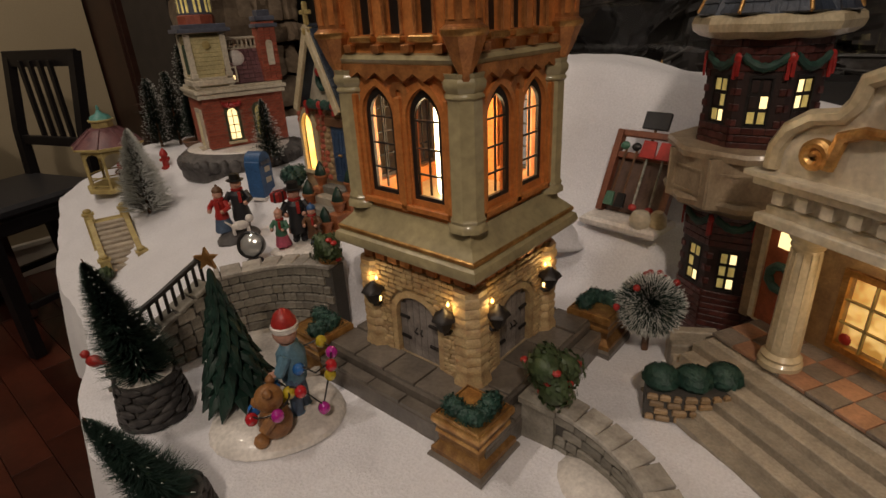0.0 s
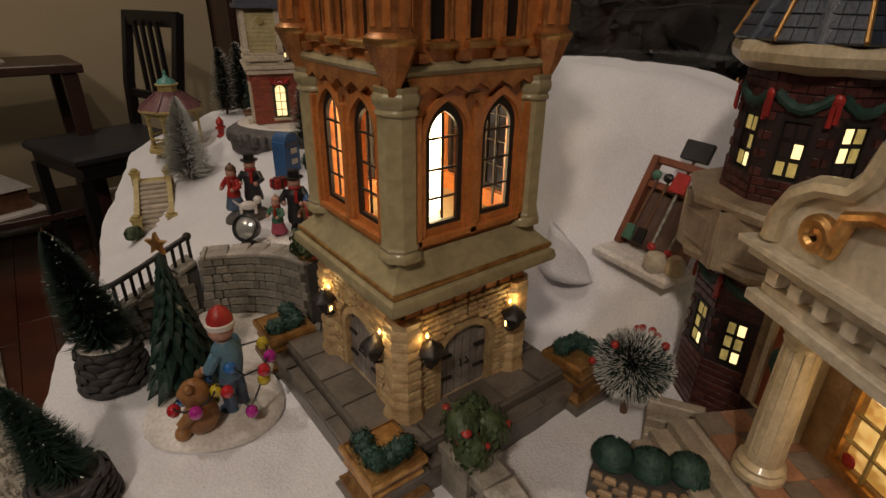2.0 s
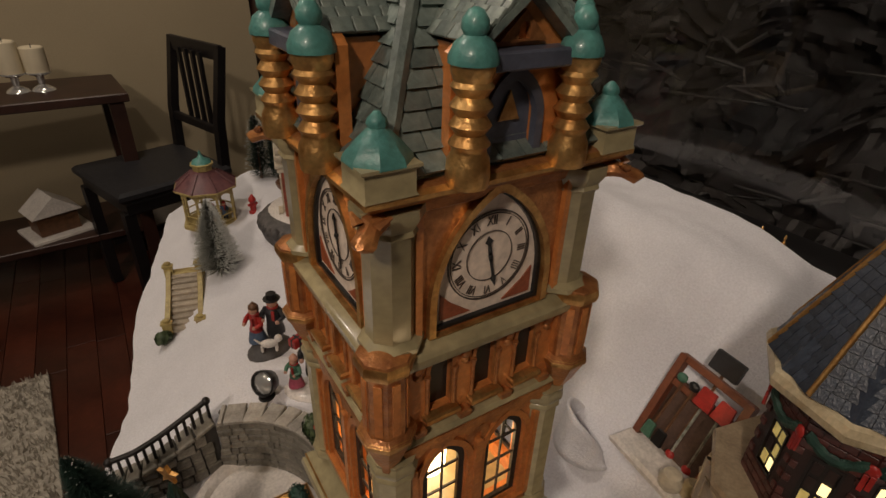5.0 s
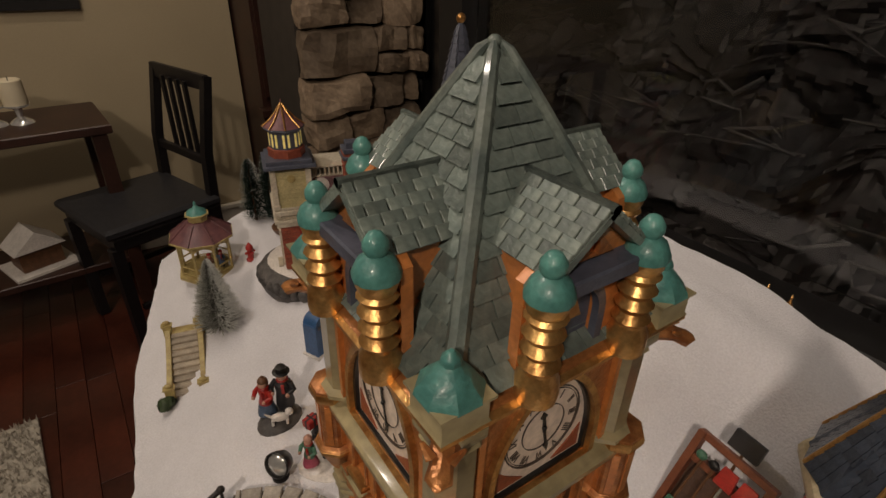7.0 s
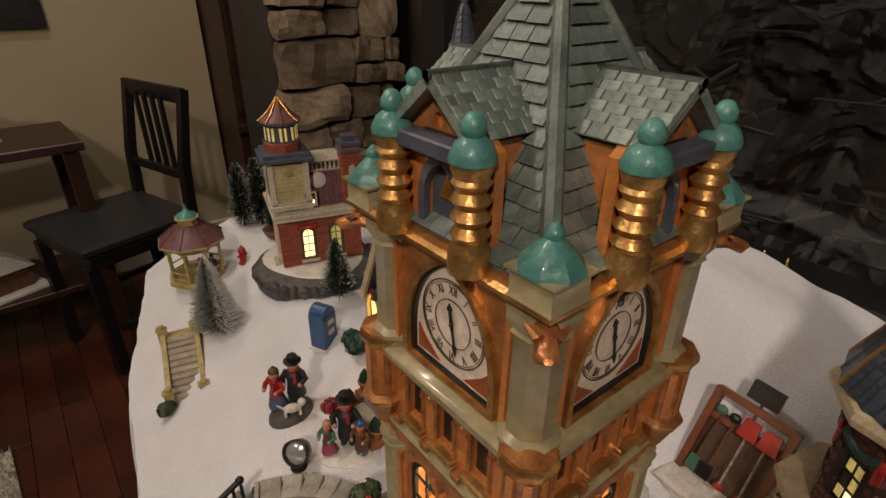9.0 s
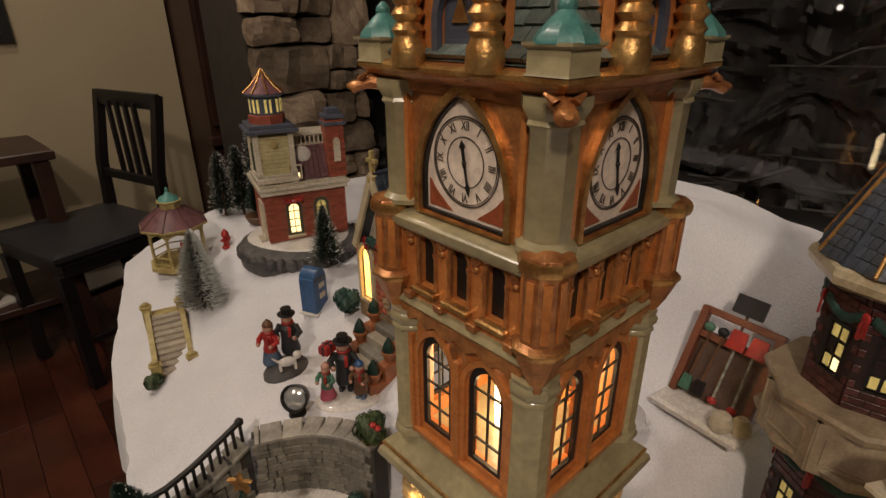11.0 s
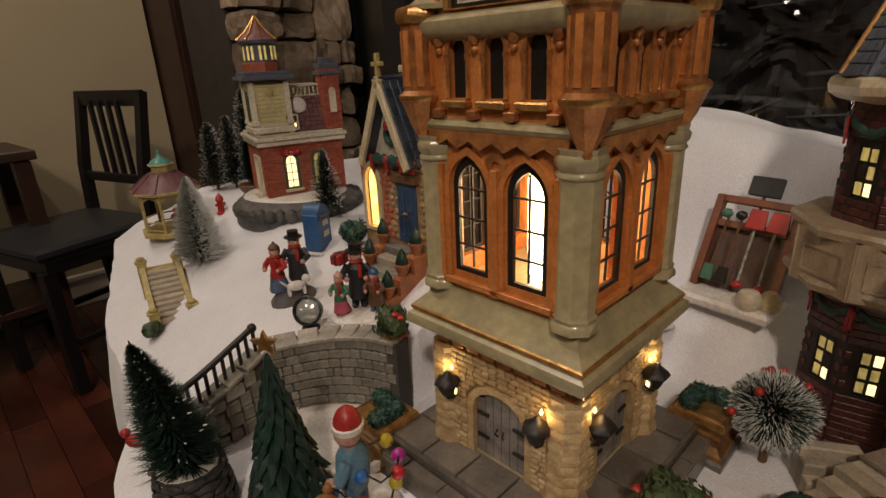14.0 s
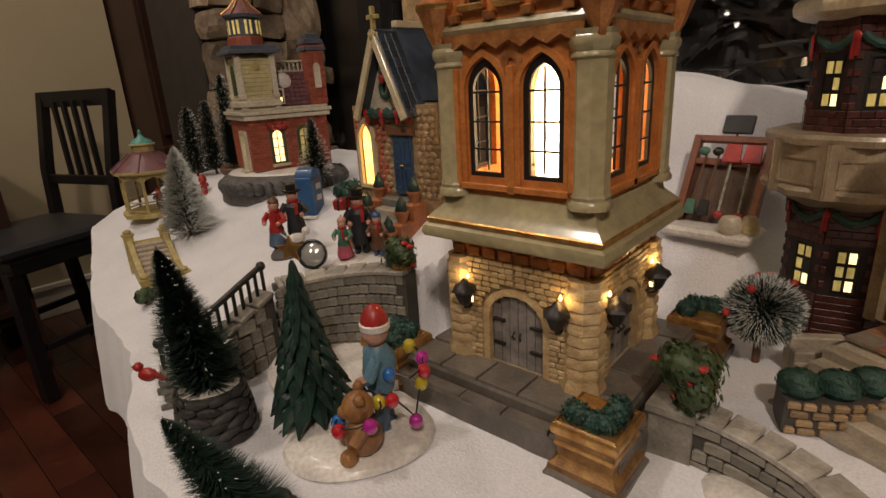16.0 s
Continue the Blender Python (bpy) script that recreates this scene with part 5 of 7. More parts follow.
boy = Mesh()
boy.tube([(0.007, 0, 0.0), (0.007, 0, 0.022), (0.005, 0, 0.045)], [0.006, 0.0065, 0.008], 10).tube([(-0.008, 0.003, 0.0), (-0.008, 0.002, 0.022), (-0.005, 0, 0.045)], [0.006, 0.0065, 0.008], 10)
boy.ball((0.007, -0.003, 0.003), 0.0065, 10, None, (1, 1.6, 0.8)).ball((-0.008, 0.0, 0.003), 0.0065, 10, None, (1, 1.6, 0.8))
boy.tube([(0, 0, 0.040), (0, 0, 0.055), (0, 0.001, 0.072), (0, 0, 0.082)], [0.012, 0.0145, 0.014, 0.007], 12)
boy.tube([(0.013, 0, 0.074), (0.021, -0.006, 0.060), (0.016, -0.016, 0.054)], [0.006, 0.0055, 0.0045], 8).tube([(-0.013, 0, 0.074), (-0.022, -0.004, 0.064), (-0.024, -0.016, 0.062)], [0.006, 0.0055, 0.0045], 8)
boy.ball((0, -0.001, 0.093), 0.0118, 12)
boy.lathe([(0.013, 0.097), (0.0135, 0.102), (0.012, 0.103), (0.0118, 0.106), (0.008, 0.114), (0.003, 0.118), (0.001, 0.119)], 12)
bob = solid("boy_figurine", boy, COATB, "painted boy figurine in blue with a red winter hat", "figurine", (-0.178, 0.070, FZ), -140)
bob.data.materials.append(JEAN)
bob.data.materials.append(RED)
bob.data.materials.append(SKIN)
bob.data.materials.append(SNOWP)
for p in bob.data.polygons:
    z, rxy = p.center.z, math.hypot(p.center.x, p.center.y)
    if z < 0.006:
        p.material_index = 0
    elif z < 0.046:
        p.material_index = 1
    elif z > 0.0965 and z < 0.1035 and rxy > 0.009:
        p.material_index = 4
    elif z > 0.101:
        p.material_index = 2
    elif z > 0.082 or (p.center.y < -0.0125 and z > 0.045):
        p.material_index = 3
bear = Mesh()
bear.ball((0, 0, 0.017), 0.017, 14, None, (1, 0.95, 1.05)).ball((0, -0.002, 0.044), 0.0135, 14).ball((0, -0.013, 0.041), 0.006, 10)
for sx in (-1, 1):
    bear.ball((sx * 0.011, 0, 0.056), 0.005, 8).tube([(sx * 0.014, 0, 0.03), (sx * 0.021, -0.008, 0.022)], [0.006, 0.005], 8).ball((sx * 0.013, -0.013, 0.006), 0.0075, 10)
solid("teddy_figurine", bear, BEAR, "ginger brown teddy figurine wound with coloured lights", "figurine", (-0.212, 0.058, FZ), -130)
lights = thing("light_string", (-0.184, 0.062, FZ), 0, "black wire with big coloured glass bulbs", "light string")
pts = [(-0.03 + 0.019 * math.cos(a), -0.003 + 0.019 * math.sin(a), 0.024 + 0.0035 * a) for a in [k * 0.5 for k in range(16)]]
strand(lights, pts, 0, 6)
strand(lights, [(-0.012, -0.012, 0.05), (-0.004, -0.016, 0.045), (0.004, -0.024, 0.032), (0.012, -0.026, 0.02), (0.02, -0.022, 0.03), (0.03, -0.018, 0.045)], 2, 3)
strand(lights, [(0.004, -0.006, 0.062), (0.012, -0.022, 0.056), (0.03, -0.022, 0.058), (0.041, -0.010, 0.062), (0.04, 0.004, 0.07), (0.022, 0.012, 0.066), (0.006, 0.006, 0.06)], 1, 5)

# ---- upper terrace figures ----


def stand_figure(name, at, turn, h, body, label, skirt=False, hat=None, scarf=None, legs=None, cap=None):
    """A small painted figure: boots, coat or dress, arms with mittens, face, hair, hat and scarf."""
    f, paint = Mesh(), []
    mats = [body, SKIN, BROWN, cap or (BLACK if hat else RED), RED, legs or DARKCL]
    k = Matrix.Scale(h / 0.08, 4)

    def mark(i):
        paint.extend([i] * (len(f.f) - len(paint)))
    for sx in (-1, 1):
        f.ball((sx * 0.0055, -0.0025, 0.003), 0.0045, 8, k, (1, 1.5, 0.8))
        f.tube([(sx * 0.005, 0, 0.002), (sx * 0.005, 0, 0.028)], [0.0044, 0.0052], 8, k)
    mark(5)
    if skirt:
        f.lathe([(0.0150, 0.005), (0.0155, 0.008), (0.0115, 0.024), (0.0080, 0.038), (0.0085, 0.040)], 14, k, 0, 0.10)
        mark(5)
        f.lathe([(0.0110, 0.026), (0.0112, 0.030), (0.0085, 0.040), (0.0100, 0.052), (0.0050, 0.060)], 14, k, 0, 0.06)
    else:
        f.lathe([(0.0128, 0.014), (0.0132, 0.019), (0.0105, 0.035), (0.0118, 0.052), (0.0055, 0.060)], 14, k, 0, 0.08)
    for sx in (-1, 1):
        f.tube([(sx * 0.010, 0, 0.055), (sx * 0.0165, -0.004, 0.045), (sx * 0.012, -0.013, 0.042)], [0.0044, 0.0044, 0.0036], 8, k)
    mark(0)
    for sx in (-1, 1):
        f.ball((sx * 0.0112, -0.0145, 0.042), 0.0034, 8, k)
    f.ball((0, -0.0012, 0.0665), 0.0078, 12, k).ball((0, -0.0088, 0.0655), 0.0014, 6, k)
    mark(1)
    f.ball((0, 0.0016, 0.0672), 0.0079, 10, k)
    mark(2)
    if hat == "top":
        f.lathe([(0.0122, 0.0722), (0.0124, 0.0732), (0.0076, 0.0738), (0.0072, 0.0815), (0.002, 0.0822)], 14, k)
    else:
        f.lathe([(0.0080, 0.0705), (0.0086, 0.0720), (0.0080, 0.0745), (0.0050, 0.0785), (0.0015, 0.0800)], 12, k).ball((0, 0, 0.0808), 0.0022, 8, k)
    mark(3)
    if scarf:
        f.lathe([(0.0078, 0.0575), (0.0086, 0.0600), (0.0068, 0.0618)], 12, k)
        f.box((0.0045, -0.0115, 0.050), (0.0042, 0.0025, 0.016), k)
    mark(4)
    ob = solid(name, f, body, label, "figurine", at, turn)
    for mm in mats[1:]:
        ob.data.materials.append(mm)
    for p, i in zip(ob.data.polygons, paint):
        p.material_index = i
    return ob


def on(x, y, dz=-0.002):
    return (x, y, snow_height(x, y) + dz)


solid("figurine_base", Mesh().ball((0, 0, 0), 1, 16, Matrix.Diagonal((0.036, 0.028, 0.014, 1))), ROCK, "snowy rock base of the couple figurine", "figurine base", on(-0.048, 0.382, 0.0), 20)
stand_figure("man_figurine", (-0.034, 0.388, snow_height(-0.034, 0.388) + 0.011), -40, 0.082, DARKCL, "painted man figurine in a black coat and top hat", False, "top", True)
stand_figure("woman_figurine", (-0.060, 0.396, snow_height(-0.06, 0.396) + 0.010), -60, 0.072, RED, "painted woman figurine in a blue dress and red shawl", True, None, True, JEAN, BROWN)
dog = Mesh().ball((0, 0, 0.012), 0.008, 10, None, (1.6, 0.8, 0.9)).ball((0.014, 0, 0.02), 0.006, 10).tube([(0.01, 0.003, 0), (0.01, 0.003, 0.01)], 0.0022, 6).tube([(0.01, -0.003, 0), (0.01, -0.003, 0.01)], 0.0022, 6).tube([(-0.01, 0.003, 0), (-0.01, 0.003, 0.01)], 0.0022, 6).tube([(-0.01, -0.003, 0), (-0.01, -0.003, 0.01)], 0.0022, 6).tube([(-0.012, 0, 0.014), (-0.02, 0, 0.022)], [0.002, 0.001], 6)
solid("dog_figurine", dog, SNOWP, "small white and grey painted dog figurine", "figurine", (-0.052, 0.364, snow_height(-0.052, 0.364) + 0.011), -20)
solid("figurine_base", Mesh().ball((0, 0, 0), 1, 16, Matrix.Diagonal((0.044, 0.026, 0.008, 1))), SNOWP, "white snow base of the family figurine", "figurine base", on(-0.020, 0.264, 0.0), -35)
stand_figure("man_figurine", (-0.013, 0.276, snow_height(-0.013, 0.276) + 0.006), -40, 0.084, DARKCL, "painted man figurine lifting a red gift box", False, "top", True)
stand_figure("girl_figurine", (-0.041, 0.276, snow_height(-0.041, 0.276) + 0.006), -60, 0.056, GREENCL, "painted girl figurine in a green coat and pink skirt", True, None, True, PINK, SKIN)
stand_figure("boy_figurine", (-0.008, 0.248, snow_height(-0.008, 0.248) + 0.006), -60, 0.058, BROWN, "painted boy figurine in a brown coat and blue hat", False, None, True, JEAN, MAILBLUE)
gift = thing("gift_box", (-0.031, 0.284, snow_height(-0.013, 0.276) + 0.068), 20, "small red gift box with a dark ribbon", "gift box")
part("box", Mesh().box((0, 0, 0.007), (0.018, 0.014, 0.014)), RED, gift)
part("ribbon", Mesh().box((0, 0, 0.007), (0.003, 0.0146, 0.0146)).box((0, 0, 0.007), (0.0186, 0.003, 0.0146)), DARKCL, gift)

spotl = thing("spotlight", on(-0.080, 0.288), -55, "small black spotlight with a faceted clear lens", "spotlight")
part("stand", Mesh().tube([(0, 0, 0), (0, 0.004, 0.02)], 0.004, 8).lathe([(0.012, 0), (0.011, 0.004), (0.003, 0.006)], 14), BLACK, spotl)
HEAD = Matrix.Translation((0, 0, 0.026)) @ pose(0, 0, 0, 68, 0, 0)
head = part("housing", Mesh().lathe([(0.008, -0.018), (0.014, -0.012), (0.0178, 0), (0.0185, 0.006), (0.0165, 0.007), (0.0155, 0.003), (0.001, 0.002)], 24, HEAD), BLACK, spotl)
lens = Mesh().lathe([(0.0155, 0.003), (0.012, 0.0055), (0.006, 0.0075), (0.001, 0.008)], 9, HEAD)
part("lens", lens, LENS, head, "clear faceted lens")

mail = thing("mailbox", on(0.056, 0.475), 25, "blue painted mailbox with white notices", "mailbox")
part("box", Mesh().box((0, 0, 0.032), (0.034, 0.028, 0.064), None, 1, 0.06), MAILBLUE, mail)
part("top", Mesh().panel(roundtop(0, 0.060, 0.032, 0.018), [], 0.028, pose(0, -0.014, 0)), MAILBLUE, mail)
part("flap", Mesh().box((0, -0.0145, 0.060), (0.024, 0.003, 0.006)), SLATE, mail)
for z in (0.048, 0.030):
    part("notice", Mesh().box((0.003, -0.0145, z), (0.014, 0.001, 0.009)), IVORY, mail, "pale printed notice")
part("base", Mesh().box((0, 0, 0.001), (0.042, 0.036, 0.004)), SNOWP, mail)

hyd = thing("fire_hydrant", on(0.050, 0.832), 0, "small red painted fire hydrant on the snow", "fire hydrant")
part("body", Mesh().lathe([(0.010, 0), (0.010, 0.003), (0.0065, 0.005), (0.0062, 0.026), (0.0082, 0.028), (0.0075, 0.034), (0.004, 0.039), (0.002, 0.042), (0.001, 0.043)], 14), RED, hyd)
for a in (0, 90, 180):
    part("nozzle", Mesh().tube([(0.005, 0, 0.02), (0.011, 0, 0.02)], [0.0028, 0.0032], 8), RED, hyd, "", pose(0, 0, 0, 0, 0, a + 200))

# gazebo
gz = thing("gazebo", on(-0.030, 0.885, -0.004), 10, "cream yellow octagonal gazebo with a plum shingle roof", "gazebo")
part("floor", Mesh().lathe([(0.068, 0), (0.068, 0.008), (0.064, 0.010), (0.001, 0.010)], 8), GAZ, gz)
for k in range(8):
    a = 45 * k
    part("post", Mesh().lathe([(0.0045, 0.010), (0.0032, 0.014), (0.003, 0.085), (0.005, 0.092)], 8), GAZ, gz, "", pose(0, 0, 0, 0, 0, a) @ Matrix.Translation((0.058, 0, 0)))
    part("fretwork", Mesh().panel([(-0.023, 0.096), (-0.023, 0.074), (-0.014, 0.084), (0, 0.088), (0.014, 0.084), (0.023, 0.074), (0.023, 0.096)], [], 0.003), GAZ, gz, "", pose(0, 0, 0, 0, 0, a + 112.5) @ Matrix.Translation((0, -0.055, 0)))
    if k not in (5,):
        part("railing", Mesh().box((0, 0, 0.034), (0.043, 0.003, 0.003)).box((0, 0, 0.016), (0.043, 0.003, 0.003)), GAZ, gz, "", pose(0, 0, 0, 0, 0, a + 112.5) @ Matrix.Translation((0, -0.054, 0)))
part("eave", Mesh().lathe([(0.066, 0.094), (0.074, 0.098), (0.074, 0.102), (0.066, 0.104)], 8), GAZ, gz)
part("roof", Mesh().lathe([(0.073, 0.102), (0.052, 0.119), (0.03, 0.136), (0.024, 0.140)], 8), PURPLE, gz, "plum shingle roof")
for k in range(8):
    part("roof_rib", Mesh().tube([(0.073, 0, 0.103), (0.03, 0, 0.137)], 0.002, 6), PURPLE, gz, "", pose(0, 0, 0, 0, 0, 45 * k))
part("cupola", Mesh().lathe([(0.022, 0.138), (0.022, 0.152), (0.027, 0.154), (0.027, 0.157), (0.018, 0.158)], 8), GAZ, gz)
part("cupola_roof", Mesh().lathe([(0.024, 0.156), (0.02, 0.164), (0.008, 0.170), (0.003, 0.178), (0.004, 0.182), (0.001, 0.188)], 8), TEAL, gz, "teal cupola cap")
for x, y, mm, nm in ((0.018, -0.02, JEAN, "man_figurine"), (-0.012, -0.024, BROWN, "woman_figurine")):
    stand_figure(nm, (-0.018 + x * 0.8, 0.885 + y * 0.8, snow_height(-0.03, 0.885) + 0.005), -30, 0.042, mm, "small painted figurine standing in the gazebo", False, None, True)

gz.scale = (0.90, 0.90, 0.88)
# footbridge steps
st = thing("garden_steps", (-0.147, 0.588, -0.004), -13, "cream stone steps with side walls and end posts", "steps")
for k in range(10):
    part("step", Mesh().box((0, 0.01 + 0.017 * k, 0.004 + 0.0038 * k), (0.044, 0.018, 0.010 + 0.0076 * k)), TAN, st)
for sx in (-1, 1):
    part("side_wall", Mesh().panel([(0, 0.0), (0.18, 0.0), (0.18, 0.094), (0.10, 0.056), (0, 0.026)], [], 0.008, Matrix.Translation((sx * 0.026 + 0.004, 0, 0)) @ pose(0, 0, 0, 0, 0, 90)), GAZ, st)
    for y, h in ((0.002, 0.036), (0.178, 0.104)):
        part("post", Mesh().square([(0.008, 0), (0.007, 0.004), (0.007, h - 0.006), (0.009, h - 0.004), (0.009, h)], Matrix.Translation((sx * 0.026, y, 0))).ball((sx * 0.026, y, h + 0.005), 0.0065, 10), GAZ, st)
part("landing", Mesh().box((0, 0.182, 0.04), (0.05, 0.03, 0.08)), GAZ, st)
st.scale = (1.05, 0.69, 0.68)
leaf_bush((-0.182, 0.580, -0.008), 0.013, 0.020, LEAF, "small green bush at the foot of the steps", "bush", 0, 12)

def inside(x, z, poly):
    c = False
    for i in range(len(poly)):
        (x0, z0), (x1, z1) = poly[i], poly[i - 1]
        if (z0 > z) != (z1 > z) and x < (x1 - x0) * (z - z0) / (z1 - z0) + x0:
            c = not c
    return c


def lay_bricks(parent, x0, x1, z0, z1, holes, mat, w=0.0125, h=0.0062, d=0.0022):
    rows = max(1, round((z1 - z0) / h))
    hh = (z1 - z0) / rows
    for j in range(rows):
        n = max(1, round((x1 - x0) / w))
        ww = (x1 - x0) / n
        for i in range(n + (j % 2)):
            a = x0 + ww * (i - 0.5 * (j % 2))
            lo, hi = max(a, x0), min(a + ww, x1)
            z = z0 + hh * (j + 0.5)
            if hi - lo < ww * 0.3 or any(inside(lo + 0.001, z, q) or inside(hi - 0.001, z, q) or inside((lo + hi) / 2, z, q) for q in holes):
                continue
            part("brick", piece(hi - lo - 0.0009, d, hh - 0.0009, mat), mat, parent, "", Matrix.Translation(((lo + hi) / 2, -d / 2 + 0.0004, z)))


def shingle_face(parent, half0, z0, half1, z1, in0, in1, mat, m, step=0.0105):
    """Shingles on one trapezoid roof face: half widths and distances from the axis at foot and head."""
    ln = math.hypot(z1 - z0, in0 - in1)
    n = max(2, int(ln / step))
    tilt = math.degrees(math.atan2(z1 - z0, in0 - in1))
    for j in range(n):
        t = j / n
        hw = half0 + (half1 - half0) * (t + 0.5 / n)
        c = max(1, round(2 * hw / 0.0135))
        w = 2 * hw / c
        for i in range(c):
            part("shingle", roof_tile(w - 0.0007, ln / n * 1.3, mat), mat, parent, "", m @ Matrix.Translation((-hw + w * (i + 0.5), -(in0 + (in1 - in0) * t), z0 + (z1 - z0) * t)) @ pose(0, 0, 0, tilt, 0, 0))


def sash(parent, x, z, w, h, cols, rows, mat_frame, y=0.0, lit=None, seed=1):
    """A small window: frame, muntins and separate lit panes."""
    rs4 = random.Random(seed)
    wd = part("window", Mesh().panel(rect(x - w / 2 - 0.003, z - 0.003, x + w / 2 + 0.003, z + h + 0.003), [rect(x - w / 2, z, x + w / 2, z + h)], 0.004, pose(0, y - 0.002, 0)), mat_frame, parent, "small paned window, partly lit")
    for i in range(cols):
        for j in range(rows):
            a, b = w / cols, h / rows
            mat = lit or rs4.choice((LITDIM, LITDIM, LITHOT, LITDIM, MORTARD))
            part("pane", Mesh().box((x - w / 2 + a * (i + 0.5), y + 0.0012, z + b * (j + 0.5)), (a - 0.0046, 0.0012, b - 0.0040)), mat, wd)
    part("muntin_back", Mesh().box((x, y + 0.0026, z + h / 2), (w, 0.001, h)), IRON, wd)
    return wd


# ---- round brick house with balcony ----
house = thing("brick_turret_house", (0.260, -0.210, -0.050), 167 - 22.5, "dark brick octagonal turret house with a tan balcony", "village building")
OC = math.cos(math.pi / 8)


def octa(k, r):
    return pose(0, 0, 0, 0, 0, 45 * k + 90) @ Matrix.Translation((0, -r * OC, 0))


R1 = 0.088
HW = R1 * math.sin(math.pi / 8)
for k in range(8):
    for z0, z1, wz in ((0.0, 0.205, 0.098), (0.245, 0.368, 0.285)):
        hole = rect(-0.0145, wz, 0.0145, wz + 0.046)
        wl = part("wall", Mesh().panel(rect(-HW, z0, HW, z1), [hole], 0.008), MORTARD, house, "dark brown brick wall", octa(k, R1))
        if k in (0, 1, 2, 7):
            lay_bricks(wl, -HW, HW, z0, z1, [rect(-0.0185, wz - 0.004, 0.0185, wz + 0.050)], BRICKD, 0.0150, 0.0078, 0.003)
        sash(wl, 0, wz, 0.029, 0.046, 2, 3, IRON, 0.001, None, k * 2 + int(z0 > 0))
    part("balcony_panel", Mesh().panel(rect(-0.052, 0.200, 0.052, 0.254), [], 0.012), BALC, house, "", octa(k, 0.131))
    part("panel_moulding", Mesh().panel(rect(-0.036, 0.212, 0.036, 0.240), [rect(-0.032, 0.2145, 0.032, 0.2375)], 0.003, pose(0, -0.002, 0)), BALC, house, "", octa(k, 0.131))
    if k in (0, 1, 2, 7):
        sw = [(-0.030 + 0.006 * i, -0.004, 0.352 - 0.011 * math.sin(math.pi * i / 10)) for i in range(11)]
        part("garland", Mesh().tube(sw, [0.004 + 0.0012 * (i % 2) for i in range(11)], 8), BOX, house, "dark green garland swag", octa(k, R1))
        sw = [(x, y, z - 0.168) for x, y, z in sw]
        part("garland", Mesh().tube(sw, [0.004 + 0.0012 * (i % 2) for i in range(11)], 8), BOX, house, "dark green garland swag", octa(k, R1))
        for z in (0.350, 0.182):
            part("bow", Mesh().ball((0.033, -0.005, z), 0.006, 8, None, (1.3, 0.6, 0.9)).box((0.031, -0.006, z - 0.012), (0.005, 0.003, 0.016)).box((0.037, -0.006, z - 0.010), (0.005, 0.003, 0.014)), RED, house, "red ribbon bow", octa(k, R1))
part("balcony_slab", Mesh().lathe([(0.090, 0.186), (0.112, 0.194), (0.132, 0.200), (0.135, 0.206), (0.131, 0.210), (0.1, 0.210)], 8), BALC, house, "tan stone balcony")
part("balcony_rail", Mesh().lathe([(0.118, 0.250), (0.134, 0.252), (0.136, 0.258), (0.133, 0.262), (0.116, 0.262)], 8), BALC, house)
part("balcony_floor", Mesh().lathe([(0.122, 0.246), (0.001, 0.247)], 8), SNOWP, house, "snow on the balcony")
part("eave", Mesh().lathe([(0.088, 0.366), (0.106, 0.369), (0.117, 0.374), (0.120, 0.381), (0.117, 0.387), (0.106, 0.391)], 8), CREAM, house, "thick cream eave")
croof = part("roof", Mesh().lathe([(0.112, 0.388), (0.060, 0.468), (0.014, 0.540), (0.003, 0.552)], 8), BLUEROOF, house, "dark blue shingle cone roof")
for k in (0, 1, 2, 7, 3, 6):
    shingle_face(croof, 0.113 * math.sin(math.pi / 8), 0.389, 0.018 * math.sin(math.pi / 8), 0.538, 0.114 * OC, 0.016 * OC, BLUEROOF, pose(0, 0, 0, 0, 0, 45 * k + 90))
for k in range(8):
    part("roof_rib", Mesh().tube([(0.115, 0, 0.391), (0.062, 0, 0.471), (0.015, 0, 0.543)], 0.003, 8), GOLD, house, "gold hip rib", pose(0, 0, 0, 0, 0, 45 * k + 22.5))
part("finial", Mesh().lathe([(0.006, 0.546), (0.008, 0.554), (0.003, 0.562), (0.005, 0.57), (0.001, 0.585)], 12), GOLD, house)
part("footing", Mesh().lathe([(0.104, -0.005), (0.106, 0.008), (0.098, 0.014), (0.09, 0.016)], 16, None, 0, 0.03), FIELD, house, "tan stone footing")
house.scale = (0.64, 0.64, 1.0)

# ---- portico house ----
port = thing("portico_house", (0.122, -0.298, 0.008), -120, "ivory portico house with gold scrolls and lit window", "village building")
FL = 0.026
part("porch_floor", Mesh().box((0.14, 0.012, FL / 2 - 0.026), (0.42, 0.078, FL + 0.046)), TAN, port)
for i in range(12):
    for j in range(3):
        part("tile", Mesh().box((-0.052 + 0.026 * i, -0.012 + 0.0245 * j, FL - 0.001), (0.0252, 0.0237, 0.004)), TILEA if (i + j) % 2 else TILEB, port)
for k in range(5):
    part("step", Mesh().box((0.15, -0.034 - 0.0155 * k, (FL - 0.0098 * (k + 1) + GROUND) / 2 - 0.005), (0.44, 0.0165, FL - 0.0098 * (k + 1) - GROUND + 0.010), None, 1, 0.06), TAN, port, "pale worn step")
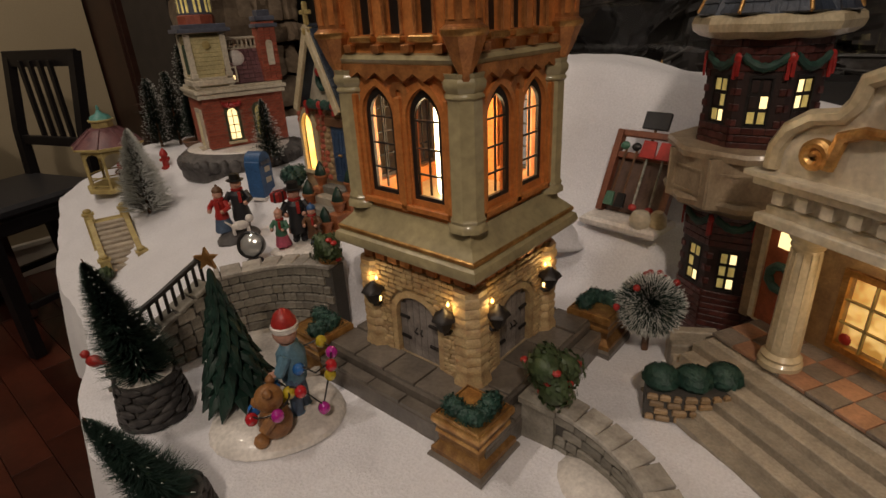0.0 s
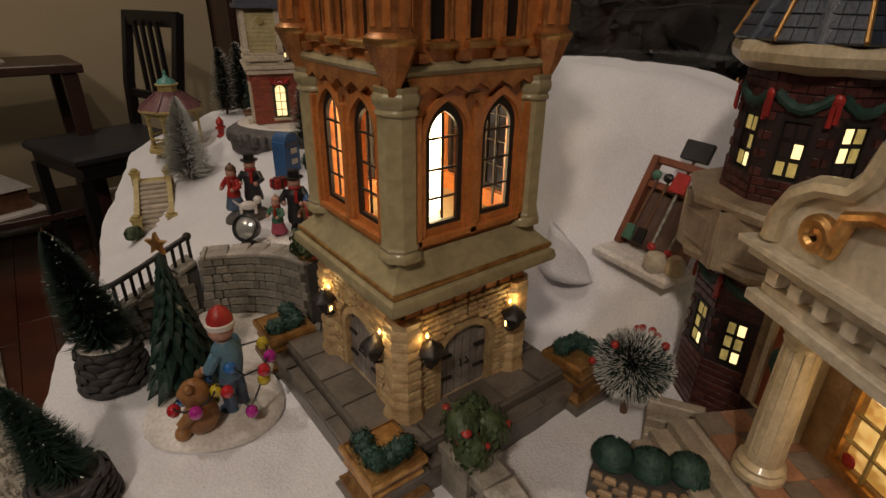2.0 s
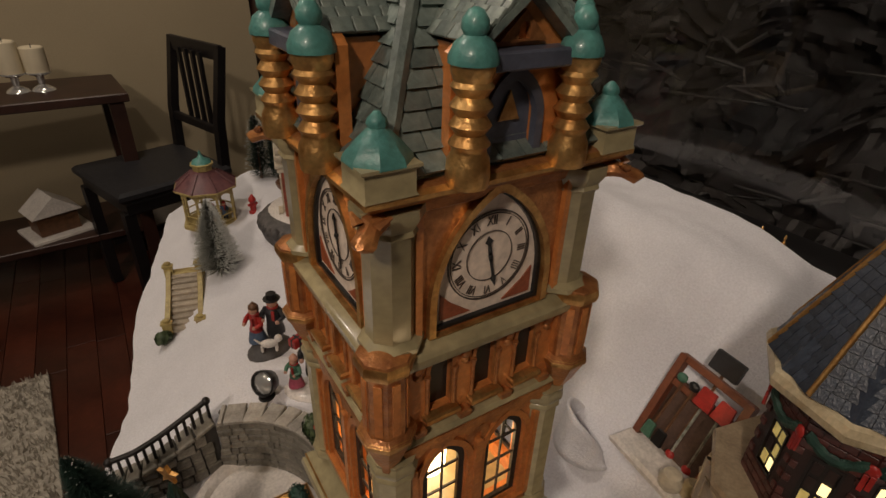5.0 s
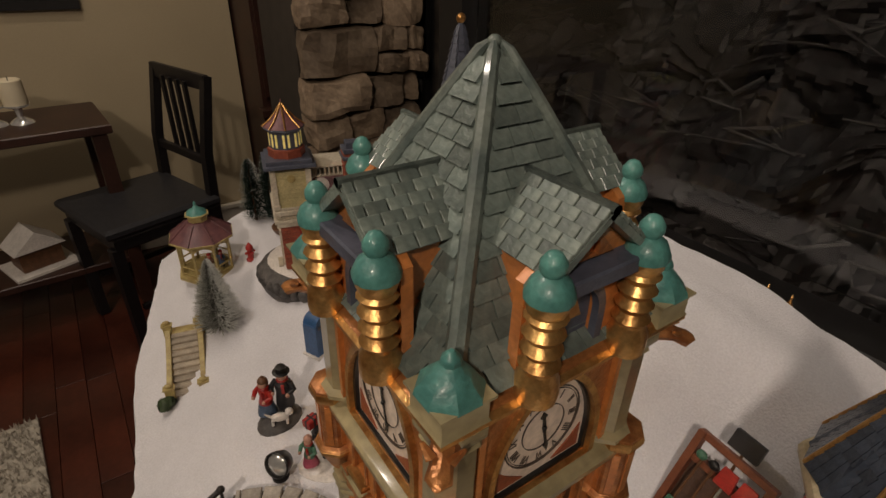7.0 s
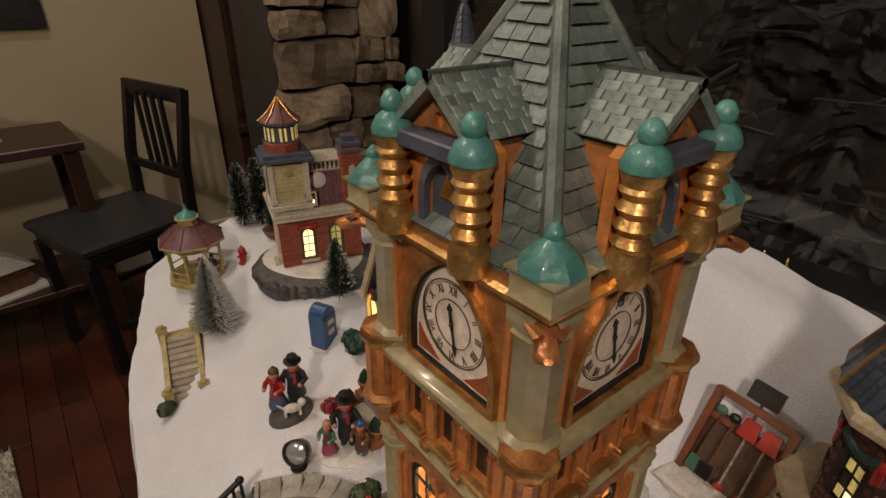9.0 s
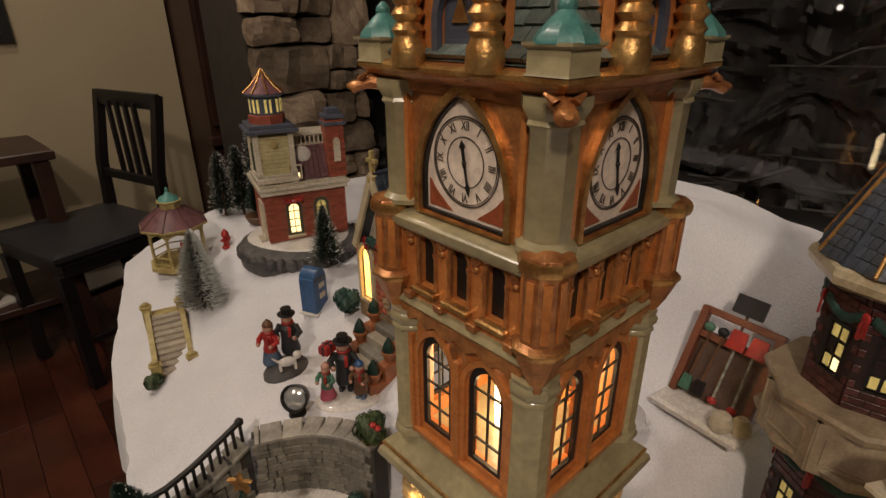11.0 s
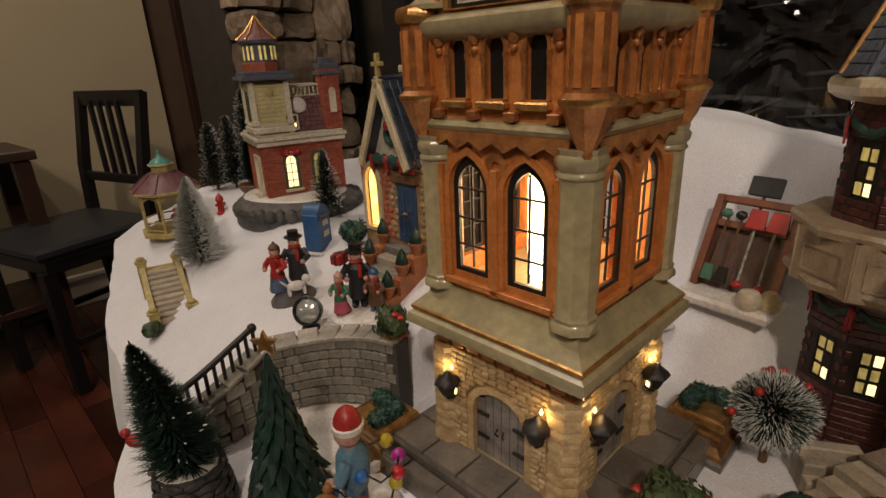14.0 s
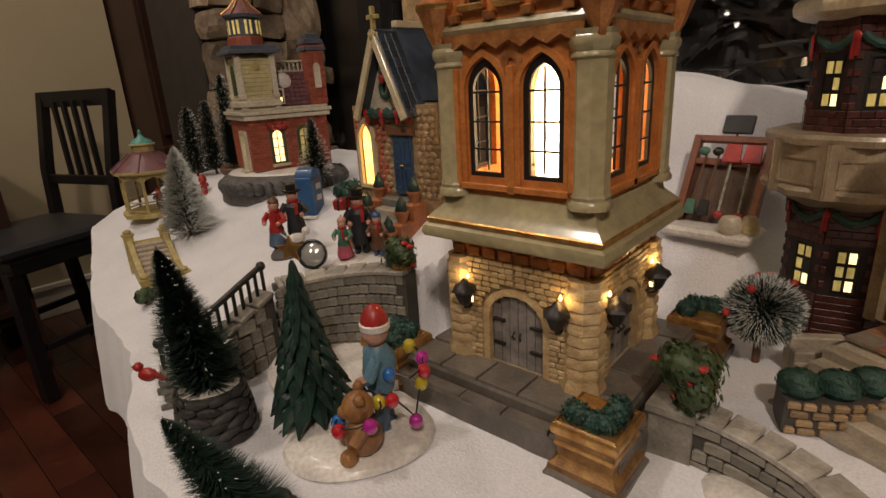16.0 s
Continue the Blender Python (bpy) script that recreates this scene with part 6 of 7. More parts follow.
for x in (0.0, 0.205):
    col = part("column", Mesh().lathe([(0.019, FL), (0.019, FL + 0.005), (0.0165, FL + 0.008), (0.0175, FL + 0.011), (0.0138, FL + 0.015), (0.0130, FL + 0.07), (0.0118, 0.146), (0.0135, 0.148), (0.0125, 0.151), (0.016, 0.156), (0.019, 0.162)], 16), CREAM, port, "cream column", Matrix.Translation((x, -0.008, 0)))
    for a in range(12):
        part("flute", Mesh().tube([(0.0128, 0, FL + 0.018), (0.0112, 0, 0.144)], 0.0014, 6), CREAM, col, "", pose(0, 0, 0, 0, 0, 30 * a))
for z0, z1, y in ((0.161, 0.170, -0.030), (0.170, 0.178, -0.024), (0.178, 0.196, -0.020), (0.196, 0.204, -0.034), (0.204, 0.209, -0.040)):
    part("entablature", Mesh().box((0.18, (y + 0.05) / 2, (z0 + z1) / 2), (0.38 - 2 * y, 0.05 - y, z1 - z0), None, 1, 0.1), IVORY, port, "ivory entablature band")
for i in range(16):
    part("dentil", Mesh().box((-0.020 + 0.0215 * i, -0.025, 0.188), (0.010, 0.012, 0.012)), IVORY, port)
outl = [(-0.032, 0.209), (0.38, 0.209), (0.38, 0.33), (0.16, 0.335)]
outl += [(0.15 - 0.02 * math.sin(a), 0.305 + 0.03 * math.cos(a)) for a in (0.3, 0.8, 1.3)]
outl += [(0.085, 0.296), (0.045, 0.296), (0.028, 0.288), (0.024, 0.272), (0.016, 0.262), (-0.006, 0.258), (-0.024, 0.246), (-0.033, 0.230)]
part("pediment", Mesh().panel(outl, [], 0.03, pose(0, -0.026, 0)), IVORY, port, "curved ivory pediment")
edge = [(x, -0.028, z) for x, z in outl[3:]] + [(-0.034, -0.028, 0.212)]
part("pediment_moulding", Mesh().tube(edge, 0.007, 8), CREAM, port)


def scroll(cx, cz, r, turns, flip, tail):
    pts, rs5 = [], []
    n = 30
    for i in range(n):
        t = i / (n - 1)
        a = turns * 2 * math.pi * t
        q = r * (0.18 + 0.82 * t)
        pts.append((cx + flip * q * math.cos(a), -0.031, cz + q * math.sin(a)))
        rs5.append(0.0030 + 0.0026 * t)
    for k, (x, z) in enumerate(tail):
        pts.append((x, -0.030, z))
        rs5.append(0.0056 - 0.0009 * k)
    return Mesh().tube(pts, rs5, 8)


part("scroll", scroll(0.004, 0.229, 0.0125, 1.6, -1, [(0.020, 0.247), (0.036, 0.253), (0.052, 0.253), (0.070, 0.262)]), GOLD, port, "gold scroll ornament")
part("scroll", scroll(0.058, 0.274, 0.014, 1.6, -1, [(0.075, 0.262), (0.098, 0.268), (0.118, 0.285)]), GOLD, port, "gold scroll ornament")
wall_holes = [rect(0.010, 0.042, 0.078, 0.112)]
part("back_wall", Mesh().panel(rect(-0.085, FL, 0.36, 0.165), wall_holes, 0.012, pose(0, 0.046, 0)), FIELD, port, "brown porch wall")
gwn = part("lit_window", Mesh().panel(rect(0.004, 0.036, 0.084, 0.118), wall_holes, 0.005, pose(0, 0.042, 0)), GOLD, port, "gold-framed paned window, brightly lit")
for i in range(1, 3):
    part("muntin", Mesh().box((0.010 + 0.0227 * i, 0.0452, 0.077), (0.0022, 0.003, 0.070)), GAZ, gwn)
    part("muntin", Mesh().box((0.044, 0.0452, 0.042 + 0.0233 * i), (0.068, 0.003, 0.0022)), GAZ, gwn)
part("pane", Mesh().box((0.044, 0.0535, 0.077), (0.072, 0.002, 0.074)), glow("lit_shop_window", (1.0, 0.66, 0.22), 0.75, (0.3, 0.15, 0.03), 55), gwn, "warm lit pane")
part("sill_mark", Mesh().ball((0.018, 0.046, 0.049), 0.006, 8, None, (1, 0.4, 1)), RED, gwn, "red ornament in the window")
dr = part("door", Mesh().panel(rect(-0.072, FL, -0.028, 0.140), [], 0.006, pose(0, 0.040, 0)), RUST, port, "rust-red door with a dark wreath")
part("door_frame", Mesh().panel(rect(-0.078, FL, -0.022, 0.147), [rect(-0.072, FL - 0.001, -0.028, 0.140)], 0.008, pose(0, 0.037, 0)), CREAM, dr)
part("door_light", Mesh().box((-0.050, 0.0395, 0.122), (0.022, 0.002, 0.016)), LITHOT, dr, "small lit door pane")
part("wreath", Mesh().tube([(-0.050 + 0.013 * math.cos(a), 0.037, 0.083 + 0.013 * math.sin(a)) for a in [k * math.pi / 8 for k in range(17)]], [0.0042 + 0.0008 * (k % 2) for k in range(17)], 8), BOX, dr, "dark green wreath")
part("side_wall", Mesh().box((-0.085, 0.09, 0.09), (0.012, 0.10, 0.14)), FIELD, port)
part("roof", Mesh().box((0.26, 0.12, 0.215), (0.30, 0.12, 0.02)), BLUEROOF, port)
# fill lamp added under the entablature, no fixture there
lamp("porch_light", "POINT", (0.085, -0.346, 0.135), (0, 0, 0), 0.05, 0.01, (1, 0.68, 0.35))

# hedge planter beside the steps, small steps
hp, _, _ = stone_wall("hedge_planter", [(0.046, -0.196), (0.056, -0.222), (0.074, -0.246), (0.094, -0.262)], GROUND - 0.002, [0.010, 0.010, 0.010], 0.034, "low tan stone planter with rounded green hedges", False, 4, 0.011, FIELD)
for x, y in ((0.052, -0.208), (0.068, -0.234), (0.088, -0.256)):
    bush = Mesh()
    rs = random.Random(int(x * 1000))
    bush.ball((0, 0, 0.006), 0.0165, 12, None, (1, 1, 0.75))
    for k in range(620):
        d = Vector((rs.gauss(0, 1), rs.gauss(0, 1), abs(rs.gauss(0, 1)))).normalized()
        c = Vector((0, 0, 0.006)) + Vector((d.x, d.y, d.z * 0.75)) * rs.uniform(0.0160, 0.0185)
        a = d.orthogonal().normalized() * 0.0022
        q = d.cross(a).normalized() * 0.0018
        bush.add([c - a, c + q, c + a + d * 0.001, c - q], [(0, 1, 2, 3)])
    part("hedge", bush, BOX, hp, "rounded green hedge", Matrix.Translation((x, y, 0.010)))
ps = thing("path_steps", (0.118, -0.226, GROUND), -60, "three small worn tan stone steps", "steps")
for k in range(4):
    part("step", Mesh().box((0.0, 0.012 * k, 0.006 + 0.005 * k), (0.05, 0.0125, 0.012 + 0.010 * k)), TAN, ps)

# ---- tool rack ----
rack = thing("tool_rack", (0.290, -0.070, 0.072), -97, "reddish wooden rack with toy shovels and snow tools", "tool rack")
RX = Matrix.Translation((0, 0, 0.012)) @ pose(0, 0, 0, -24, 0, 0)
part("base", Mesh().box((0.0, -0.004, 0.004), (0.112, 0.062, 0.014), None, 1, 0.3), SNOWP, rack, "snowy base")
for x in (-0.045, 0.045):
    part("post", Mesh().box((x, 0, 0.058), (0.009, 0.012, 0.118)), WOODRED, rack, "", RX)
for z in (0.113, 0.082):
    part("rail", Mesh().box((0, 0.001, z), (0.096, 0.009, 0.009)), WOODRED, rack, "", RX)
part("back_board", Mesh().box((0, 0.006, 0.045), (0.086, 0.003, 0.085)), material("brown_rack_back", (0.13, 0.075, 0.055), 0.6, scale=50, vary=0.3), rack, "", RX)
for x, zc, mm, up in ((-0.030, 0.03, GREENCL, False), (-0.013, 0.04, BLACK, False), (0.006, 0.088, RED, True), (0.030, 0.084, RED, True)):
    tl = part("tool_shaft", Mesh().tube([(x, -0.009, 0.012), (x * 0.9, -0.007, 0.098)], 0.0017, 6), (SILVER if up else BROWN), rack, "thin tool shaft", RX)
    part("tool_blade", Mesh().box((x, -0.011, 0.092 if up else 0.018), (0.022 if up else 0.014, 0.004, 0.024 if up else 0.020), None, 0.8, 0.2), mm, tl)
    part("tool_grip", Mesh().ball((x, -0.009, 0.012 if up else 0.094), 0.005 if up else 0.006, 8, None, (1.2, 0.7, 1)), mm, tl)
shv = part("snow_shovel", Mesh().tube([(0.002, -0.004, 0.03), (0.0, 0.004, 0.125)], 0.002, 6), BROWN, rack, "", RX)
part("blade", Mesh().box((0.0, 0.002, 0.134), (0.036, 0.006, 0.024), None, 1, 0.15), DARKCL, shv, "navy blue shovel blade")
part("bucket", Mesh().lathe([(0.009, 0.009), (0.013, 0.014), (0.014, 0.024), (0.010, 0.031), (0.002, 0.033)], 14), IVORY, rack, "white sack", Matrix.Translation((0.030, -0.024, 0)))
part("bag", Mesh().lathe([(0.008, 0.009), (0.012, 0.013), (0.011, 0.026), (0.006, 0.032)], 12), CREAM, rack, "", Matrix.Translation((0.048, -0.012, 0)))
sc = Mesh()
vs, fs = [], []
for i in range(25):
    a = radians(35 + 230 * i / 24)
    for j in range(7):
        t = j / 6
        r = 0.034 + 0.010 * (1 - t) ** 2
        vs.append((r * math.cos(a), r * math.sin(a), (0.062 * math.sin(math.pi * i / 24) ** 0.6 + 0.004) * t))
for i in range(24):
    for j in range(6):
        q = 7 * i + j
        fs.append((q, q + 7, q + 8, q + 1))
sc.add(vs, fs)
fold = solid("felt_fold", sc, SNOW, "upright curled fold of the white snow felt", "snow cloth", (0.262, 0.020, snow_height(0.262, 0.02) - 0.012), 0)
thick = fold.modifiers.new("thickness", "SOLIDIFY")
thick.thickness = 0.004

# ---- red brick house at the back ----
rb = thing("brick_house", (0.078, 0.669, 0.137), -15, "red brick village house with yellow corner tower and mansard roof", "village building")
part("rock_base", Mesh().lathe([(0.150, -0.07), (0.148, -0.022), (0.140, -0.014), (0.128, -0.008), (0.1, -0.004)], 30, Matrix.Translation((0.085, 0.055, 0)), 0, 0.05), ROCK, rb, "dark rough rock base")
part("snow_base", Mesh().lathe([(0.128, -0.010), (0.120, -0.004), (0.06, 0.0), (0.001, 0.001)], 30, Matrix.Translation((0.085, 0.055, 0)), 0, 0.06), SNOWP, rb, "snow round the house")
rs = random.Random(21)
for k in range(22):
    a = math.pi * (0.95 + 1.1 * k / 21)
    part("rock", Mesh().ball((0, 0, 0), 1, 8, None, (0.014 * rs.uniform(0.8, 1.2), 0.016, 0.016 * rs.uniform(0.8, 1.3))), ROCK, rb, "", Matrix.Translation((0.085 + 0.145 * math.cos(a), 0.055 + 0.145 * math.sin(a), -0.032)) @ pose(0, 0, 0, rs.uniform(-30, 30), 0, rs.uniform(0, 180)))
WH = 0.114
w1, w2 = roundtop(0.062, 0.016, 0.026, 0.074), roundtop(0.128, 0.016, 0.026, 0.074)
front = part("front_wall", Mesh().panel(rect(0, 0, 0.190, WH), [w1, w2], 0.008), MORTARR, rb, "red brick wall")
lay_bricks(front, 0, 0.190, 0, WH, [roundtop(0.062, 0.010, 0.036, 0.086), roundtop(0.128, 0.010, 0.036, 0.086)], BRICKR)
for x, lm in ((0.062, LITHOT), (0.128, LITDIM)):
    wd = part("window", Mesh().panel(roundtop(x, 0.010, 0.036, 0.086), [roundtop(x, 0.017, 0.024, 0.071)], 0.006, pose(0, -0.003, 0)), material("green_window_frame", (0.08, 0.09, 0.05), 0.45, scale=60), rb, "arched window with dark green frame, lit")
    part("pane", Mesh().panel(roundtop(x, 0.015, 0.026, 0.074), [], 0.001, pose(0, 0.004, 0)), lm, wd)
    part("muntin", Mesh().box((x, 0.0005, 0.05), (0.0014, 0.002, 0.070)), IRON, wd)
    for z in (0.032, 0.050, 0.070):
        part("muntin", Mesh().box((x, 0.0005, z), (0.024, 0.002, 0.0014)), IRON, wd)
    part("sill", Mesh().box((x, -0.005, 0.010), (0.042, 0.010, 0.006)), CREAM, wd)
part("garland", Mesh().tube([(0.040 + 0.0044 * i, -0.007, 0.098 - 0.004 * math.sin(math.pi * i / 10) + 0.0025 * (i % 2)) for i in range(11)], [0.0055 + 0.002 * (i % 3 == 0) for i in range(11)], 8), RED, rb, "red ribbon garland over the window")
left = part("left_wall", Mesh().panel(rect(-0.15, 0, 0, WH), [rect(-0.07, 0.0, -0.032, 0.082)], 0.008), MORTARR, rb, "red brick wall", pose(0, 0, 0, 0, 0, -90))
lay_bricks(left, -0.15, 0, 0, WH, [rect(-0.078, -0.01, -0.024, 0.09)], BRICKR)
part("door_frame", Mesh().panel(rect(-0.076, 0, -0.026, 0.09), [rect(-0.068, -0.0005, -0.034, 0.081)], 0.012, pose(0, 0, 0, 0, 0, -90) @ Matrix.Translation((0, -0.006, 0))), IVORY, rb)
part("door", Mesh().panel(rect(-0.07, 0, -0.032, 0.083), [], 0.002, pose(0, 0, 0, 0, 0, -90) @ Matrix.Translation((0, 0.006, 0))), LITDIM, rb, "lit doorway")
part("back_wall", Mesh().box((0.095, 0.149, WH / 2), (0.19, 0.004, WH)).box((0.188, 0.075, WH / 2), (0.004, 0.15, WH)), BRICKR, rb)
for k in range(4):
    part("step", Mesh().box((-0.012 - 0.011 * k, 0.045, -0.006 - 0.009 * k), (0.012, 0.046, 0.012)), TAN, rb)
part("cornice", Mesh().box((0.093, 0.073, 0.119), (0.206, 0.166, 0.010)).box((0.093, 0.073, 0.129), (0.214, 0.174, 0.008)).box((0.093, 0.073, 0.136), (0.200, 0.160, 0.006)), IVORY, rb, "ivory stepped cornice")
# corner tower
part("corner_tower", Mesh().box((0.034, 0.034, 0.195), (0.078, 0.078, 0.114)), YELLOW, rb, "pale yellow siding tower")
for j in range(12):
    part("siding", Mesh().box((0.034, 0.034, 0.144 + 0.009 * j), (0.0805, 0.0805, 0.0075), None, 0.98, 0.1), YELLOW, rb)
for x, y in ((-0.004, -0.004), (0.072, -0.004), (-0.004, 0.072)):
    part("corner_post", Mesh().box((x, y, 0.194), (0.012, 0.012, 0.116)).box((x, y, 0.165), (0.015, 0.015, 0.010)), IVORY, rb)
part("tower_skirt", Mesh().box((0.034, 0.034, 0.149), (0.094, 0.094, 0.012)).box((0.034, 0.034, 0.158), (0.088, 0.088, 0.006)), IVORY, rb)
part("round_clock", Mesh().lathe([(0.008, -0.001), (0.009, 0.002), (0.006, 0.003), (0.001, 0.003)], 16, Matrix.Translation((0.034, -0.0065, 0.228)) @ pose(0, 0, 0, 90, 0, 0)), GAZ, rb, "small round gold vent")
part("tower_window", Mesh().panel(lancet(-0.034, 0.168, 0.020, 0.062), [], 0.004, pose(0, 0, 0, 0, 0, -90) @ Matrix.Translation((0, -0.009, 0))), material("dark_green_shutter", (0.03, 0.06, 0.035), 0.5, scale=60), rb, "dark green arched window")
part("tower_eave", Mesh().box((0.034, 0.034, 0.258), (0.112, 0.112, 0.008)).box((0.034, 0.034, 0.266), (0.098, 0.098, 0.010)), SLATE, rb, "blue-grey eave")
part("lantern_brick", Mesh().lathe([(0.040, 0.270), (0.040, 0.288), (0.036, 0.290)], 8, Matrix.Translation((0.034, 0.034, 0))), BRICKR, rb)
lan = part("lantern", Mesh().lathe([(0.036, 0.288), (0.036, 0.326), (0.043, 0.328), (0.045, 0.332), (0.04, 0.335)], 8, Matrix.Translation((0.034, 0.034, 0))), SLATE, rb, "blue-grey octagonal lantern with lit panes")
for k in range(8):
    part("lantern_pane", Mesh().box((0, -0.0005, 0.308), (0.015, 0.002, 0.028)), LITDIM, lan, "", Matrix.Translation((0.034, 0.034, 0)) @ octa(k, 0.0362))
part("lantern_roof", Mesh().lathe([(0.044, 0.334), (0.026, 0.348), (0.012, 0.364), (0.002, 0.377), (0.001, 0.39)], 8, Matrix.Translation((0.034, 0.034, 0))), PURPLE, rb, "plum lantern roof")
for k in range(8):
    part("roof_rib", Mesh().tube([(0.045, 0, 0.335), (0.027, 0, 0.349), (0.012, 0, 0.366), (0.001, 0, 0.382)], 0.0018, 6), GOLD, rb, "", Matrix.Translation((0.034, 0.034, 0)) @ pose(0, 0, 0, 0, 0, 45 * k))
# mansard
mz = [(0.062, 0.138), (0.056, 0.150), (0.045, 0.185), (0.040, 0.215)]
mroof = part("mansard_roof", Mesh().square(mz, Matrix.Translation((0.128, 0.066, 0))), PURPLE, rb, "plum shingled mansard roof")
for j in range(8):
    h0 = 0.060 - 0.0026 * j
    for k in (0, 3):
        for i in range(9):
            part("shingle", roof_tile(2 * h0 / 9 - 0.0006, 0.0125, PURPLE), PURPLE, mroof, "", Matrix.Translation((0.128, 0.066, 0)) @ pose(0, 0, 0, 0, 0, 90 * k) @ Matrix.Translation((-h0 + 2 * h0 / 9 * (i + 0.5), -h0 - 0.001, 0.140 + 0.0094 * j)) @ pose(0, 0, 0, 74, 0, 0))
for x, z, s in ((0.100, 0.196, 0.020), (0.155, 0.170, 0.014)):
    part("snow_patch", Mesh().ball((0, 0, 0), 1, 12, Matrix.Translation((x, 0.018, z)) @ pose(0, 0, 0, -15, 0, 0) @ Matrix.Diagonal((s, 0.005, s * 0.9, 1)), ), SNOWP, rb, "snow patch")
dm = part("roof_dormer", Mesh().panel([(-0.014, 0.142), (0.014, 0.142), (0.014, 0.176), (0, 0.190), (-0.014, 0.176)], [], 0.05, pose(0.078, -0.006, 0)), PURPLE, rb, "plum roof dormer")
sash(dm, 0.078, 0.148, 0.018, 0.028, 2, 2, IVORY, -0.007, None, 5)
bal = part("balustrade", Mesh().square([(0.042, 0.213), (0.044, 0.216), (0.040, 0.218)], Matrix.Translation((0.128, 0.066, 0))).square([(0.041, 0.234), (0.044, 0.236), (0.044, 0.239), (0.036, 0.240)], Matrix.Translation((0.128, 0.066, 0))), IVORY, rb, "ivory roof balustrade")
for k in range(4):
    for i in range(8):
        part("baluster", Mesh().lathe([(0.0026, 0.217), (0.0018, 0.222), (0.0028, 0.228), (0.0018, 0.234)], 6), IVORY, bal, "", Matrix.Translation((0.128, 0.066, 0)) @ face(k, 0.040) @ Matrix.Translation((-0.036 + 0.0103 * i, 0, 0)))
ch = part("chimney", Mesh().box((0.176, 0.014, 0.205), (0.040, 0.040, 0.13)), MORTARR, rb, "red brick chimney tower")
for k, mm in ((0, pose(0.176, -0.0065, 0)), (3, pose(0.1555, 0.014, 0, 0, 0, -90))):
    fc = part("chimney_face", Mesh().panel(rect(-0.02, 0.14, 0.02, 0.27), [], 0.001), MORTARR, ch, "", mm)
    for j in range(20):
        for i in range(3):
            part("brick", piece(0.0125, 0.002, 0.0056, BRICKR), BRICKR, ch, "", mm @ Matrix.Translation((-0.0133 + 0.0133 * i, -0.001, 0.1435 + 0.0065 * j)))
part("chimney_panel", Mesh().panel(roundtop(0, 0.176, 0.016, 0.055), [], 0.003, pose(0.176, -0.010, 0)), IVORY, ch, "pale arched panel")
part("chimney_cap", Mesh().box((0.176, 0.014, 0.262), (0.052, 0.052, 0.008)).box((0.176, 0.014, 0.277), (0.046, 0.046, 0.010)).box((0.176, 0.014, 0.288), (0.030, 0.030, 0.014)), SLATE, ch, "blue-grey cap")

rb.scale = (0.8, 0.8, 0.82)

# ---- church with the blue door ----
cz = thing("stone_church", (0.088, 0.320, 0.130), -90, "stone village church with a blue door and dark gable", "village building")
hole_y, hole_d = lancet(-0.050, 0.010, 0.034, 0.098), roundtop(0.044, 0.0, 0.046, 0.098)
cw = part("front_wall", Mesh().panel(rect(-0.085, -0.06, 0.125, 0.135), [hole_y], 0.010), FIELD, cz, "brown field stone wall")
rs = random.Random(77)
for j in range(13):
    x = -0.085
    while x < 0.120:
        w = rs.uniform(0.011, 0.019)
        xm, z = x + w / 2, 0.002 + 0.0102 * j
        if not inside(xm, z, lancet(-0.050, 0.0, 0.056, 0.118)) and not (0.015 < xm < 0.073 and z < 0.106):
            part("stone", Mesh().ball((0, 0, 0), 1, 6, None, (w * 0.5, 0.0035, 0.0052)), FIELD if xm > 0.0 else BRICKR, cw, "", Matrix.Translation((xm, 0.0, z)) @ pose(0, 0, 0, 0, rs.uniform(-12, 12), 0))
        x += w
yw = part("lit_window", Mesh().panel(lancet(-0.050, 0.004, 0.048, 0.112), [hole_y], 0.008, pose(0, -0.006, 0)), CREAM, cz, "cream pointed window, brightly lit yellow")
part("pane", Mesh().panel(lancet(-0.050, 0.008, 0.036, 0.101), [], 0.002, pose(0, 0.003, 0)), glow("lit_yellow_pane", (1.0, 0.66, 0.18), 2.6, (1.0, 0.45, 0.08), 25), yw, "glowing yellow pane")
bd = part("door", Mesh().panel(rect(0.021, 0.0, 0.067, 0.090), [], 0.004, pose(0, -0.004, 0)), BLUEDOOR, cz, "blue panelled double door")
for x in (0.033, 0.055):
    for z, h in ((0.008, 0.034), (0.048, 0.036)):
        part("door_panel", Mesh().panel(rect(x - 0.008, z, x + 0.008, z + h), [rect(x - 0.005, z + 0.003, x + 0.005, z + h - 0.003)], 0.002, pose(0, -0.0055, 0)), BLUEDOOR, bd)
    part("door_knob", Mesh().ball((0.044 + (x - 0.044) * 0.25, -0.007, 0.045), 0.0022, 8), GOLD, bd, "gold door knob")
part("lintel", Mesh().box((0.044, -0.004, 0.098), (0.062, 0.010, 0.014)), BROWN, cz, "dark wooden lintel")
part("garland", Mesh().tube([(-0.030 + 0.010 * i, -0.010, 0.122 + 0.003 * (i % 2)) for i in range(12)], [0.006 + 0.002 * (i % 2) for i in range(12)], 8), BOX, cz, "green garland")
for x in (-0.028, 0.012, 0.050, 0.078):
    part("bow", Mesh().ball((x, -0.014, 0.124), 0.007, 8, None, (1.2, 0.6, 1)).box((x, -0.014, 0.115), (0.006, 0.003, 0.012)), RED, cz, "red bow")
part("gable", Mesh().panel([(-0.032, 0.128), (0.072, 0.128), (0.020, 0.226)], [], 0.012, pose(0, -0.004, 0)), IVORY, cz, "ivory gable")
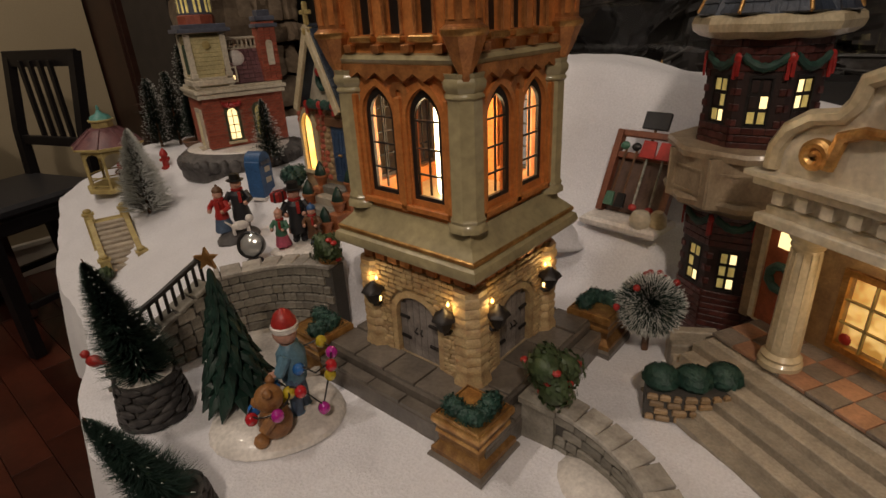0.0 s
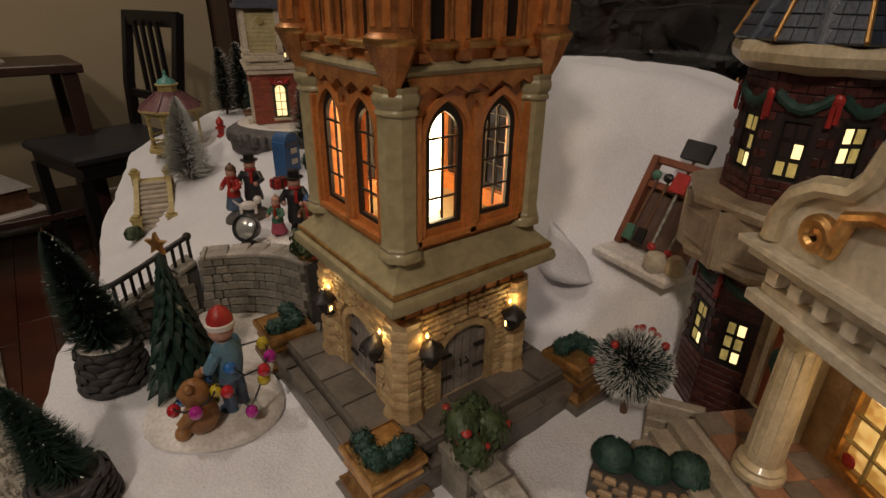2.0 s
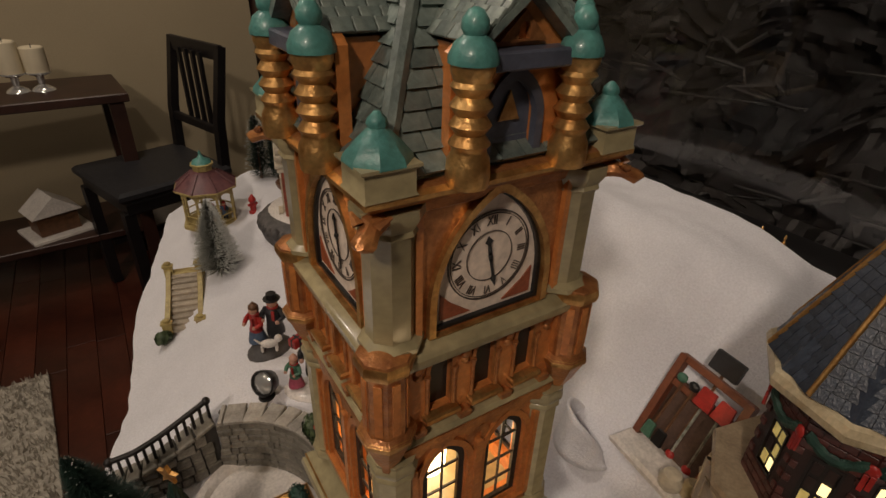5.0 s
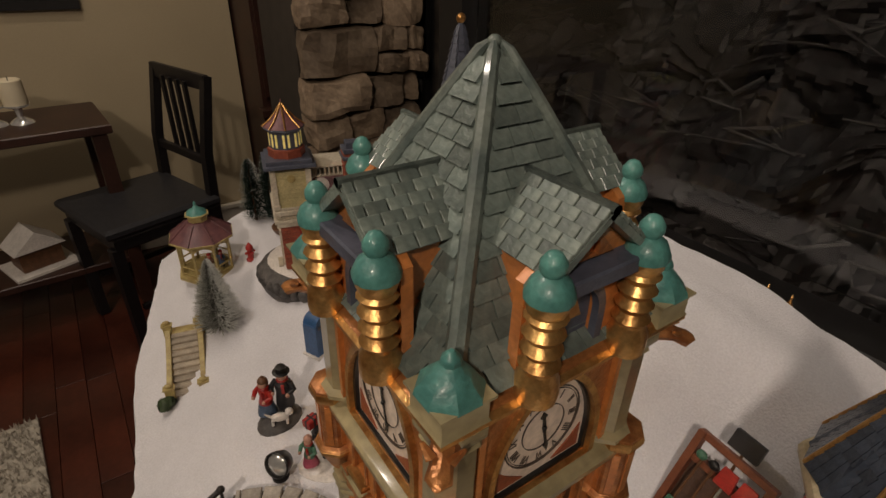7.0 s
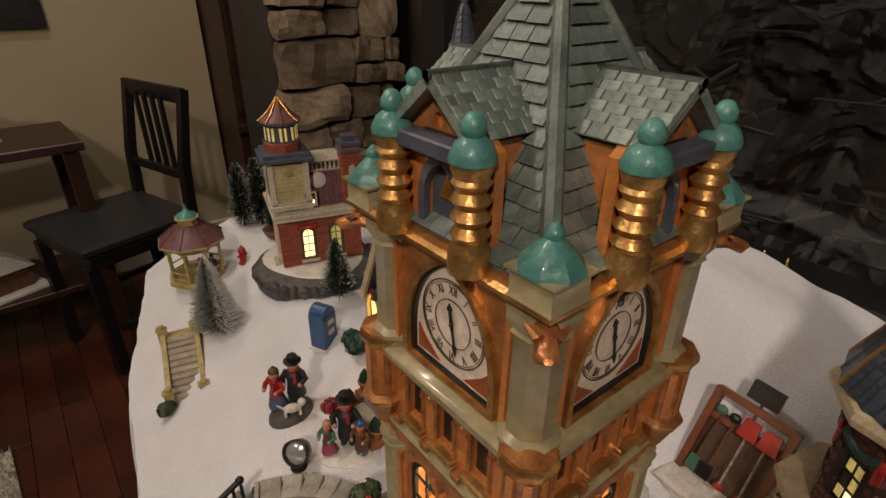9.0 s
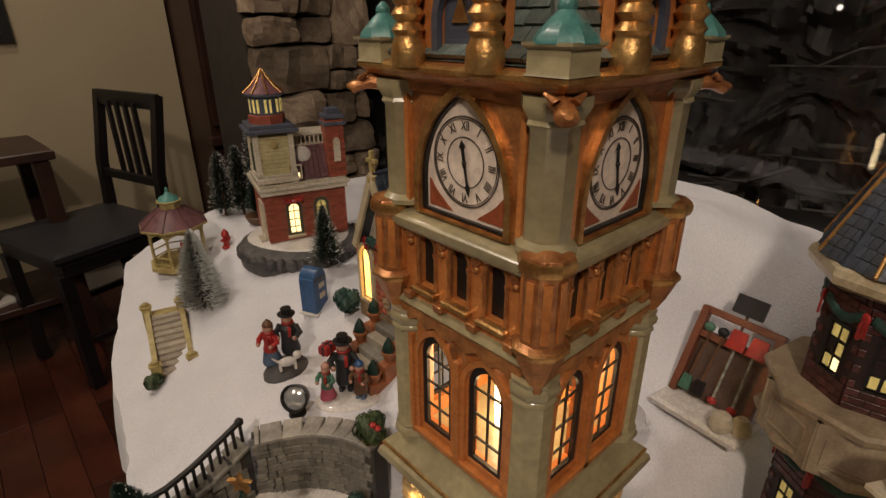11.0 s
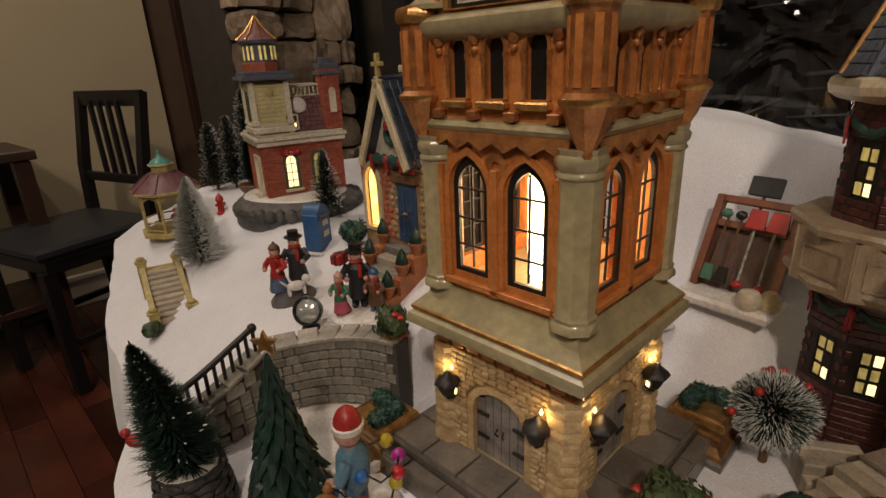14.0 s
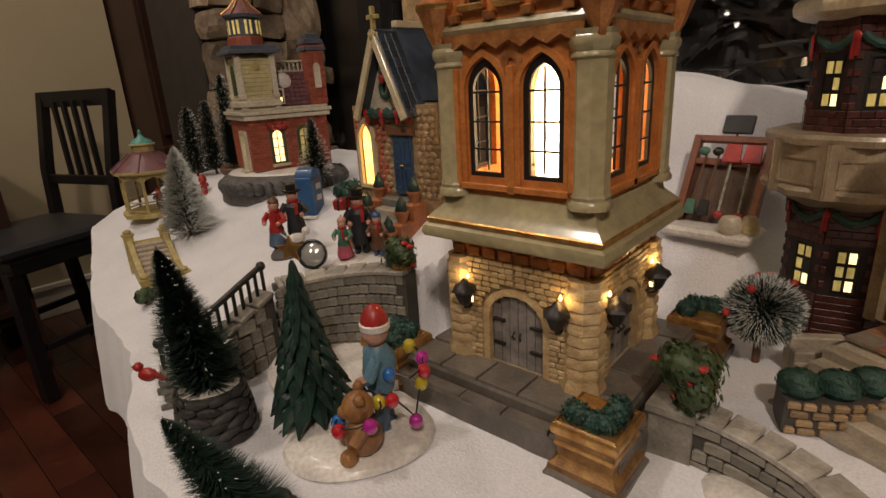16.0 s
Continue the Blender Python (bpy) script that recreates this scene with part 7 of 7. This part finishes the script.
part("wreath", Mesh().tube([(0.020 + 0.011 * math.cos(a), -0.008, 0.160 + 0.011 * math.sin(a)) for a in [k * math.pi / 8 for k in range(17)]], 0.0048, 8), BOX, cz, "green wreath with a red bow")
part("bow", Mesh().ball((0.020, -0.013, 0.174), 0.007, 8, None, (1.3, 0.6, 1)), RED, cz, "red bow")
for sx in (-1, 1):
    a = math.degrees(math.atan2(0.100, 0.052))
    rf = part("gable_roof", Mesh().box((0.062, 0.06, 0.0), (0.136, 0.16, 0.008)), BLUEROOF, cz, "dark blue shingle gable roof", Matrix.Translation((0.020, -0.004, 0.236)) @ (pose(0, 0, 0, 0, a, 0) if sx > 0 else pose(0, 0, 0, 0, 180 - a, 0)))
    for j in range(10):
        for i in range(11):
            part("shingle", piece(0.0125, 0.0135, 0.003, BLUEROOF), BLUEROOF, rf, "", Matrix.Translation((0.128 - 0.0132 * j, -0.012 + 0.0142 * i, (0.0052 if sx > 0 else -0.0052))) @ pose(0, 0, 0, 0, 5, 0))
    part("bargeboard", Mesh().box((0.062, -0.022, 0.0), (0.138, 0.006, 0.012)), CREAM, cz, "", Matrix.Translation((0.020, -0.004, 0.233)) @ (pose(0, 0, 0, 0, a, 0) if sx > 0 else pose(0, 0, 0, 0, 180 - a, 0)))
part("cross_finial", Mesh().box((0.020, -0.022, 0.250), (0.006, 0.006, 0.044)).box((0.020, -0.022, 0.258), (0.024, 0.006, 0.006)).ball((0.020, -0.022, 0.232), 0.009, 10), GAZ, cz, "gold-cream cross finial")
part("nave", Mesh().box((0.02, 0.10, 0.05), (0.20, 0.18, 0.19)), FIELD, cz)
part("nave_roof", Mesh().panel([(-0.10, 0.140), (0.10, 0.140), (0.0, 0.248)], [], 0.26, pose(0.02, 0.02, 0)), BLUEROOF, cz, "dark blue main roof")
part("ridge", Mesh().box((0.02, 0.15, 0.250), (0.012, 0.26, 0.010)), CREAM, cz, "cream ridge")
sp = part("spire_tower", Mesh().square([(0.036, -0.02), (0.036, 0.33), (0.042, 0.334), (0.042, 0.342), (0.03, 0.344)], Matrix.Translation((-0.052, 0.174, 0))), FIELD, cz, "stone spire tower")
spr = part("spire", Mesh().lathe([(0.050, 0.340), (0.040, 0.366), (0.020, 0.450), (0.004, 0.522)], 8, Matrix.Translation((-0.052, 0.174, 0))), SLATE, sp, "blue-grey shingle spire")
for k in range(8):
    shingle_face(spr, 0.038 * math.sin(math.pi / 8), 0.368, 0.006 * math.sin(math.pi / 8), 0.516, 0.041 * OC, 0.006 * OC, SLATE, Matrix.Translation((-0.052, 0.174, 0)) @ pose(0, 0, 0, 0, 0, 45 * k + 90 + 22.5), 0.0095)
part("finial", Mesh().ball((-0.052, 0.174, 0.528), 0.007, 12), GOLD, sp, "gold ball finial")
cz.scale = (0.78, 0.9, 0.91)
steps = thing("church_steps", (0.078, 0.286, 0.128), -90, "grey church steps with terracotta pots", "steps")
for k in range(5):
    part("step", Mesh().box((0.0, -0.008 - 0.015 * k, -0.036 - 0.006 * k), (0.052, 0.0165, 0.072 - 0.012 * k)), TAN if k % 2 else GREYSTONE, steps)
for sx in (-1, 1):
    for k in range(3):
        pz = -0.004 - 0.022 * k
        part("step_wall", Mesh().box((sx * 0.034, -0.010 - 0.026 * k, pz - 0.030), (0.018, 0.026, 0.062)), TERRA, steps, "brown side wall")
        pt = part("pot", Mesh().lathe([(0.006, 0), (0.0095, 0.012), (0.0105, 0.013), (0.0105, 0.016), (0.008, 0.016)], 12), TERRA, steps, "terracotta pot with a small green cone", Matrix.Translation((sx * 0.034, -0.010 - 0.026 * k, pz + 0.001)))
        part("shrub", Mesh().lathe([(0.008, 0.014), (0.0085, 0.018), (0.006, 0.028), (0.001, 0.037)], 9, None, 0, 0.1), RESIN, pt)
leaf_bush((0.066, 0.400, 0.105), 0.022, 0.036, BOX, "dark green shrub by the church window", "bush", 0, 15)

# ---- floor boards ----
boards = {}
rs = random.Random(9)
for i in range(26):
    x = -2.0 + 0.083 * i
    y = -0.9 - rs.uniform(0, 0.6)
    while y < 2.28:
        ln = rs.choice((0.45, 0.6, 0.75, 0.9))
        hi = min(y + ln, 2.28)
        key = round(hi - y, 3)
        if hi - y > 0.03:
            if key not in boards:
                boards[key] = Mesh().box((0, 0, 0), (0.0815, hi - y - 0.002, 0.009), None, 1, 0.08).data("plank", FLOORW, False)
            part("plank", boards[key], FLOORW, floor_ob, "", Matrix.Translation((x, (y + hi) / 2, FLOOR - 0.0045)))
        y = hi
